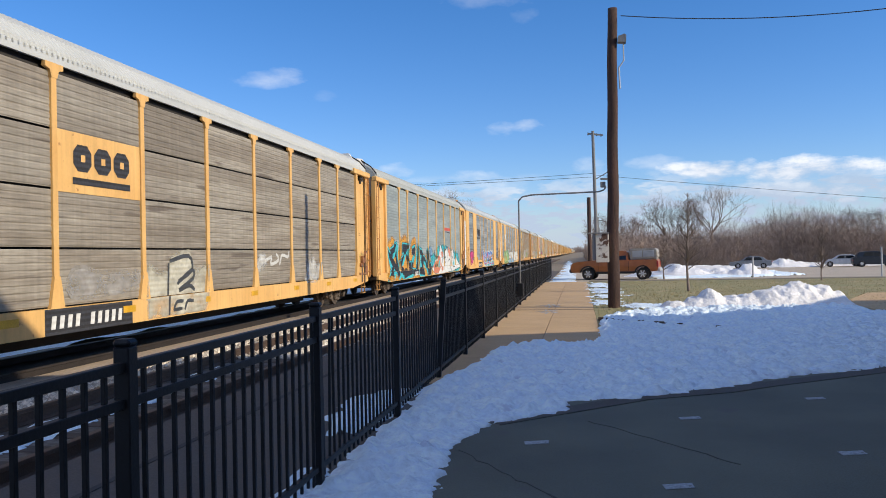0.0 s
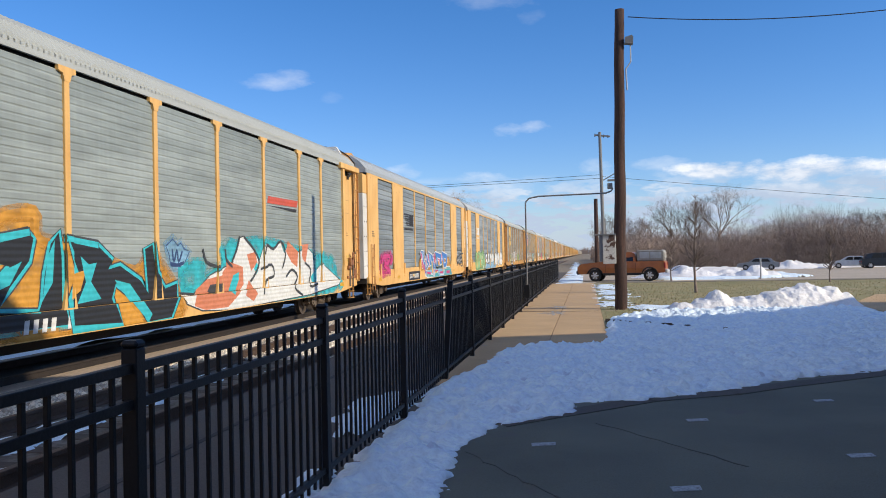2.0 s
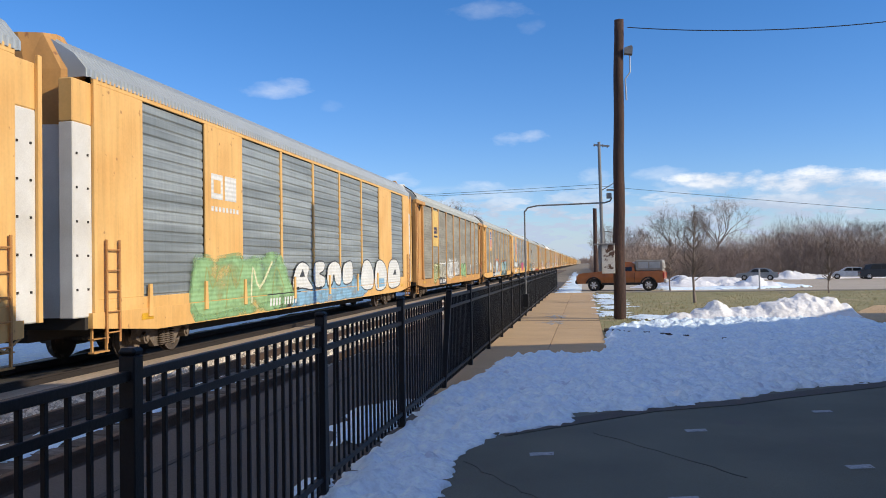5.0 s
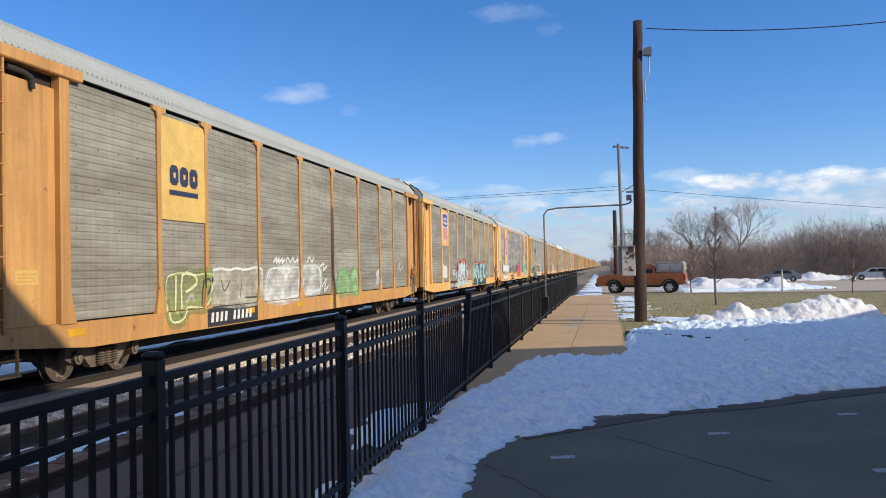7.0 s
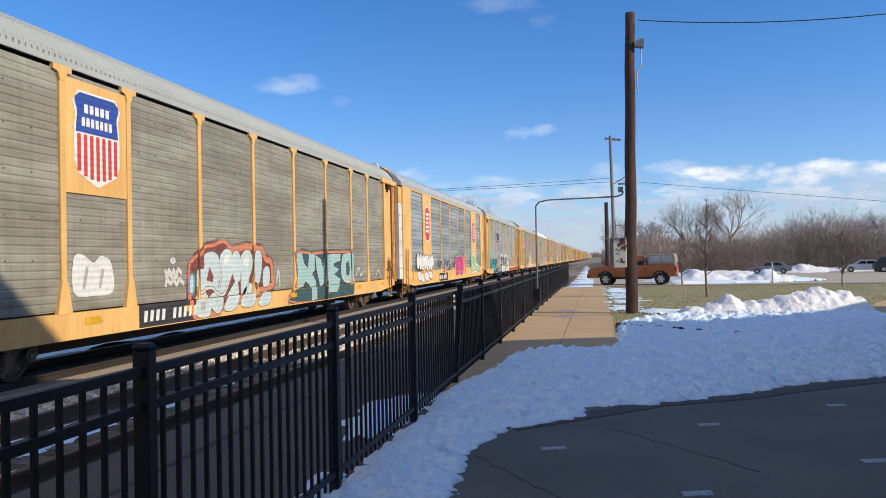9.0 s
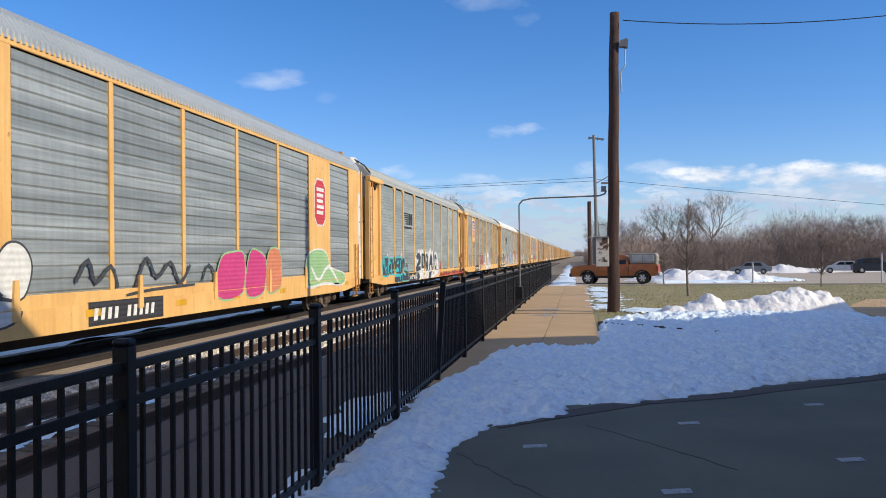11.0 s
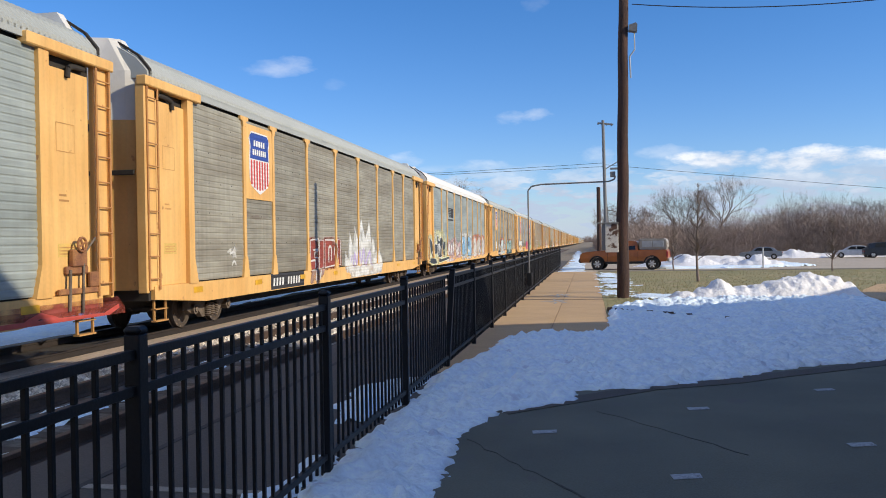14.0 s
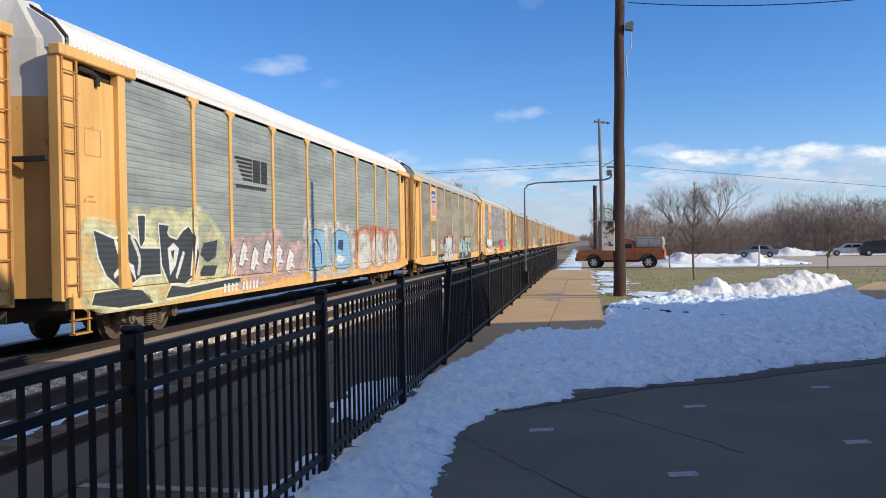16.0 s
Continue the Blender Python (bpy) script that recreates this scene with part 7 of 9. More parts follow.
glyph(w5, [(10.05, 0.88), (10.04, 1.07), (10.36, 1.19), (10.58, 1.11), (10.57, 0.86), (10.34, 0.73)], "ice", (('chalk', 0.032), ('dark', 0.048)), [], level=2, rounded=True, label="pale bubble foot")
glyph(w5, [(10.69, 0.83), (11.09, 1.17), (11.43, 1.39), (11.53, 1.13), (11.30, 0.81), (10.90, 0.75)], "ice", (('chalk', 0.032), ('dark', 0.048)), [], level=2, rounded=True, label="pale bubble foot")
glyph(w5, [(11.62, 0.83), (11.89, 1.20), (12.26, 1.32), (12.48, 1.08), (12.34, 0.80)], "ice", (('chalk', 0.032), ('dark', 0.048)), [], level=2, rounded=True, label="pale bubble foot")
glyph(w5, [(12.65, 0.83), (13.11, 1.08), (13.48, 1.01), (13.36, 0.81), (12.91, 0.76)], "ice", (('chalk', 0.032), ('dark', 0.048)), [], level=2, rounded=True, label="pale bubble foot")
glyph(w5, [(9.12, 1.27), (9.16, 1.56), (9.27, 1.58), (9.26, 1.26)], "ice", (('teal', 0.064),), [], level=1, rounded=True, label="pale strip edged in teal")
glyph(w5, [(14.78, 0.78), (15.32, 1.05), (15.58, 1.36), (15.39, 2.07), (16.07, 2.13), (16.83, 2.06), (18.08, 2.13), (21.03, 2.16), (21.28, 1.55), (21.06, 0.66), (17.58, 0.64), (15.38, 0.69)], "deep", (('salmon', 0.08),), [], level=0, thin=0.05, label="dark teal paint cloud")
glyph(w5, [(15.67, 1.12), (15.63, 1.79), (15.60, 2.08), (15.96, 2.10), (16.13, 1.79), (16.50, 1.63), (16.64, 2.10), (17.07, 2.07), (17.05, 1.62), (16.80, 1.47), (17.15, 1.23), (17.13, 0.72), (16.73, 0.69), (16.71, 1.14), (16.26, 1.32), (16.03, 1.15)], "aqua", (('chalk', 0.032), ('dark', 0.048)), [], level=2, label="pale aqua letter")
glyph(w5, [(17.19, 2.04), (17.64, 1.92), (17.84, 1.64), (18.12, 2.08), (18.47, 1.99), (18.21, 1.28), (17.60, 1.09), (17.29, 1.62)], "aqua", (('chalk', 0.032), ('dark', 0.048)), [], level=3, label="pale aqua letter")
glyph(w5, [(18.43, 2.06), (19.71, 2.10), (19.70, 1.92), (18.97, 1.84), (18.96, 1.67), (19.54, 1.58), (18.95, 1.42), (19.67, 1.23), (19.16, 0.87), (18.38, 0.88), (18.22, 1.44)], "aqua", (('chalk', 0.032), ('dark', 0.048)), [], level=2, label="pale aqua letter")
glyph(w5, [(19.96, 2.01), (20.48, 2.10), (21.08, 2.07), (21.22, 1.55), (21.04, 1.19), (20.33, 1.14), (19.83, 1.40)], "aqua", (('chalk', 0.032), ('dark', 0.048)), [("deep", [(20.34, 1.39), (20.31, 1.78), (20.63, 1.89), (20.78, 1.60), (20.66, 1.34)])], level=3, rounded=True, label="pale aqua letter")
glyph(w5, [], "", (), [("chalk", 0.048, [(8.10, 1.73), (8.16, 1.58), (8.25, 1.75), (8.34, 1.58), (8.43, 1.75), (8.52, 1.57), (8.62, 1.76), (8.75, 1.66)]), ("chalk", 0.048, [(8.10, 1.42), (8.16, 1.55), (8.31, 1.46), (8.43, 1.55), (8.55, 1.42), (8.65, 1.55), (8.84, 1.44)]), ("chalk", 0.032, [(8.32, 1.94), (8.41, 1.98), (8.50, 1.93), (8.41, 1.89), (8.32, 1.94)]), ("chalk", 0.04, [(13.98, 1.30), (14.12, 1.67), (14.22, 1.23)]), ("chalk", 0.04, [(21.55, 1.36), (21.92, 1.63), (22.14, 1.31), (22.51, 1.49)]), ("chalk", 0.032, [(24.20, 1.19), (24.64, 1.49), (25.05, 1.19)])], level=2, label="faded chalk scrawl")
glyph(w5, [(5.14, 1.39), (5.13, 1.97), (5.36, 2.06), (5.69, 1.91), (5.90, 2.03), (6.21, 1.91), (6.27, 1.39), (5.71, 1.33)], "white", (), [("grey", 0.048, [(5.41, 1.49), (5.50, 1.82)]), ("grey", 0.048, [(5.87, 1.48), (5.96, 1.78)])], level=1, rounded=True, label="white painted blob")
# w6
glyph(w6, [(3.15, 1.53), (3.13, 1.91), (3.32, 2.18), (3.58, 2.15), (3.72, 1.88), (3.60, 1.46), (3.33, 1.43)], "white", (('dark', 0.04),), [], level=2, rounded=True, flush=True, label="white bubble letter")
glyph(w6, [(3.75, 1.48), (3.72, 1.86), (3.93, 2.14), (4.20, 2.11), (4.35, 1.83), (4.22, 1.41), (3.94, 1.39)], "white", (('dark', 0.04),), [], level=2, rounded=True, flush=True, label="white bubble letter")
glyph(w6, [(4.34, 1.44), (4.31, 1.80), (4.53, 2.08), (4.82, 2.05), (4.98, 1.76), (4.84, 1.36), (4.54, 1.34)], "white", (('dark', 0.04),), [], level=2, rounded=True, flush=True, label="white bubble letter")
glyph(w6, [(4.84, 1.49), (4.81, 1.80), (5.03, 2.08), (5.34, 2.05), (5.50, 1.76), (5.36, 1.42), (5.05, 1.39)], "white", (('dark', 0.04),), [], level=2, rounded=True, flush=True, label="white bubble letter")
glyph(w6, [(5.27, 1.45), (5.24, 1.81), (5.47, 2.10), (5.79, 2.07), (5.96, 1.77), (5.81, 1.37), (5.49, 1.35)], "white", (('dark', 0.04),), [], level=2, rounded=True, flush=True, label="white bubble letter")
glyph(w6, [(5.95, 1.47), (5.91, 1.74), (6.16, 2.04), (6.49, 2.01), (6.68, 1.69), (6.52, 1.39), (6.18, 1.36)], "white", (('dark', 0.04),), [], level=2, rounded=True, flush=True, label="white bubble letter")
glyph(w6, [(6.57, 1.39), (6.53, 1.80), (6.79, 2.11), (7.14, 2.08), (7.34, 1.76), (7.16, 1.30), (6.81, 1.28)], "white", (('dark', 0.04),), [], level=2, rounded=True, flush=True, label="white bubble letter")
glyph(w6, [(3.35, 0.95), (3.40, 1.22), (3.70, 1.27), (4.09, 1.21), (4.16, 0.95), (3.80, 0.81)], "white", (('dark', 0.04),), [], level=1, rounded=True, flush=True, label="white bubble foot")
glyph(w6, [(4.08, 0.86), (4.13, 1.12), (4.45, 1.17), (4.87, 1.11), (4.95, 0.85), (4.56, 0.71)], "white", (('dark', 0.04),), [], level=1, rounded=True, flush=True, label="white bubble foot")
glyph(w6, [(4.99, 0.91), (5.04, 1.16), (5.39, 1.22), (5.84, 1.15), (5.93, 0.90), (5.51, 0.75)], "white", (('dark', 0.04),), [], level=1, rounded=True, flush=True, label="white bubble foot")
glyph(w6, [(6.02, 1.00), (6.08, 1.20), (6.46, 1.25), (6.95, 1.19), (7.05, 0.99), (6.59, 0.84)], "white", (('dark', 0.04),), [], level=1, rounded=True, flush=True, label="white bubble foot")
glyph(w6, [], "", (), [("dark", 0.048, [(8.52, 1.49), (8.88, 1.86), (9.10, 1.44), (9.59, 1.74), (9.82, 1.35)]), ("dark", 0.048, [(10.46, 1.35), (10.88, 1.89), (11.27, 1.48), (11.85, 1.80), (12.26, 1.34), (12.73, 1.71)]), ("dark", 0.032, [(10.13, 1.17), (11.12, 1.24), (12.94, 1.28)]), ("dark", 0.032, [(13.33, 1.36), (13.67, 1.73), (14.14, 1.39)]), ("dark", 0.032, [(2.86, 1.30), (3.01, 1.56), (3.22, 1.29)])], level=2, flush=True, label="dark scrawl")
glyph(w6, [(14.12, 0.94), (14.33, 1.83), (15.03, 2.01), (15.74, 1.94), (15.59, 0.99)], "magenta", (('green', 0.048),), [], level=1, rounded=True, flush=True, label="magenta letter edged in green")
glyph(w6, [(15.86, 0.93), (16.11, 1.97), (16.68, 2.06), (17.25, 1.77), (17.00, 0.95)], "magenta", (('green', 0.048),), [], level=1, rounded=True, flush=True, label="magenta letter edged in green")
glyph(w6, [(17.30, 0.96), (17.46, 2.02), (18.29, 2.07), (18.45, 1.31), (18.22, 0.99)], "salmon", (('green', 0.048),), [], level=1, rounded=True, flush=True, label="red letter edged in green")
glyph(w6, [(20.81, 0.94), (20.75, 1.86), (21.75, 2.13), (22.78, 2.02), (23.28, 1.51), (24.95, 1.25), (24.63, 0.90), (22.44, 0.98)], "green", (('white', 0.048),), [("white", 0.064, [(21.21, 1.53), (21.93, 1.11), (23.01, 1.57), (24.07, 1.03)])], level=1, rounded=True, flush=True, label="green and white painted piece")
# w7
glyph(w7, [(2.28, 1.07), (2.31, 1.66), (2.40, 1.75), (2.58, 1.56), (2.87, 1.36), (2.83, 1.74), (2.89, 1.82), (3.50, 1.83), (3.54, 1.65), (3.44, 1.44), (3.57, 1.06), (2.94, 1.02)], "ink2", (('cyan', 0.08),), [("cyan", 0.056, [(2.45, 1.66), (2.48, 1.10)]), ("cyan", 0.056, [(2.92, 1.76), (2.96, 1.36)]), ("cyan", 0.056, [(3.00, 1.34), (3.14, 1.08)]), ("cyan", 0.048, [(3.22, 1.40), (3.34, 1.10)])], level=2, label="dark letter edged in turquoise")
glyph(w7, [(3.70, 1.13), (3.66, 1.53), (3.83, 1.61), (4.00, 1.77), (4.45, 1.78), (4.49, 1.62), (4.64, 1.67), (4.93, 1.87), (5.07, 1.79), (5.06, 1.38), (4.73, 1.08), (4.35, 1.12), (3.99, 1.08)], "ink2", (('cyan', 0.08),), [("cyan", 0.056, [(3.74, 1.55), (4.16, 1.60), (4.21, 1.14)]), ("cyan", 0.056, [(3.98, 1.22), (4.37, 1.24)]), ("cyan", 0.056, [(4.52, 1.59), (4.95, 1.82)])], level=2, label="dark letter edged in turquoise")
glyph(w7, [(5.07, 1.71), (5.15, 1.80), (5.65, 1.82), (6.20, 1.82), (6.44, 1.74), (6.55, 1.57), (6.43, 1.11), (5.97, 1.03), (4.92, 1.11), (5.06, 1.27)], "ink2", (('cyan', 0.08),), [("cyan", 0.056, [(5.43, 1.57), (5.73, 1.59), (5.60, 1.71)]), ("cyan", 0.056, [(6.18, 1.70), (6.08, 1.17)]), ("cyan", 0.056, [(4.63, 1.25), (5.82, 1.22), (5.35, 1.35)]), ("cyan", 0.048, [(5.15, 1.60), (5.14, 1.18)])], level=2, label="dark letter edged in turquoise")
glyph(w7, [(6.56, 1.74), (7.05, 1.77), (7.17, 1.56), (6.99, 1.32), (7.35, 1.18), (7.83, 1.14), (7.88, 0.97), (7.96, 0.68), (6.47, 0.70), (6.43, 0.98)], "ink2", (('cyan', 0.08),), [("cyan", [(6.60, 1.15), (7.19, 1.06), (7.24, 0.91), (6.79, 0.98)]), ("cyan", 0.056, [(6.65, 1.27), (7.04, 1.32)])], level=2, label="dark letter edged in turquoise")
glyph(w7, [(4.68, 0.69), (4.74, 1.01), (6.79, 0.96), (6.78, 0.66), (5.63, 0.64), (5.05, 0.62)], "ink2", (), [("cyan", 0.056, [(4.74, 0.96), (5.90, 0.96), (5.90, 0.75)]), ("cyan", [(5.38, 0.63), (5.55, 0.73), (5.68, 0.63)])], level=1, label="dark paint on the sill")
glyph(w7, [(2.24, 2.09), (2.40, 1.95), (2.51, 1.75), (2.40, 1.82)], "ink2", (), [("dark", 0.032, [(2.45, 1.75), (2.83, 1.41)])], level=1, label="dark painted spike")
glyph(w7, [(6.05, 1.88), (6.32, 1.99), (6.47, 2.17), (6.56, 1.96), (6.61, 1.86), (5.87, 1.82)], "chalk", (), [("chalk", 0.048, [(3.38, 1.95), (3.51, 1.99)]), ("chalk", 0.04, [(5.15, 2.13), (5.23, 1.99)]), ("dark", 0.024, [(7.68, 1.93), (7.78, 1.57), (7.56, 1.45), (7.89, 1.39), (8.00, 1.67)]), ("dark", 0.019, [(7.35, 1.31), (7.56, 1.55), (7.94, 1.29), (7.72, 1.17)])], level=1, thin=0.4, label="pale sprayed haze")
glyph(w7, [(9.80, 0.58), (9.71, 1.51), (10.06, 1.99), (10.63, 2.20), (11.27, 2.27), (12.27, 2.16), (13.61, 2.14), (14.59, 2.25), (15.32, 2.12), (16.50, 2.07), (17.15, 1.63), (17.32, 0.97), (16.06, 0.79), (14.65, 0.50), (13.81, 0.61), (13.20, 0.48), (12.24, 0.69), (11.05, 0.58), (10.50, 0.70)], "white", (), [], level=0, thin=0.06, label="white paint cloud")
glyph(w7, [(10.10, 1.91), (10.49, 2.07), (11.15, 2.07), (11.46, 1.86), (11.33, 1.51), (10.69, 1.34), (11.37, 1.35), (11.36, 1.14), (10.05, 1.07), (10.05, 1.33), (10.69, 1.64), (10.70, 1.79), (10.34, 1.70)], "ink2", (), [], level=2, label="dark letter on white")
glyph(w7, [(11.60, 1.22), (11.62, 2.00), (11.94, 2.08), (12.48, 2.02), (12.55, 1.23)], "ink2", (), [("white", [(12.01, 1.37), (12.02, 1.91), (12.19, 1.90), (12.17, 1.37)])], level=2, label="dark letter on white")
glyph(w7, [(12.81, 1.12), (12.88, 2.00), (13.38, 2.09), (13.70, 1.80), (13.50, 1.53), (13.68, 1.13), (13.31, 1.10), (13.13, 1.41), (13.12, 1.08)], "ink2", (), [("white", [(13.09, 1.61), (13.14, 1.90), (13.37, 1.80), (13.32, 1.64)])], level=2, label="dark letter on white")
glyph(w7, [(13.92, 1.08), (14.18, 1.83), (14.59, 2.10), (14.99, 1.80), (15.13, 1.08), (14.77, 1.11), (14.62, 1.41), (14.32, 1.38), (14.26, 1.07)], "ink2", (), [], level=2, label="dark letter on white")
glyph(w7, [(15.46, 1.10), (15.59, 1.90), (16.10, 2.07), (16.55, 1.79), (16.26, 1.60), (16.03, 1.79), (15.91, 1.27), (16.42, 1.37), (16.30, 1.10)], "ink2", (), [], level=2, label="dark letter on white")
glyph(w7, [(10.11, 0.66), (10.18, 0.95), (10.76, 0.98), (10.90, 0.71)], "ink2", (), [("ink2", [(13.58, 0.62), (13.73, 0.99), (14.56, 1.01), (14.15, 0.63)])], level=2, label="dark paint on the sill")
glyph(w7, [], "", (), [("red", 0.048, [(17.12, 0.51), (17.50, 0.81), (17.88, 0.47), (18.28, 0.82), (18.82, 0.47), (19.39, 0.77), (19.82, 0.46), (20.43, 0.78), (20.89, 0.48), (21.71, 0.78)]), ("red", 0.048, [(21.71, 0.48), (22.40, 0.80), (23.09, 0.45), (23.85, 0.77), (24.61, 0.48), (25.43, 0.79), (26.48, 0.50), (27.62, 0.78)]), ("red", 0.048, [(17.76, 0.86), (17.84, 1.25), (18.04, 1.54), (17.96, 1.05)]), ("red", 0.04, [(18.69, 0.64), (20.90, 0.67), (23.47, 0.69), (27.16, 0.66)])], level=1, label="red scrawl on the sill")
glyph(w7, [(17.12, 0.46), (17.50, 0.77), (27.62, 0.81), (27.85, 0.61)], "rust", (), [], level=0, thin=0.75, label="faded red paint on the sill")
# w8
glyph(w8, [(9.84, 1.08), (9.88, 2.01), (10.65, 2.05), (10.58, 1.70), (10.21, 1.65), (10.23, 1.45), (10.60, 1.43), (10.53, 1.11)], "rust", (('chalk', 0.056),), [("chalk", 0.032, [(9.87, 1.36), (10.31, 1.37), (10.30, 1.14)]), ("chalk", 0.032, [(10.11, 1.71), (10.55, 1.73)])], level=1, thin=0.12, label="faded red letter edged in white")
glyph(w8, [(10.73, 1.10), (10.77, 2.02), (11.16, 2.02), (11.12, 1.13)], "rust", (('chalk', 0.056),), [], level=1, thin=0.12, label="faded red letter edged in white")
glyph(w8, [(11.30, 1.13), (11.34, 2.02), (12.31, 2.01), (12.54, 1.73), (12.38, 1.19)], "rust", (('chalk', 0.056),), [("chalk", 0.048, [(11.69, 1.30), (11.71, 1.77), (11.97, 1.77), (11.95, 1.34)]), ("chalk", 0.032, [(12.29, 1.52), (12.37, 1.81)])], level=1, thin=0.12, label="faded red letter edged in white")
glyph(w8, [(12.69, 1.15), (12.73, 2.04), (13.02, 2.04), (12.98, 1.18)], "rust", (('chalk', 0.056),), [], level=1, thin=0.12, label="faded red letter edged in white")
glyph(w8, [(9.79, 0.73), (9.91, 1.04), (11.11, 1.07), (10.62, 0.74)], "mauve", (), [("chalk", 0.048, [(10.23, 0.75), (10.29, 0.98)]), ("chalk", 0.048, [(10.63, 0.78), (10.75, 1.01)])], level=1, thin=0.3, label="mauve paint on the sill")
glyph(w8, [(13.57, 1.05), (13.67, 1.53), (13.98, 1.37), (14.26, 2.26), (14.57, 1.77), (14.90, 2.48), (15.27, 1.96), (15.81, 2.76), (16.29, 2.03), (16.92, 2.75), (17.18, 1.85), (17.51, 2.21), (17.74, 1.49), (18.47, 1.66), (18.84, 1.13), (18.59, 0.76), (15.93, 0.68), (14.26, 0.69)], "white", (), [("lilac", 0.08, [(14.61, 1.07), (14.81, 1.54), (15.05, 1.13), (15.34, 1.62), (15.58, 1.06), (16.08, 1.69), (16.24, 1.07), (16.96, 1.59), (17.13, 1.07)]), ("lilac", 0.048, [(14.29, 1.24), (14.47, 1.47)])], level=1, thin=0.18, label="white flame shaped paint")
glyph(w8, [(4.12, 1.70), (4.23, 1.78), (4.25, 1.69)], "chalk", (), [("chalk", 0.032, [(3.83, 1.73), (4.02, 1.79), (3.95, 1.68), (4.17, 1.75)]), ("chalk", 0.032, [(4.06, 1.40), (4.19, 1.50), (4.29, 1.41)])], level=1, thin=0.3, label="faded chalk scrawl")
# w9
glyph(w9, [(0.73, 0.88), (0.65, 1.54), (0.74, 2.14), (1.04, 2.26), (1.87, 2.20), (2.40, 2.51), (2.86, 2.46), (3.48, 2.55), (4.46, 2.53), (5.14, 2.63), (5.62, 2.38), (5.97, 2.19), (6.38, 1.78), (6.23, 1.10), (4.40, 0.83), (3.65, 0.76), (2.54, 0.70), (1.56, 0.69)], "lemon", (), [], level=0, rounded=True, thin=0.4, label="pale lemon paint cloud")
glyph(w9, [(1.02, 2.16), (1.70, 1.99), (2.14, 2.11), (2.42, 2.00), (2.58, 1.82), (3.32, 1.81), (3.34, 1.28), (2.60, 1.28), (2.31, 1.16), (1.80, 1.10), (1.40, 1.33), (1.16, 1.68)], "ink2", (('white', 0.048),), [("white", [(2.08, 1.59), (2.32, 1.49), (2.41, 1.16), (2.21, 1.39)]), ("white", 0.056, [(1.71, 1.97), (1.89, 1.53), (1.67, 1.32)]), ("chalk", 0.048, [(2.26, 2.04), (2.53, 1.65), (2.48, 1.32)]), ("lemon", [(2.62, 1.87), (2.80, 2.05), (3.15, 2.00), (3.23, 1.85)])], level=2, label="dark letters edged in white")
glyph(w9, [(2.50, 2.47), (2.77, 2.48), (2.73, 1.86), (2.56, 1.84)], "ink2", (('white', 0.048),), [], level=1, label="dark painted bar")
glyph(w9, [(3.29, 2.31), (3.71, 2.29), (3.63, 2.14), (3.72, 2.05), (4.04, 1.99), (4.32, 2.18), (4.59, 2.29), (4.84, 2.05), (4.96, 1.67), (4.73, 1.16), (4.28, 1.03), (3.66, 1.09), (3.40, 1.46)], "ink2", (('white', 0.048),), [("white", [(3.64, 1.81), (3.89, 1.93), (4.13, 1.80), (3.97, 1.44), (3.72, 1.23)]), ("ink2", [(3.76, 1.74), (3.93, 1.78), (3.87, 1.54)]), ("white", 0.056, [(4.33, 1.70), (4.01, 1.20)]), ("white", 0.056, [(4.87, 2.00), (4.67, 1.22)])], level=2, label="dark letters edged in white")
glyph(w9, [(5.31, 1.92), (6.02, 1.99), (5.91, 1.58), (5.46, 1.46), (5.13, 1.66)], "ink2", (), [("ink2", [(5.00, 1.15), (5.26, 1.40), (5.99, 1.38), (5.83, 1.14)])], level=1, label="dark letter")
glyph(w9, [(0.86, 0.83), (0.97, 1.03), (1.85, 1.06), (2.55, 0.99), (2.96, 0.72), (1.74, 0.71)], "ink2", (('lemon', 0.048),), [], level=1, label="dark paint on the sill")
glyph(w9, [(3.46, 0.77), (3.71, 1.02), (4.40, 0.94), (7.24, 1.04), (7.10, 0.89), (4.39, 0.78)], "ink2", (('lemon', 0.048),), [], level=1, label="dark paint on the sill")
glyph(w9, [(6.48, 1.09), (6.64, 1.78), (7.29, 2.05), (7.81, 1.92), (8.97, 2.07), (9.81, 2.22), (11.16, 1.73), (12.46, 2.06), (12.13, 1.05), (7.41, 0.81)], "rose", (), [], level=0, thin=0.6, label="pale rose paint cloud")
glyph(w9, [(6.55, 1.15), (6.69, 1.51), (6.83, 1.71), (7.06, 1.53), (6.95, 1.36), (7.15, 1.18), (6.88, 1.25), (6.74, 1.09)], "white", (('dark', 0.029),), [("rose", 0.032, [(6.74, 1.23), (6.89, 1.51)])], level=2, label="white spiky letter")
glyph(w9, [(7.22, 1.37), (7.38, 1.74), (7.53, 1.95), (7.77, 1.77), (7.65, 1.59), (7.86, 1.41), (7.58, 1.48), (7.43, 1.30)], "white", (('dark', 0.029),), [("rose", 0.032, [(7.43, 1.45), (7.59, 1.74)])], level=3, label="white spiky letter")
glyph(w9, [(7.93, 1.23), (8.09, 1.61), (8.25, 1.82), (8.51, 1.64), (8.39, 1.46), (8.61, 1.27), (8.31, 1.34), (8.15, 1.16)], "white", (('dark', 0.029),), [("rose", 0.032, [(8.15, 1.31), (8.32, 1.61)])], level=2, label="white spiky letter")
glyph(w9, [(8.78, 1.39), (8.96, 1.79), (9.13, 2.00), (9.41, 1.81), (9.27, 1.63), (9.52, 1.43), (9.19, 1.50), (9.01, 1.32)], "white", (('dark', 0.029),), [("rose", 0.032, [(9.02, 1.47), (9.20, 1.78)])], level=3, label="white spiky letter")
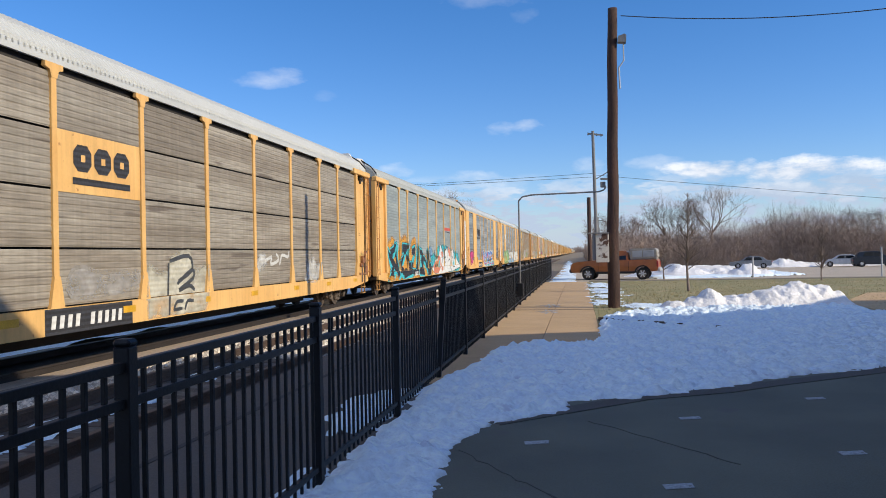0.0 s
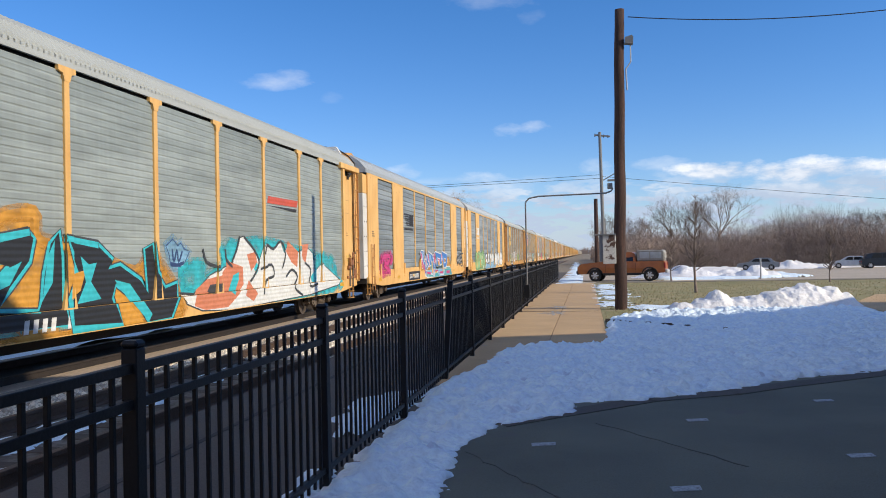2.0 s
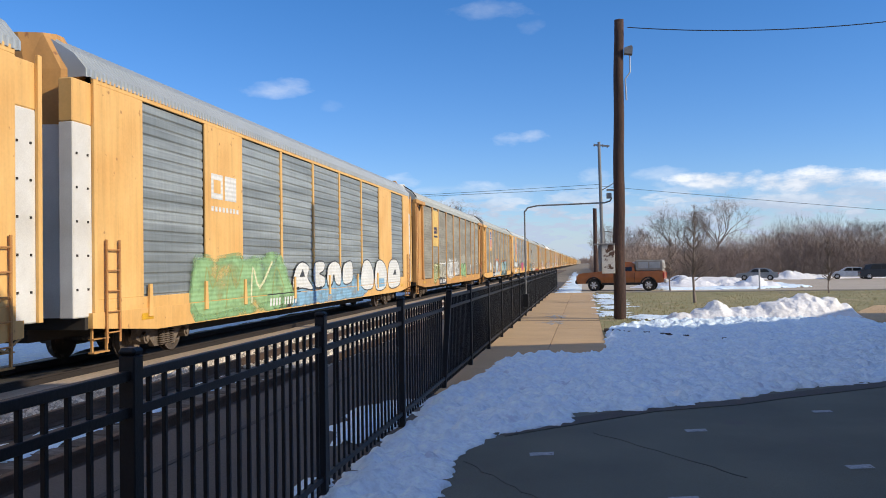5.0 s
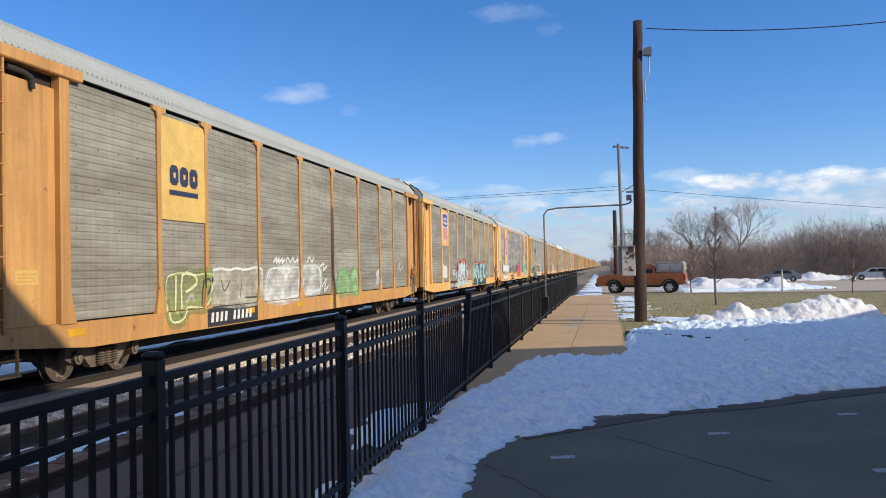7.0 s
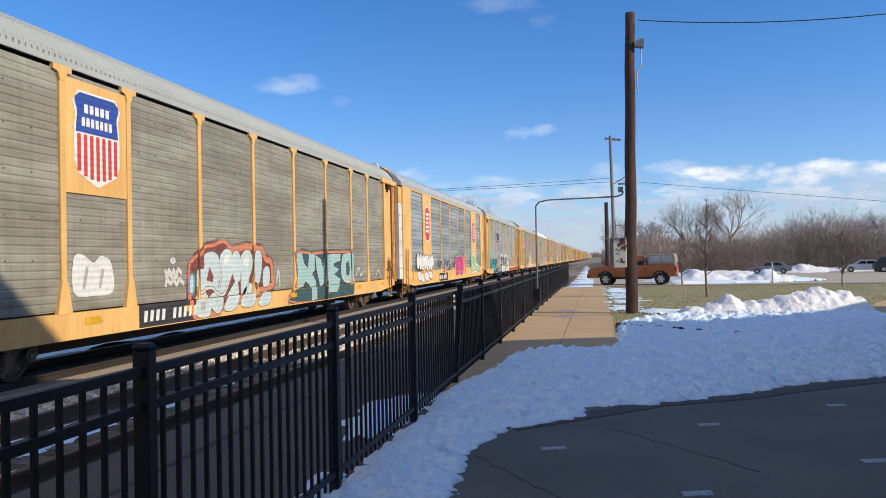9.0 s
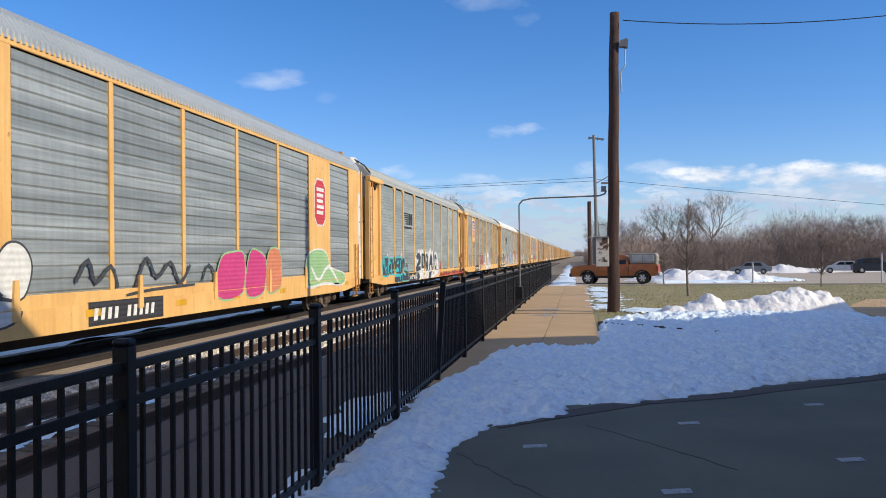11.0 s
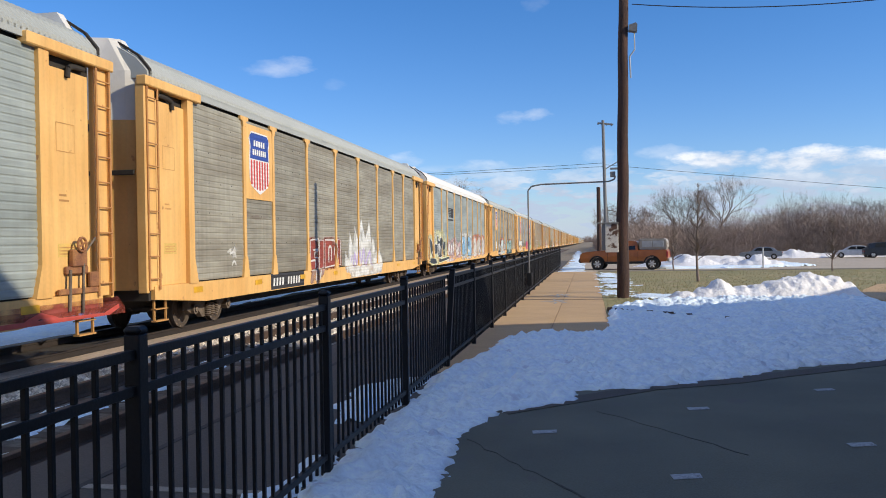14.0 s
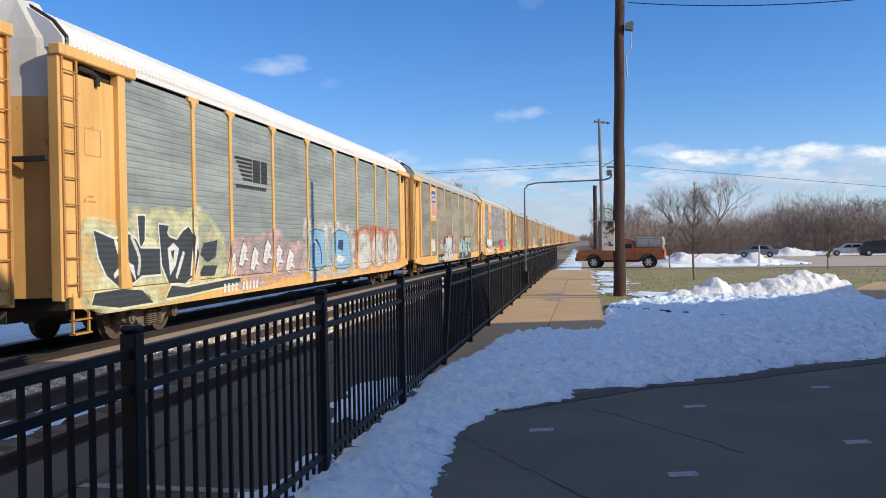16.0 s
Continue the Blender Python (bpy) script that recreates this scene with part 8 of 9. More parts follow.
glyph(w9, [(9.59, 1.24), (9.78, 1.65), (9.97, 1.87), (10.27, 1.68), (10.13, 1.48), (10.39, 1.28), (10.03, 1.35), (9.85, 1.16)], "white", (('dark', 0.029),), [("rose", 0.032, [(9.85, 1.32), (10.05, 1.65)])], level=2, label="white spiky letter")
glyph(w9, [(10.47, 1.07), (10.68, 1.50), (10.88, 1.74), (11.20, 1.53), (11.04, 1.32), (11.33, 1.11), (10.94, 1.19), (10.74, 1.00)], "white", (('dark', 0.029),), [("rose", 0.032, [(10.75, 1.16), (10.96, 1.50)])], level=3, label="white spiky letter")
glyph(w9, [(12.45, 1.03), (12.68, 2.23), (13.30, 2.34), (14.12, 2.26), (14.15, 1.70), (14.42, 1.16), (13.34, 1.00)], "sky", (('dark', 0.032),), [("navy", 0.048, [(13.01, 1.25), (13.17, 1.99), (13.73, 1.71), (13.82, 1.23)]), ("white", [(12.83, 1.90), (13.06, 2.17), (13.28, 1.90)])], level=2, label="blue painted letter")
glyph(w9, [(14.90, 1.69), (15.25, 2.23), (16.14, 2.32), (16.98, 2.09), (17.14, 1.08), (15.18, 1.03)], "sky", (('dark', 0.032),), [("navy", [(15.62, 1.69), (15.77, 1.99), (16.33, 1.99), (16.30, 1.58)]), ("white", [(15.20, 1.29), (15.61, 1.48), (16.57, 1.34), (16.13, 1.15)])], level=2, rounded=True, label="blue painted letter")
glyph(w9, [(12.21, 2.43), (12.75, 2.52), (13.89, 2.50), (15.80, 2.50), (17.37, 2.31), (17.79, 1.66), (17.28, 0.90), (13.80, 0.87), (12.24, 0.97)], "chalk", (), [], level=0, rounded=True, thin=0.4, label="white paint haze")
glyph(w9, [(18.14, 0.98), (18.36, 2.01), (19.12, 2.24), (19.97, 2.06), (19.99, 0.99)], "chalk", (('salmon', 0.048),), [("grey", 0.032, [(19.05, 1.13), (19.18, 1.88)])], level=1, rounded=True, thin=0.15, label="pale letter edged in salmon")
glyph(w9, [(20.44, 1.00), (20.69, 2.01), (21.42, 2.25), (22.24, 2.06), (22.27, 1.02)], "chalk", (('salmon', 0.048),), [("grey", 0.032, [(21.34, 1.17), (21.49, 1.87)])], level=1, rounded=True, thin=0.15, label="pale letter edged in salmon")
glyph(w9, [(22.79, 1.06), (23.07, 2.01), (23.84, 2.27), (24.73, 2.07), (24.77, 1.09)], "chalk", (('salmon', 0.048),), [("grey", 0.032, [(23.77, 1.24), (23.92, 1.86)])], level=1, rounded=True, thin=0.15, label="pale letter edged in salmon")
glyph(w9, [(17.75, 1.02), (17.98, 2.27), (19.65, 2.45), (22.47, 2.41), (25.10, 2.34), (25.24, 1.10)], "salmon", (), [], level=0, thin=0.5, label="salmon paint haze")
words = bpy.data.curves.new("painted_words", "FONT")
words.body, words.size, words.shear = "REST IN PEACE", 0.34, 0.2
words.materials.append(paint(*C_["dark"]))
rest = new("painted_words", words)
rest.parent, rest.matrix_basis = w2, pose(SIDE + 0.008, 23.42, 2.16, 90, 0, 90)
rest["label"] = "dark sprayed words on the panel"


# the rest of the train repeats these kinds
for i in range(10, 34):
    src = wagons[(5, 6, 4, 8, 1, 8, 4, 0, 7, 4, 5, 9)[(i - 10) % 12]]
    wagons.append(copy_thing(src, Matrix()))

# wagons still far down the line: plain bodies
def far_wagon(label, mats):
    car = tagged(empty("autorack_wagon"), label, "railway wagon", "train wagons")

    def side():
        bm = bmesh.new()
        box(bm, -SIDE + 0.03, SIDE - 0.03, 0.4, LEN - 0.4, 1.0, 5.3)
        return mesh_of(bm, "body", mats["panel"])

    def low():
        bm = bmesh.new()
        box(bm, -SIDE, SIDE, 0.4, LEN - 0.4, 0.62, 1.07)
        return mesh_of(bm, "sill", mats["sill"])

    def posts():
        bm = bmesh.new()
        box(bm, -SIDE + 0.015, SIDE - 0.015, -0.08, 0.08, 1.05, 5.2)
        return mesh_of(bm, "post", mats["post"])

    def ends():
        bm = bmesh.new()
        box(bm, -SIDE + 0.02, SIDE - 0.02, -0.8, 0.8, 1.0, 5.29)
        return mesh_of(bm, "end_bay", mats["end"])

    def bogies():
        bm = bmesh.new()
        box(bm, -1.1, 1.1, -1.3, 1.3, 0.1, 0.62, 0.05)
        return mesh_of(bm, "bogie", M["under"])
    part("body", side(), None, car)
    part("sill", low(), None, car)
    part("roof", roof_mesh(mats["roof"], mats["roof"].name, 0.0), None, car)
    pm, em, bmh = posts(), ends(), bogies()
    for y in (6.8, 12.5, 18.2):
        part("post", pm, None, car, at=pose(0, y, 0))
    for y in (1.2, LEN - 1.2):
        part("end_bay", em, None, car, at=pose(0, y, 0))
    for y in (3.6, LEN - 3.6):
        part("bogie", bmh, None, car, at=pose(0, y, 0))
    return car


# yellow dulled for the wagons far down the line
M["yellow_far"] = material("yellow_far", (0.54, 0.37, 0.19), 0.7, second=(0.40, 0.26, 0.13), scale=0.6, bump=0)
FAR_YELLOW = dict(post=M["yellow_far"], end=M["yellow_far"], sill=M["yellow_far"])
kinds = [far_wagon("grey autorack wagon far down the line", dict(GA, **FAR_YELLOW)), far_wagon("rusty orange autorack wagon far down the line", RUST), far_wagon("brownish autorack wagon far down the line", dict(BR, **FAR_YELLOW)), far_wagon("silver autorack wagon far down the line", dict(FB, **FAR_YELLOW))]
wagons += kinds
for i in range(38, 66):
    wagons.append(copy_thing(kinds[(i * 7 + i // 3) % 4], Matrix()))

# ---------------- fence ----------------


def fence_panel():
    f = tagged(empty("fence_panel"), "black steel picket fence panel with two top rails", "fence", "platform fence panels")
    bm = bmesh.new()
    box(bm, -0.035, 0.035, -0.035, 0.035, -0.02, 1.245, 0.005)
    part("post", bm, M["fence"], f)
    bm = bmesh.new()
    box(bm, -0.039, 0.039, -0.039, 0.039, 1.245, 1.277, 0.013)
    part("cap", bm, M["fence"], f)
    for nm, z in (("rail", 1.165), ("rail", 1.02), ("rail", 0.13)):
        bm = bmesh.new()
        box(bm, -0.019, 0.019, 0.032, 2.425, z - 0.02, z + 0.02, 0.003)
        part(nm, bm, M["fence"], f)
    bm = bmesh.new()
    box(bm, -0.0095, 0.0095, -0.0105, 0.0105, 0.05, 1.150, 0.0015)
    me = mesh_of(bm, "picket", M["fence"])
    for i in range(18):
        part("picket", me, None, f, at=pose(0, 0.135 + 0.1275 * i, 0))
    return f


first = fence_panel()
FENCE_X, FENCE_Y = -1.81, 3.0 - 2.44 * 2
first.matrix_basis = pose(FENCE_X, FENCE_Y, 0)
for i in range(1, 23):
    panel_copy = copy_thing(first, pose(FENCE_X, FENCE_Y + 2.44 * i + {2: 0.015, 3: -0.035}.get(i, 0.0), 0))
    if i == 3:  # two bent pickets
        for k, ob in enumerate([o for o in panel_copy.children if o.name.startswith("picket")][:3]):
            ob.matrix_basis = ob.matrix_basis @ pose(0, 0, 0, (2.2, -2.6, 1.0)[k], 0, 0)
    if i == 5:  # one post was knocked over a little
        for ob in panel_copy.children:
            if ob.name.split(".")[0] in ("post", "cap"):
                ob.matrix_basis = pose(-0.02, 0.06, 0, 0, 4.2, 0)

# ---------------- poles and wires ----------------


def wire(bm, a, b, sag, r, n=24, sides=5):
    """One sagging cable as a single tube."""
    a, b = Vector(a), Vector(b)
    side = Vector((0, 0, 1)).cross(b - a).normalized()
    up = Vector((0, 0, 1))
    rings = []
    for i in range(n + 1):
        s = i / n
        p = a.lerp(b, s) - Vector((0, 0, sag * 4 * s * (1 - s)))
        rings.append([bm.verts.new(p + side * (r * math.cos(k * 2 * math.pi / sides)) + up * (r * math.sin(k * 2 * math.pi / sides))) for k in range(sides)])
    for r0, r1 in zip(rings, rings[1:]):
        for k in range(sides):
            bm.faces.new((r0[k], r0[(k + 1) % sides], r1[(k + 1) % sides], r1[k]))


PX, PY = 0.94, 23.4
p = tagged(empty("wooden_pole", pose(PX, PY, 0)), "tall dark weathered wooden pole with a floodlight", "utility pole")
bm = bmesh.new()
segs = 16
rings = []
for i in range(segs + 1):
    z = -0.1 + 8.55 * i / segs
    r = 0.175 - 0.045 * i / segs
    ox, oy = 0.13 * (i / segs) ** 1.2 + 0.012 * math.sin(i * 1.3), 0.01 * math.sin(i * 0.9)
    rings.append([bm.verts.new((ox + r * math.cos(a) * (1 + 0.03 * math.sin(3 * a + i)), oy + r * math.sin(a), z)) for a in [2 * math.pi * k / 18 for k in range(18)]])
for r0, r1 in zip(rings, rings[1:]):
    for k in range(18):
        bm.faces.new((r0[k], r0[(k + 1) % 18], r1[(k + 1) % 18], r1[k]))
bm.faces.new(rings[-1])
part("shaft", bm, M["pole"], p, smooth=True)
bm = bmesh.new()
prism(bm, [(0.02, 0.0), (0.34, -0.04), (0.36, 0.22), (0.30, 0.30), (0.04, 0.22)], 1, -0.16, 0.16)
part("floodlight", bm, M["grey_pole"], p, "small grey floodlight housing", at=pose(0.24, -0.05, 7.46) @ Matrix.Scale(0.72, 4))
bm = bmesh.new()
tube(bm, (0.42, 0, 7.45), (0.42, -0.02, 6.95), 0.018)
tube(bm, (0.42, -0.02, 6.95), (0.28, -0.05, 6.75), 0.018)
tube(bm, (0.28, -0.05, 6.75), (0.30, -0.08, 6.15), 0.022)
part("conduit", bm, M["zinc"], p, "pale metal conduit")
bm = bmesh.new()
box(bm, -0.30, -0.16, -0.10, 0.10, 3.4, 3.55, 0.01)
part("junction_box", bm, M["grey_pole"], p)
bm = bmesh.new()
box(bm, -0.47, -0.11, -0.32, -0.10, 1.28, 2.08, 0.01)
part("cabinet", bm, M["cabinet"], p, "rust spotted pale metal cabinet")
bm = bmesh.new()
box(bm, -0.70, -0.10, -0.36, -0.06, 2.08, 2.12, 0.006)
box(bm, -0.56, -0.47, -0.30, -0.12, 1.35, 2.08, 0.004)
part("cabinet_hood", bm, M["grey_pole"], p, "grey metal hood of the cabinet")

# bent conduit that runs from the pole to the fence
c = tagged(empty("overhead_conduit", pose(0, 0, 0)), "thin grey pipe bending from the pole down to the fence", "pipe")
bm = bmesh.new()
path = [(PX - 0.15, PY, 3.42), (PX - 0.2, PY, 3.33), (PX - 0.35, PY, 3.28), (-1.3, PY, 3.25), (-1.58, PY, 3.2), (-1.68, PY, 3.08), (-1.68, PY, 0.6)]
for a, b in zip(path, path[1:]):
    tube(bm, a, b, 0.022)
part("pipe", bm, M["grey_pole"], c)
bm = bmesh.new()
box(bm, -1.75, -1.60, PY - 0.1, PY + 0.1, 0.35, 0.72, 0.01)
part("switch_box", bm, M["fence"], c)

# far utility pole with crossarm
UX, UY = 1.9, 87.0
u = tagged(empty("utility_pole", pose(UX, UY, 0)), "tall grey utility pole with a crossarm and insulators", "utility pole", "line poles")
bm = bmesh.new()
tube(bm, (0, 0, -0.1), (-0.2, 0, 14.3), 0.20, 0.15, 12)
part("shaft", bm, M["grey_pole"], u)
bm = bmesh.new()
box(bm, -0.8, 0.85, -0.08, 0.08, 13.62, 13.78)
part("crossarm", bm, M["grey_pole"], u, at=pose(0, 0, 0, 0, 8, 0) @ pose(-1.9, 0, 0.1))
for dx in (-0.6, -0.2, 0.3, 0.75):
    bm = bmesh.new()
    tube(bm, (dx - 0.1, 0, 13.78 - 0.14 * dx), (dx - 0.1, 0, 14.08 - 0.14 * dx), 0.06, 0.04)
    part("insulator", bm, M["pole"], u)
bm = bmesh.new()
tube(bm, (0.0, 0, 9.2), (0.9, 0, 9.7), 0.05)
tube(bm, (0.9, 0, 9.7), (1.9, 0, 10.3), 0.05)
box(bm, 0.5, 1.3, -0.15, 0.15, 9.1, 9.3)
part("lamp_arm", bm, M["grey_pole"], u)
s = tagged(empty("short_pole", pose(0.72, 55, 0)), "short dark wooden pole", "utility pole", "line poles")
bm = bmesh.new()
tube(bm, (0, 0, -0.1), (0, 0, 5.2), 0.15, 0.13, 10)
part("shaft", bm, M["pole"], s)
for i, (x, y, h) in enumerate(((4.5, 190, 9.5), (7.5, 300, 10))):
    q = tagged(empty("utility_pole", pose(x, y, 0)), "distant grey utility pole", "utility pole", "line poles")
    bm = bmesh.new()
    tube(bm, (0, 0, -0.1), (0, 0, h), 0.16, 0.12)
    part("shaft", bm, M["grey_pole"], q)
    bm = bmesh.new()
    box(bm, -1.2, 1.2, -0.06, 0.06, h - 0.9, h - 0.7)
    part("crossarm", bm, M["grey_pole"], q)

for nm, a, b, sag, r in (("power_cable", (PX + 0.36, PY - 0.1, 8.2), (13.9, 23.0, 8.6), 0.55, 0.014),
                         ("power_cable", (UX - 0.2, UY, 9.83), (-62, 84, 8.6), 0.3, 0.02), ("power_cable", (UX - 0.2, UY, 9.45), (-62, 84, 8.6), 0.2, 0.02),
                         ("power_cable", (UX - 0.2, UY, 9.65), (58, 93, 3.9), 0.15, 0.02)):
    bm = bmesh.new()
    wire(bm, a, b, sag, r)
    tagged(part(nm, bm, M["cable"]), "thin black overhead cable", "cable", "overhead cables")

# thin marker posts on the lawn edge
for x, y, h, mat in ((9.45, 47.0, 1.1, "zinc"), (15.9, 46.5, 1.5, "zinc"), (16.35, 46.6, 1.5, "zinc")):
    bm = bmesh.new()
    tube(bm, (0, 0, -0.05), (0, 0, h), 0.045, n=8)
    box(bm, -0.05, 0.05, -0.05, 0.05, h, h + 0.03)
    tagged(part("marker_post", bm, M[mat], at=pose(x, y, 0)), "thin grey steel marker post", "post", "marker posts")

# ---------------- vehicles ----------------


def wheel_parts(car, x, y, r, w, side):
    bm = bmesh.new()
    tube(bm, (0, -w / 2, 0), (0, w / 2, 0), r, n=24)
    bmesh.ops.bevel(bm, geom=[e for e in bm.edges if e.calc_length() < r * 0.4], offset=0.02, segments=2, affect="EDGES")
    wh = part("wheel", bm, M["rubber"], car, at=pose(x, y, r))
    bm = bmesh.new()
    yy = side * w / 2
    tube(bm, (0, yy * 0.9, 0), (0, yy * 1.03, 0), r * 0.62, n=20)
    part("rim", bm, M["bogie"], wh)
    bm = bmesh.new()
    for k in range(6):
        a = k * math.pi / 3
        d = Vector((math.cos(a), 0, math.sin(a)))
        tube(bm, d * r * 0.1 + Vector((0, yy * 1.05, 0)), d * r * 0.6 + Vector((0, yy * 1.05, 0)), 0.045, 0.035, 6)
    tube(bm, (0, yy, 0), (0, yy * 1.1, 0), r * 0.16, n=12)
    part("spokes", bm, M["alloy"], wh)
    return wh


def shell(prof, width, inset_z, inset):
    """A car body from its side outline; the part above inset_z leans inwards."""
    bm = bmesh.new()
    prism(bm, prof, 1, -width / 2, width / 2)
    for v in bm.verts:
        if v.co.z > inset_z:
            k = min(1.0, (v.co.z - inset_z) / 0.5)
            v.co.y *= 1 - inset * k
    bmesh.ops.bevel(bm, geom=bm.edges[:], offset=0.035, segments=2, affect="EDGES")
    return bm


def arch(cx, r, z0, n=9):
    """Corners of a wheel opening, back to front."""
    a0 = math.asin(max(-1, (z0 - 0.355) / r))
    return [(cx + r * math.cos(a0 + (math.pi - 2 * a0) * k / n), 0.355 + r * math.sin(a0 + (math.pi - 2 * a0) * k / n)) for k in range(n + 1)]


def pickup(at):
    car = tagged(empty("pickup_truck", at), "burnt orange crew pickup truck with a grey bed topper", "truck")
    body = [(-2.60, 0.46), (-2.66, 0.66), (-2.65, 0.86), (-2.56, 0.98), (-2.36, 1.05), (-1.8, 1.11), (-1.2, 1.15), (0.80, 1.16), (2.40, 1.17), (2.46, 1.12), (2.50, 0.72), (2.44, 0.50)]
    body += arch(1.6, 0.43, 0.47) + arch(-1.6, 0.43, 0.44)
    part("body", shell(body, 1.90, 0.80, 0.05), M["truck_paint"], car)
    cab = [(-1.22, 1.10), (-0.98, 1.32), (-0.62, 1.58), (-0.38, 1.67), (-0.1, 1.70), (0.5, 1.70), (0.70, 1.65), (0.77, 1.50), (0.80, 1.10)]
    part("cab", shell(cab, 1.76, 1.12, 0.17), M["truck_paint"], car)
    bm = bmesh.new()
    prism(bm, [(-1.17, 1.19), (-0.66, 1.58), (-0.63, 1.55), (-1.12, 1.15)], 1, -0.72, 0.72)
    part("windshield", bm, M["glass_dark"], car)
    for s in (-1, 1):
        for wx in ([(-0.92, 1.17), (-0.54, 1.53), (-0.08, 1.58), (-0.08, 1.17)], [(0.02, 1.17), (0.02, 1.58), (0.50, 1.57), (0.62, 1.50), (0.66, 1.17)]):
            bm = bmesh.new()
            prism(bm, wx, 1, s * 0.835 - 0.03, s * 0.835 + 0.03)
            for v in bm.verts:
                v.co.y *= 1 - 0.17 * min(1.0, max(0.0, (v.co.z - 1.12) / 0.5)) + 0.02
            part("window", bm, M["glass_dark"], car)
        for x in (-1.6, 1.6):
            bm = bmesh.new()
            outer, inner = arch(x, 0.49, 0.47), arch(x, 0.42, 0.45)
            for k in range(len(outer) - 1):
                prism(bm, [outer[k], outer[k + 1], inner[k + 1], inner[k]], 1, s * 0.94 - 0.04, s * 0.94 + 0.035)
            part("wheel_arch", bm, M["rubber"], car, "black wheel arch trim")
        bm = bmesh.new()
        box(bm, -1.12, 1.12, s * 0.935 - 0.05, s * 0.935 + 0.03, 0.36, 0.50, 0.02)
        part("side_step", bm, M["rubber"], car)
        for x in (-0.98, 0.02, 0.80):
            bm = bmesh.new()
            box(bm, x - 0.008, x + 0.008, s * 0.935 - 0.02, s * 0.935 + 0.0175, 0.52, 1.08)
            part("door_seam", bm, M["rubber"], car)
        bm = bmesh.new()
        box(bm, -0.98, -0.78, s * 1.0 - 0.1, s * 1.0 + 0.1, 1.18, 1.36, 0.04)
        part("mirror", bm, M["car_dark"], car)
        bm = bmesh.new()
        box(bm, -2.66, -2.36, s * 0.78 - 0.15, s * 0.78 + 0.14, 0.80, 0.95, 0.04)
        part("headlight", bm, M["lamp_clear"], car)
        bm = bmesh.new()
        box(bm, 2.40, 2.51, s * 0.85 - 0.09, s * 0.85 + 0.085, 0.74, 1.06, 0.02)
        part("tail_lamp", bm, M["lamp_red"], car)
        bm = bmesh.new()
        box(bm, -0.2, -0.04, s * 0.945 - 0.02, s * 0.945 + 0.03, 0.97, 1.01)
        part("door_handle", bm, M["car_dark"], car)
        for x in (-1.6, 1.6):
            wheel_parts(car, x, s * 0.82, 0.355, 0.25, s)
    bm = bmesh.new()
    prism(bm, [(0.86, 1.16), (0.84, 1.74), (0.92, 1.82), (2.34, 1.80), (2.44, 1.70), (2.44, 1.16)], 1, -0.80, 0.80)
    bmesh.ops.bevel(bm, geom=bm.edges[:], offset=0.05, segments=3, affect="EDGES")
    top = part("topper", bm, M["shell_grey"], car, "grey bed topper")
    for s in (-1, 1):
        for x0, x1 in ((1.02, 1.58), (1.64, 2.26)):
            bm = bmesh.new()
            box(bm, x0, x1, s * 0.802 - 0.012, s * 0.802 + 0.012, 1.32, 1.68, 0.01)
            part("topper_window", bm, M["zinc"], top)
    bm = bmesh.new()
    box(bm, -2.74, -2.50, -0.90, 0.90, 0.42, 0.68, 0.07)
    part("bumper", bm, M["car_dark"], car)
    bm = bmesh.new()
    box(bm, 2.44, 2.62, -0.88, 0.88, 0.48, 0.68, 0.05)
    part("bumper", bm, M["zinc"], car)
    bm = bmesh.new()
    box(bm, -2.69, -2.6, -0.6, 0.6, 0.72, 0.95, 0.03)
    part("grille", bm, M["car_dark"], car)
    return car


pickup(pose(2.12, 47.2, -0.03, 0, 0, -10) @ Matrix.Diagonal((0.94, 0.96, 0.96, 1)))


def sedan(at, mat, label, tall=0.0):
    car = tagged(empty("parked_car", at), label, "car", "cars in the lot")
    body = [(-2.3, 0.35), (-2.35, 0.62), (-2.2, 0.80), (-1.1, 0.92 + tall * 0.5), (1.6, 0.96 + tall * 0.5), (2.25, 0.90 + tall * 0.5), (2.32, 0.5), (2.2, 0.32), (1.75, 0.30), (1.62, 0.58), (1.4, 0.66), (1.18, 0.58), (1.05, 0.28), (-1.05, 0.28), (-1.18, 0.58), (-1.4, 0.66), (-1.62, 0.58), (-1.75, 0.30)]
    part("body", shell(body, 1.8, 0.85, 0.03), mat, car)
    top = 1.42 + tall
    roof = [(-1.15, 0.9 + tall * 0.5), (-0.45, top - 0.06), (-0.1, top), (0.9, top - 0.02), (1.35 + tall, top - 0.12), (1.75 + tall * 0.6, 0.94 + tall * 0.5)]
    part("cabin", shell(roof, 1.66, 0.95 + tall * 0.5, 0.16), mat, car)
    for s in (-1, 1):
        for a, b in ((-0.78, 0.15), (0.22, 1.2)):
            bm = bmesh.new()
            prism(bm, [(a if a > 0 else a, 0.97 + tall * 0.5), (a + (0.42 if a < 0 else 0.0), top - 0.10), (b - (0 if a < 0 else 0.18), top - 0.10), (b + (0 if a < 0 else 0.12), 0.97 + tall * 0.5)], 1, s * 0.80 - 0.045, s * 0.80 + 0.01)
            part("window", bm, M["glass_dark"], car)
        bm = bmesh.new()
        box(bm, 2.2, 2.33, s * 0.68 - 0.18, s * 0.68 + 0.18, 0.70, 0.84, 0.02)
        part("tail_lamp", bm, M["lamp_red"], car)
        bm = bmesh.new()
        box(bm, -2.32, -2.12, s * 0.66 - 0.2, s * 0.66 + 0.2, 0.60, 0.74, 0.03)
        part("headlight", bm, M["lamp_clear"], car)
        for x in (-1.4, 1.4):
            wheel_parts(car, x, s * 0.78, 0.33 + tall * 0.12, 0.21, s)
    return car


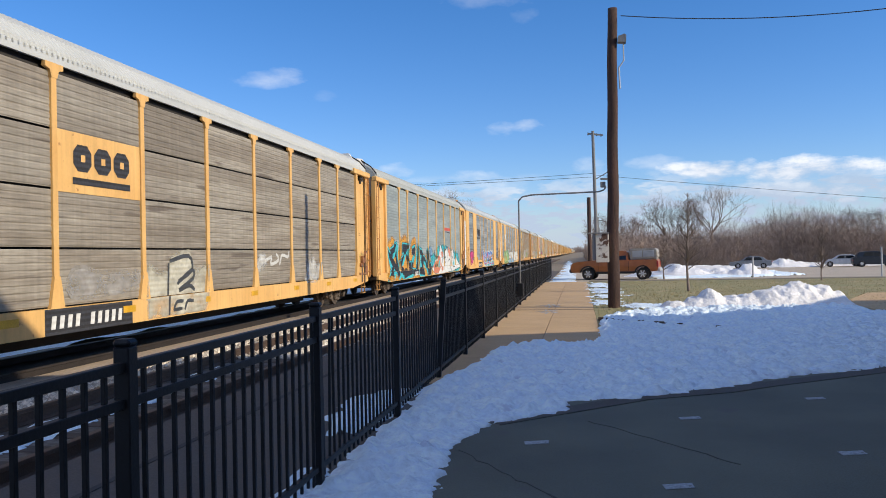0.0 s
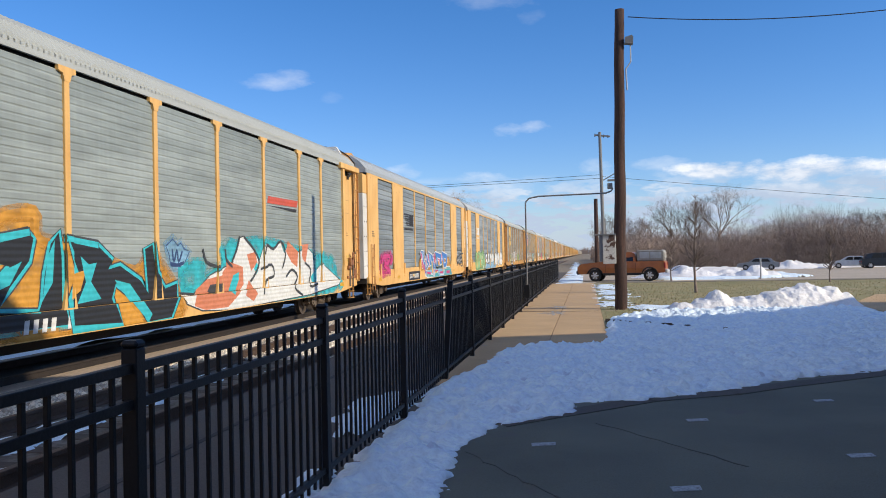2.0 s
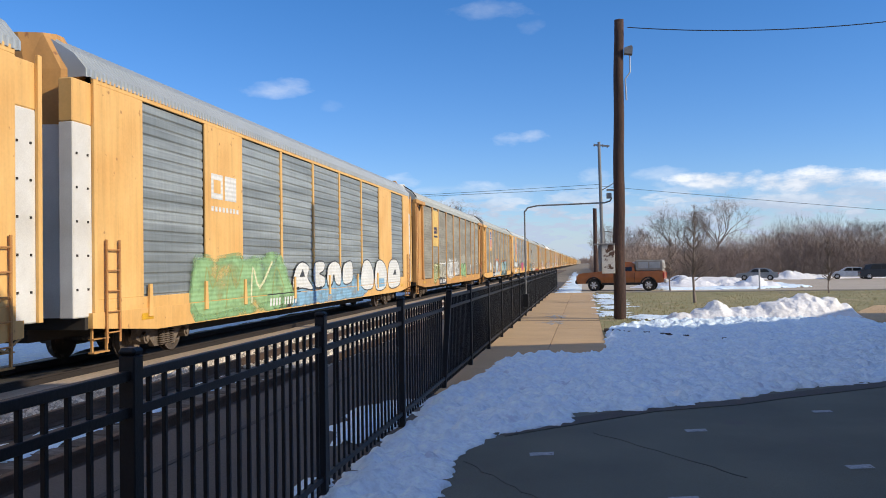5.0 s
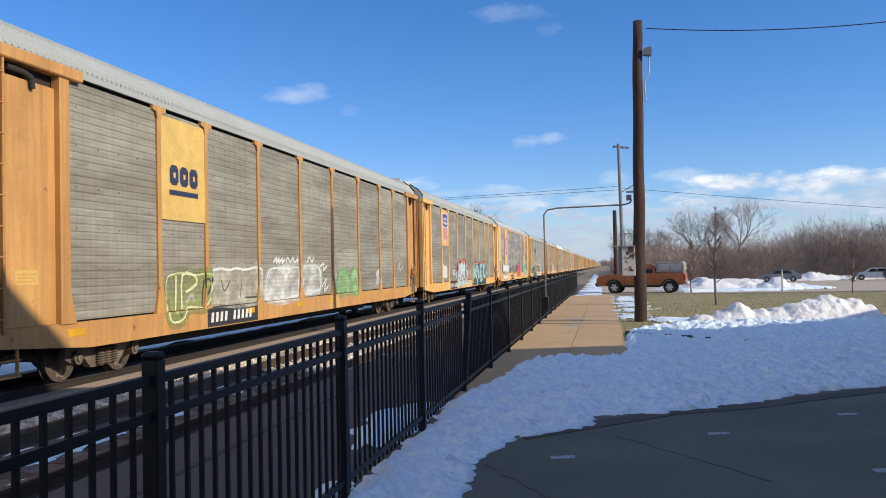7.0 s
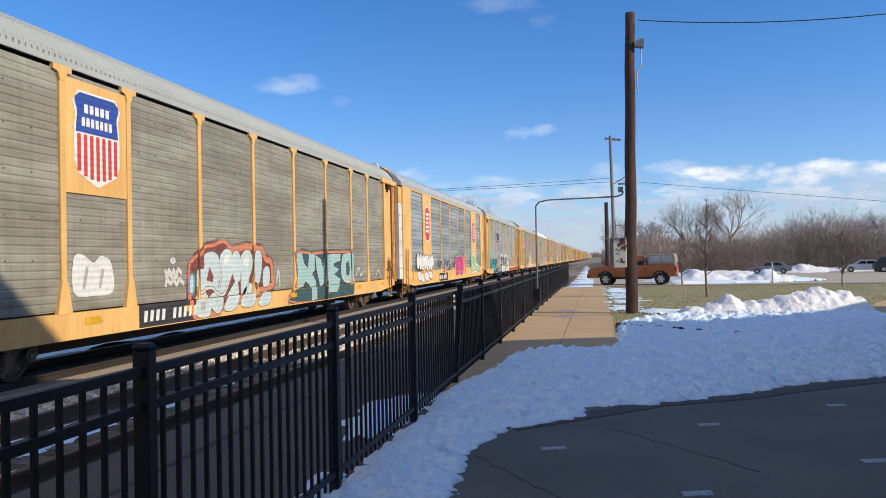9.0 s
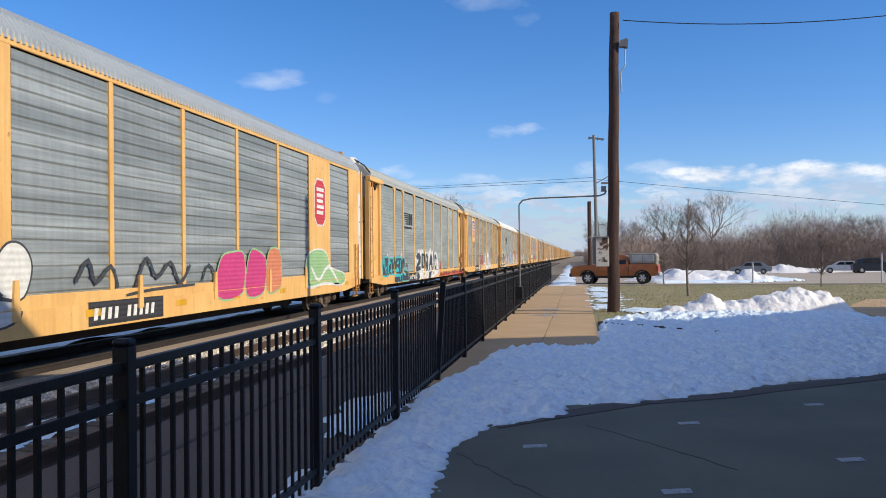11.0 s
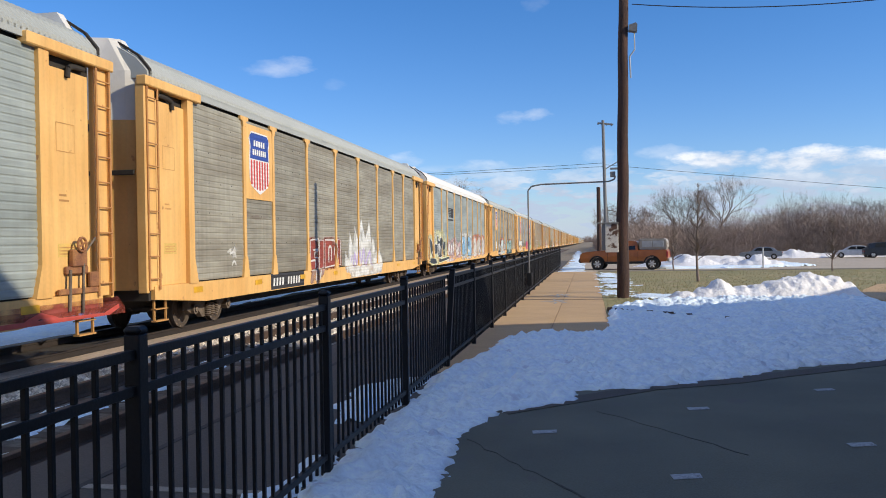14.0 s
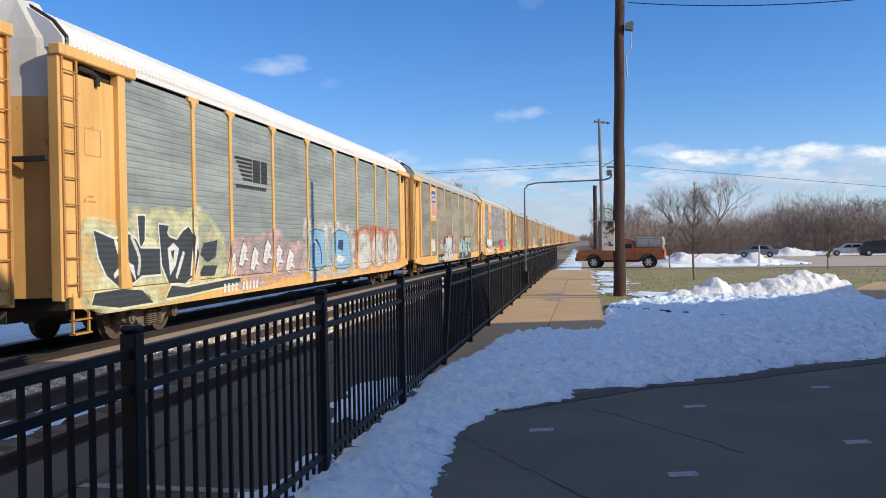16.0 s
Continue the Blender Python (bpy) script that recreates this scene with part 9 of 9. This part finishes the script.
sedan(pose(19.9, 100, -0.78, 0, 0, -14), M["car_silver"], "silver grey sedan parked in the lot")
sedan(pose(30.6, 102.0, -0.78, 0, 0, -12), M["car_white"], "clean white sedan parked in the lot")
sedan(pose(32.6, 97.5, -0.75, 0, 0, 170), M["car_dark"], "dark parked sport utility car", 0.34)
sedan(pose(37.5, 99.0, -0.76, 0, 0, 170), M["car_dark"], "dark parked sport utility car", 0.3)

# ---------------- bare trees ----------------


def limb(store, a, b, r0, r1, n=5):
    """Adds a tapered limb to lists of corners and faces."""
    verts, faces = store
    d = (b - a).normalized()
    u = d.orthogonal().normalized()
    v = d.cross(u)
    k = len(verts)
    for p, r in ((a, r0), (b, r1)):
        for i in range(n):
            w = 2 * math.pi * i / n
            verts.append(tuple(p + u * (r * math.cos(w)) + v * (r * math.sin(w))))
    for i in range(n):
        j = (i + 1) % n
        faces.append((k + i, k + j, k + n + j, k + n + i))


def grow(store, p, d, length, r, depth, rng, spread, keep):
    q = p + d * length
    limb(store, p, q, r, r * 0.62, 5 if r > 0.03 else 3)
    if depth == 0:
        return
    for k in range(keep if depth > 1 else keep + 1):
        ax = Vector((rng.uniform(-1, 1), rng.uniform(-1, 1), rng.uniform(-0.2, 0.5))).normalized()
        nd = (d + ax * spread * rng.uniform(0.5, 1.1) + Vector((0, 0, 0.06))).normalized()
        grow(store, p.lerp(q, rng.uniform(0.5, 1.0)), nd, length * rng.uniform(0.58, 0.82), r * rng.uniform(0.46, 0.6), depth - 1, rng, spread, keep)


def bare_tree(x, y, h, seed, label, slim=True, z=-0.03, fine=5):
    rng = random.Random(seed)
    t = tagged(empty("bare_tree", pose(x, y, z)), label, "tree", "bare trees")
    trunk, crown = ([], []), ([], [])
    trunk_h = h * (0.95 if slim else 0.34)
    r0 = h * (0.013 if slim else 0.013)
    n = 8
    prev = Vector((0, 0, 0))
    knots = []
    for i in range(1, n + 1):
        q = Vector((0.012 * h * math.sin(seed + i * 0.7), 0.01 * h * math.cos(seed * 2 + i), trunk_h * i / n))
        fall = 0.85 if slim else 0.4
        limb(trunk, prev, q, r0 * (1.25 if i == 1 else 1) * (1 - fall * (i - 1) / n), r0 * (1 - fall * i / n), 8)
        knots.append((prev.copy(), q.copy()))
        prev = q
    if slim:
        for i in range(64):
            s = rng.uniform(0.2, 0.98)
            a, b = knots[min(n - 1, int(s * n))]
            ang = rng.uniform(0, 6.283)
            d = Vector((math.cos(ang), math.sin(ang), rng.uniform(0.5, 1.5))).normalized()
            grow(crown, a.lerp(b, (s * n) % 1), d, h * 0.13 * (1.2 - s), 0.016 + 0.009 * (1 - s), 2, rng, 0.8, 2)
    else:
        for i in range(6):
            ang = i * 1.05 + rng.uniform(-0.3, 0.3)
            d = Vector((math.cos(ang) * 0.8, math.sin(ang) * 0.8, 1)).normalized()
            grow(crown, Vector((0, 0, trunk_h * rng.uniform(0.6, 1.0))), d, h * 0.20, r0 * 0.40, fine, rng, 0.95, 3)
    raw("trunk", *trunk, M["bark"], t, smooth=True)
    raw("crown", *crown, M["bark"], t)
    return t


bare_tree(4.14, 32.4, 4.0, 3, "young bare tree on the lawn")
bare_tree(4.45, 44.6, 3.0, 4, "young bare tree near the pickup")
bare_tree(11.4, 41.2, 2.7, 5, "small young bare tree on the lawn")
for i, (x, y, h) in enumerate(((18.4, 118, 15.2), (12.3, 116, 13.2), (15.4, 119, 12.4), (34, 118, 10.2), (37, 115, 10.8), (40, 120, 10.4), (43, 116, 11.2), (46.5, 119, 10.8), (50, 116, 10.4), (28, 120, 9.8), (54, 118, 11.6))):
    bare_tree(x, y, h, 20 + i, "tall bare tree standing in the wood edge", slim=False, z=-0.8, fine=6 if i < 3 else 5)
for i, (x, y, h) in enumerate(((2.7, 128, 9.0), (4.4, 120, 10.5), (6.4, 122, 11.0), (8.6, 118, 10.0))):
    bare_tree(x, y, h, 60 + i, "bare tree beside the far line", slim=False, z=-0.4)
for i, (x, y, h) in enumerate(((-18.6, 112, 14.0), (-17.0, 118, 12.2), (-20.8, 116, 11.6))):
    bare_tree(x, y, h, 40 + i, "tall bare tree beyond the train", slim=False, fine=6)

# far woods: a thick belt of thin trunks and twigs


def woods(name, x0, x1, y0, y1, count, h0, h1, seed, label, dens=18, fine=0.045, z0=0.0):
    """Shrubs and thin trees: a stem each, and a spray of thin twigs that opens upwards."""
    rng = np.random.default_rng(seed)
    x, y = rng.uniform(x0, x1, count), rng.uniform(y0, y1, count)
    swell = 0.78 + 0.14 * np.sin(x * 0.23 + seed) + 0.10 * np.sin(x * 0.61 + y * 0.2) + 0.08 * np.sin(x * 1.7)
    h = (h0 + (h1 - h0) * rng.uniform(0, 1, count) ** 2.2) * swell * np.clip(0.72 + (x - x0) / 30, 0, 1)
    # stems
    sx, sy = rng.normal(0, 0.3, count), rng.normal(0, 0.3, count)
    v1 = np.stack([np.stack([x - fine * 0.9, y, x * 0 - 0.1], 1), np.stack([x + fine * 0.9, y, x * 0 - 0.1], 1), np.stack([x, y + fine * 0.9, x * 0 - 0.1], 1), np.stack([x + sx, y + sy, h], 1)], 1).reshape(-1, 3)
    i = np.arange(count)[:, None] * 4
    f1 = np.concatenate([i + (0, 1, 3), i + (1, 2, 3), i + (2, 0, 3)], 1).reshape(-1, 3)
    # twigs, fanning out in a rounded crown
    n = count * dens
    X, Y, H = np.repeat(x, dens), np.repeat(y, dens), np.repeat(h, dens)
    s = rng.uniform(0.05, 1.0, n) ** 0.8
    spread = 0.20 * H * np.sqrt(np.clip(1.12 - s, 0, 1))
    bx, by, zb = X + rng.normal(0, 0.6, n) * spread, Y + rng.normal(0, 0.6, n) * spread, H * s * 0.93
    lng = rng.uniform(0.4, 1.3, n) * (0.35 + 0.10 * H)
    ax, ay = rng.normal(0, 0.55, n), rng.normal(0, 0.55, n)
    w = fine * rng.uniform(0.35, 0.8, n)
    wa = rng.uniform(0, 6.3, n)
    v2 = np.stack([np.stack([bx - w * np.cos(wa), by - w * np.sin(wa), zb], 1), np.stack([bx + w * np.cos(wa), by + w * np.sin(wa), zb], 1), np.stack([bx + ax * lng, by + ay * lng, zb + lng * 0.8], 1)], 1).reshape(-1, 3)
    f2 = np.arange(3 * n).reshape(-1, 3) + len(v1)
    v, f = np.concatenate([v1, v2]) + (0, 0, z0), np.concatenate([f1, f2])
    return tagged(raw(name, v, f, M["wood_far"]), label, "woods", kind="stuff")


woods("far_woods", 7, 105, 106, 124, 13000, 4.6, 8.6, 1, "dense belt of brown leafless woodland", 52, 0.017, -0.8)
woods("far_woods", 7, 100, 105.5, 109, 5000, 1.8, 4.6, 5, "low brown brush at the wood edge", 34, 0.014, -0.8)
woods("far_woods", 4, 14, 124, 240, 3000, 4.4, 9.0, 2, "leafless woodland along the line", 24, 0.05, -0.7)
woods("far_woods", 1.4, 8, 96, 230, 1800, 3.0, 7.0, 6, "bare scrub beside the far line", 24, 0.04, -0.2)
woods("far_woods", -60, -18, 150, 330, 4000, 4.0, 9.0, 3, "leafless woodland beyond the tracks", 14, 0.08)
woods("far_woods", -95, -24, 480, 620, 2200, 7.0, 13.0, 4, "distant leafless woodland on the skyline", 12, 0.2)
woods("far_woods", 6, 90, 480, 620, 2400, 7.0, 13.0, 7, "distant leafless woodland on the skyline", 12, 0.2)
woods("far_woods", -160, 160, 1900, 2000, 1500, 12.0, 20.0, 8, "distant leafless woodland on the skyline", 10, 0.6)

# ---------------- what moves ----------------
SPEED, LEAD = 15.67, 5.6
# small gains and losses on the even speed, in metres by the second
GAIN = ([0, 2.5, 4.7, 6.8, 9.0, 12.3, 13.6, 14.6, 16], [0, -0.08, 0.16, 0.42, 0.36, 0.44, 0.26, 0.10, 0.0])


def motions():
    """The wagons roll towards the eye at an even speed; their wheels turn with them."""
    times = [-1.0 + 0.5 * i for i in range(37)]
    for k, car in enumerate(wagons):
        walk(car, [(t, pose(TRACK_X, 28.6 * k + LEAD - SPEED * t - float(np.interp(t, *GAIN)), RAIL_Z)) for t in times])
    # a wheel goes about 71 degrees in a thirtieth of a second
    turn = math.degrees(SPEED / 0.42)
    steps = [(i - 2) / 30 for i in range(486)]
    first_of = {}
    for w in [o for o in scene.objects if o.name.startswith("wheelset")]:
        y = round(w.location.y, 2)
        if y not in first_of:
            walk(w, [(t, pose(0, y, 0.42, turn * t, 0, 0)) for t in steps])
            first_of[y] = w
        else:
            src = first_of[y].animation_data
            w.rotation_mode = "QUATERNION"
            w.animation_data_create()
            w.animation_data.action = src.action
            w.animation_data.action_slot = src.action_slot


motions()
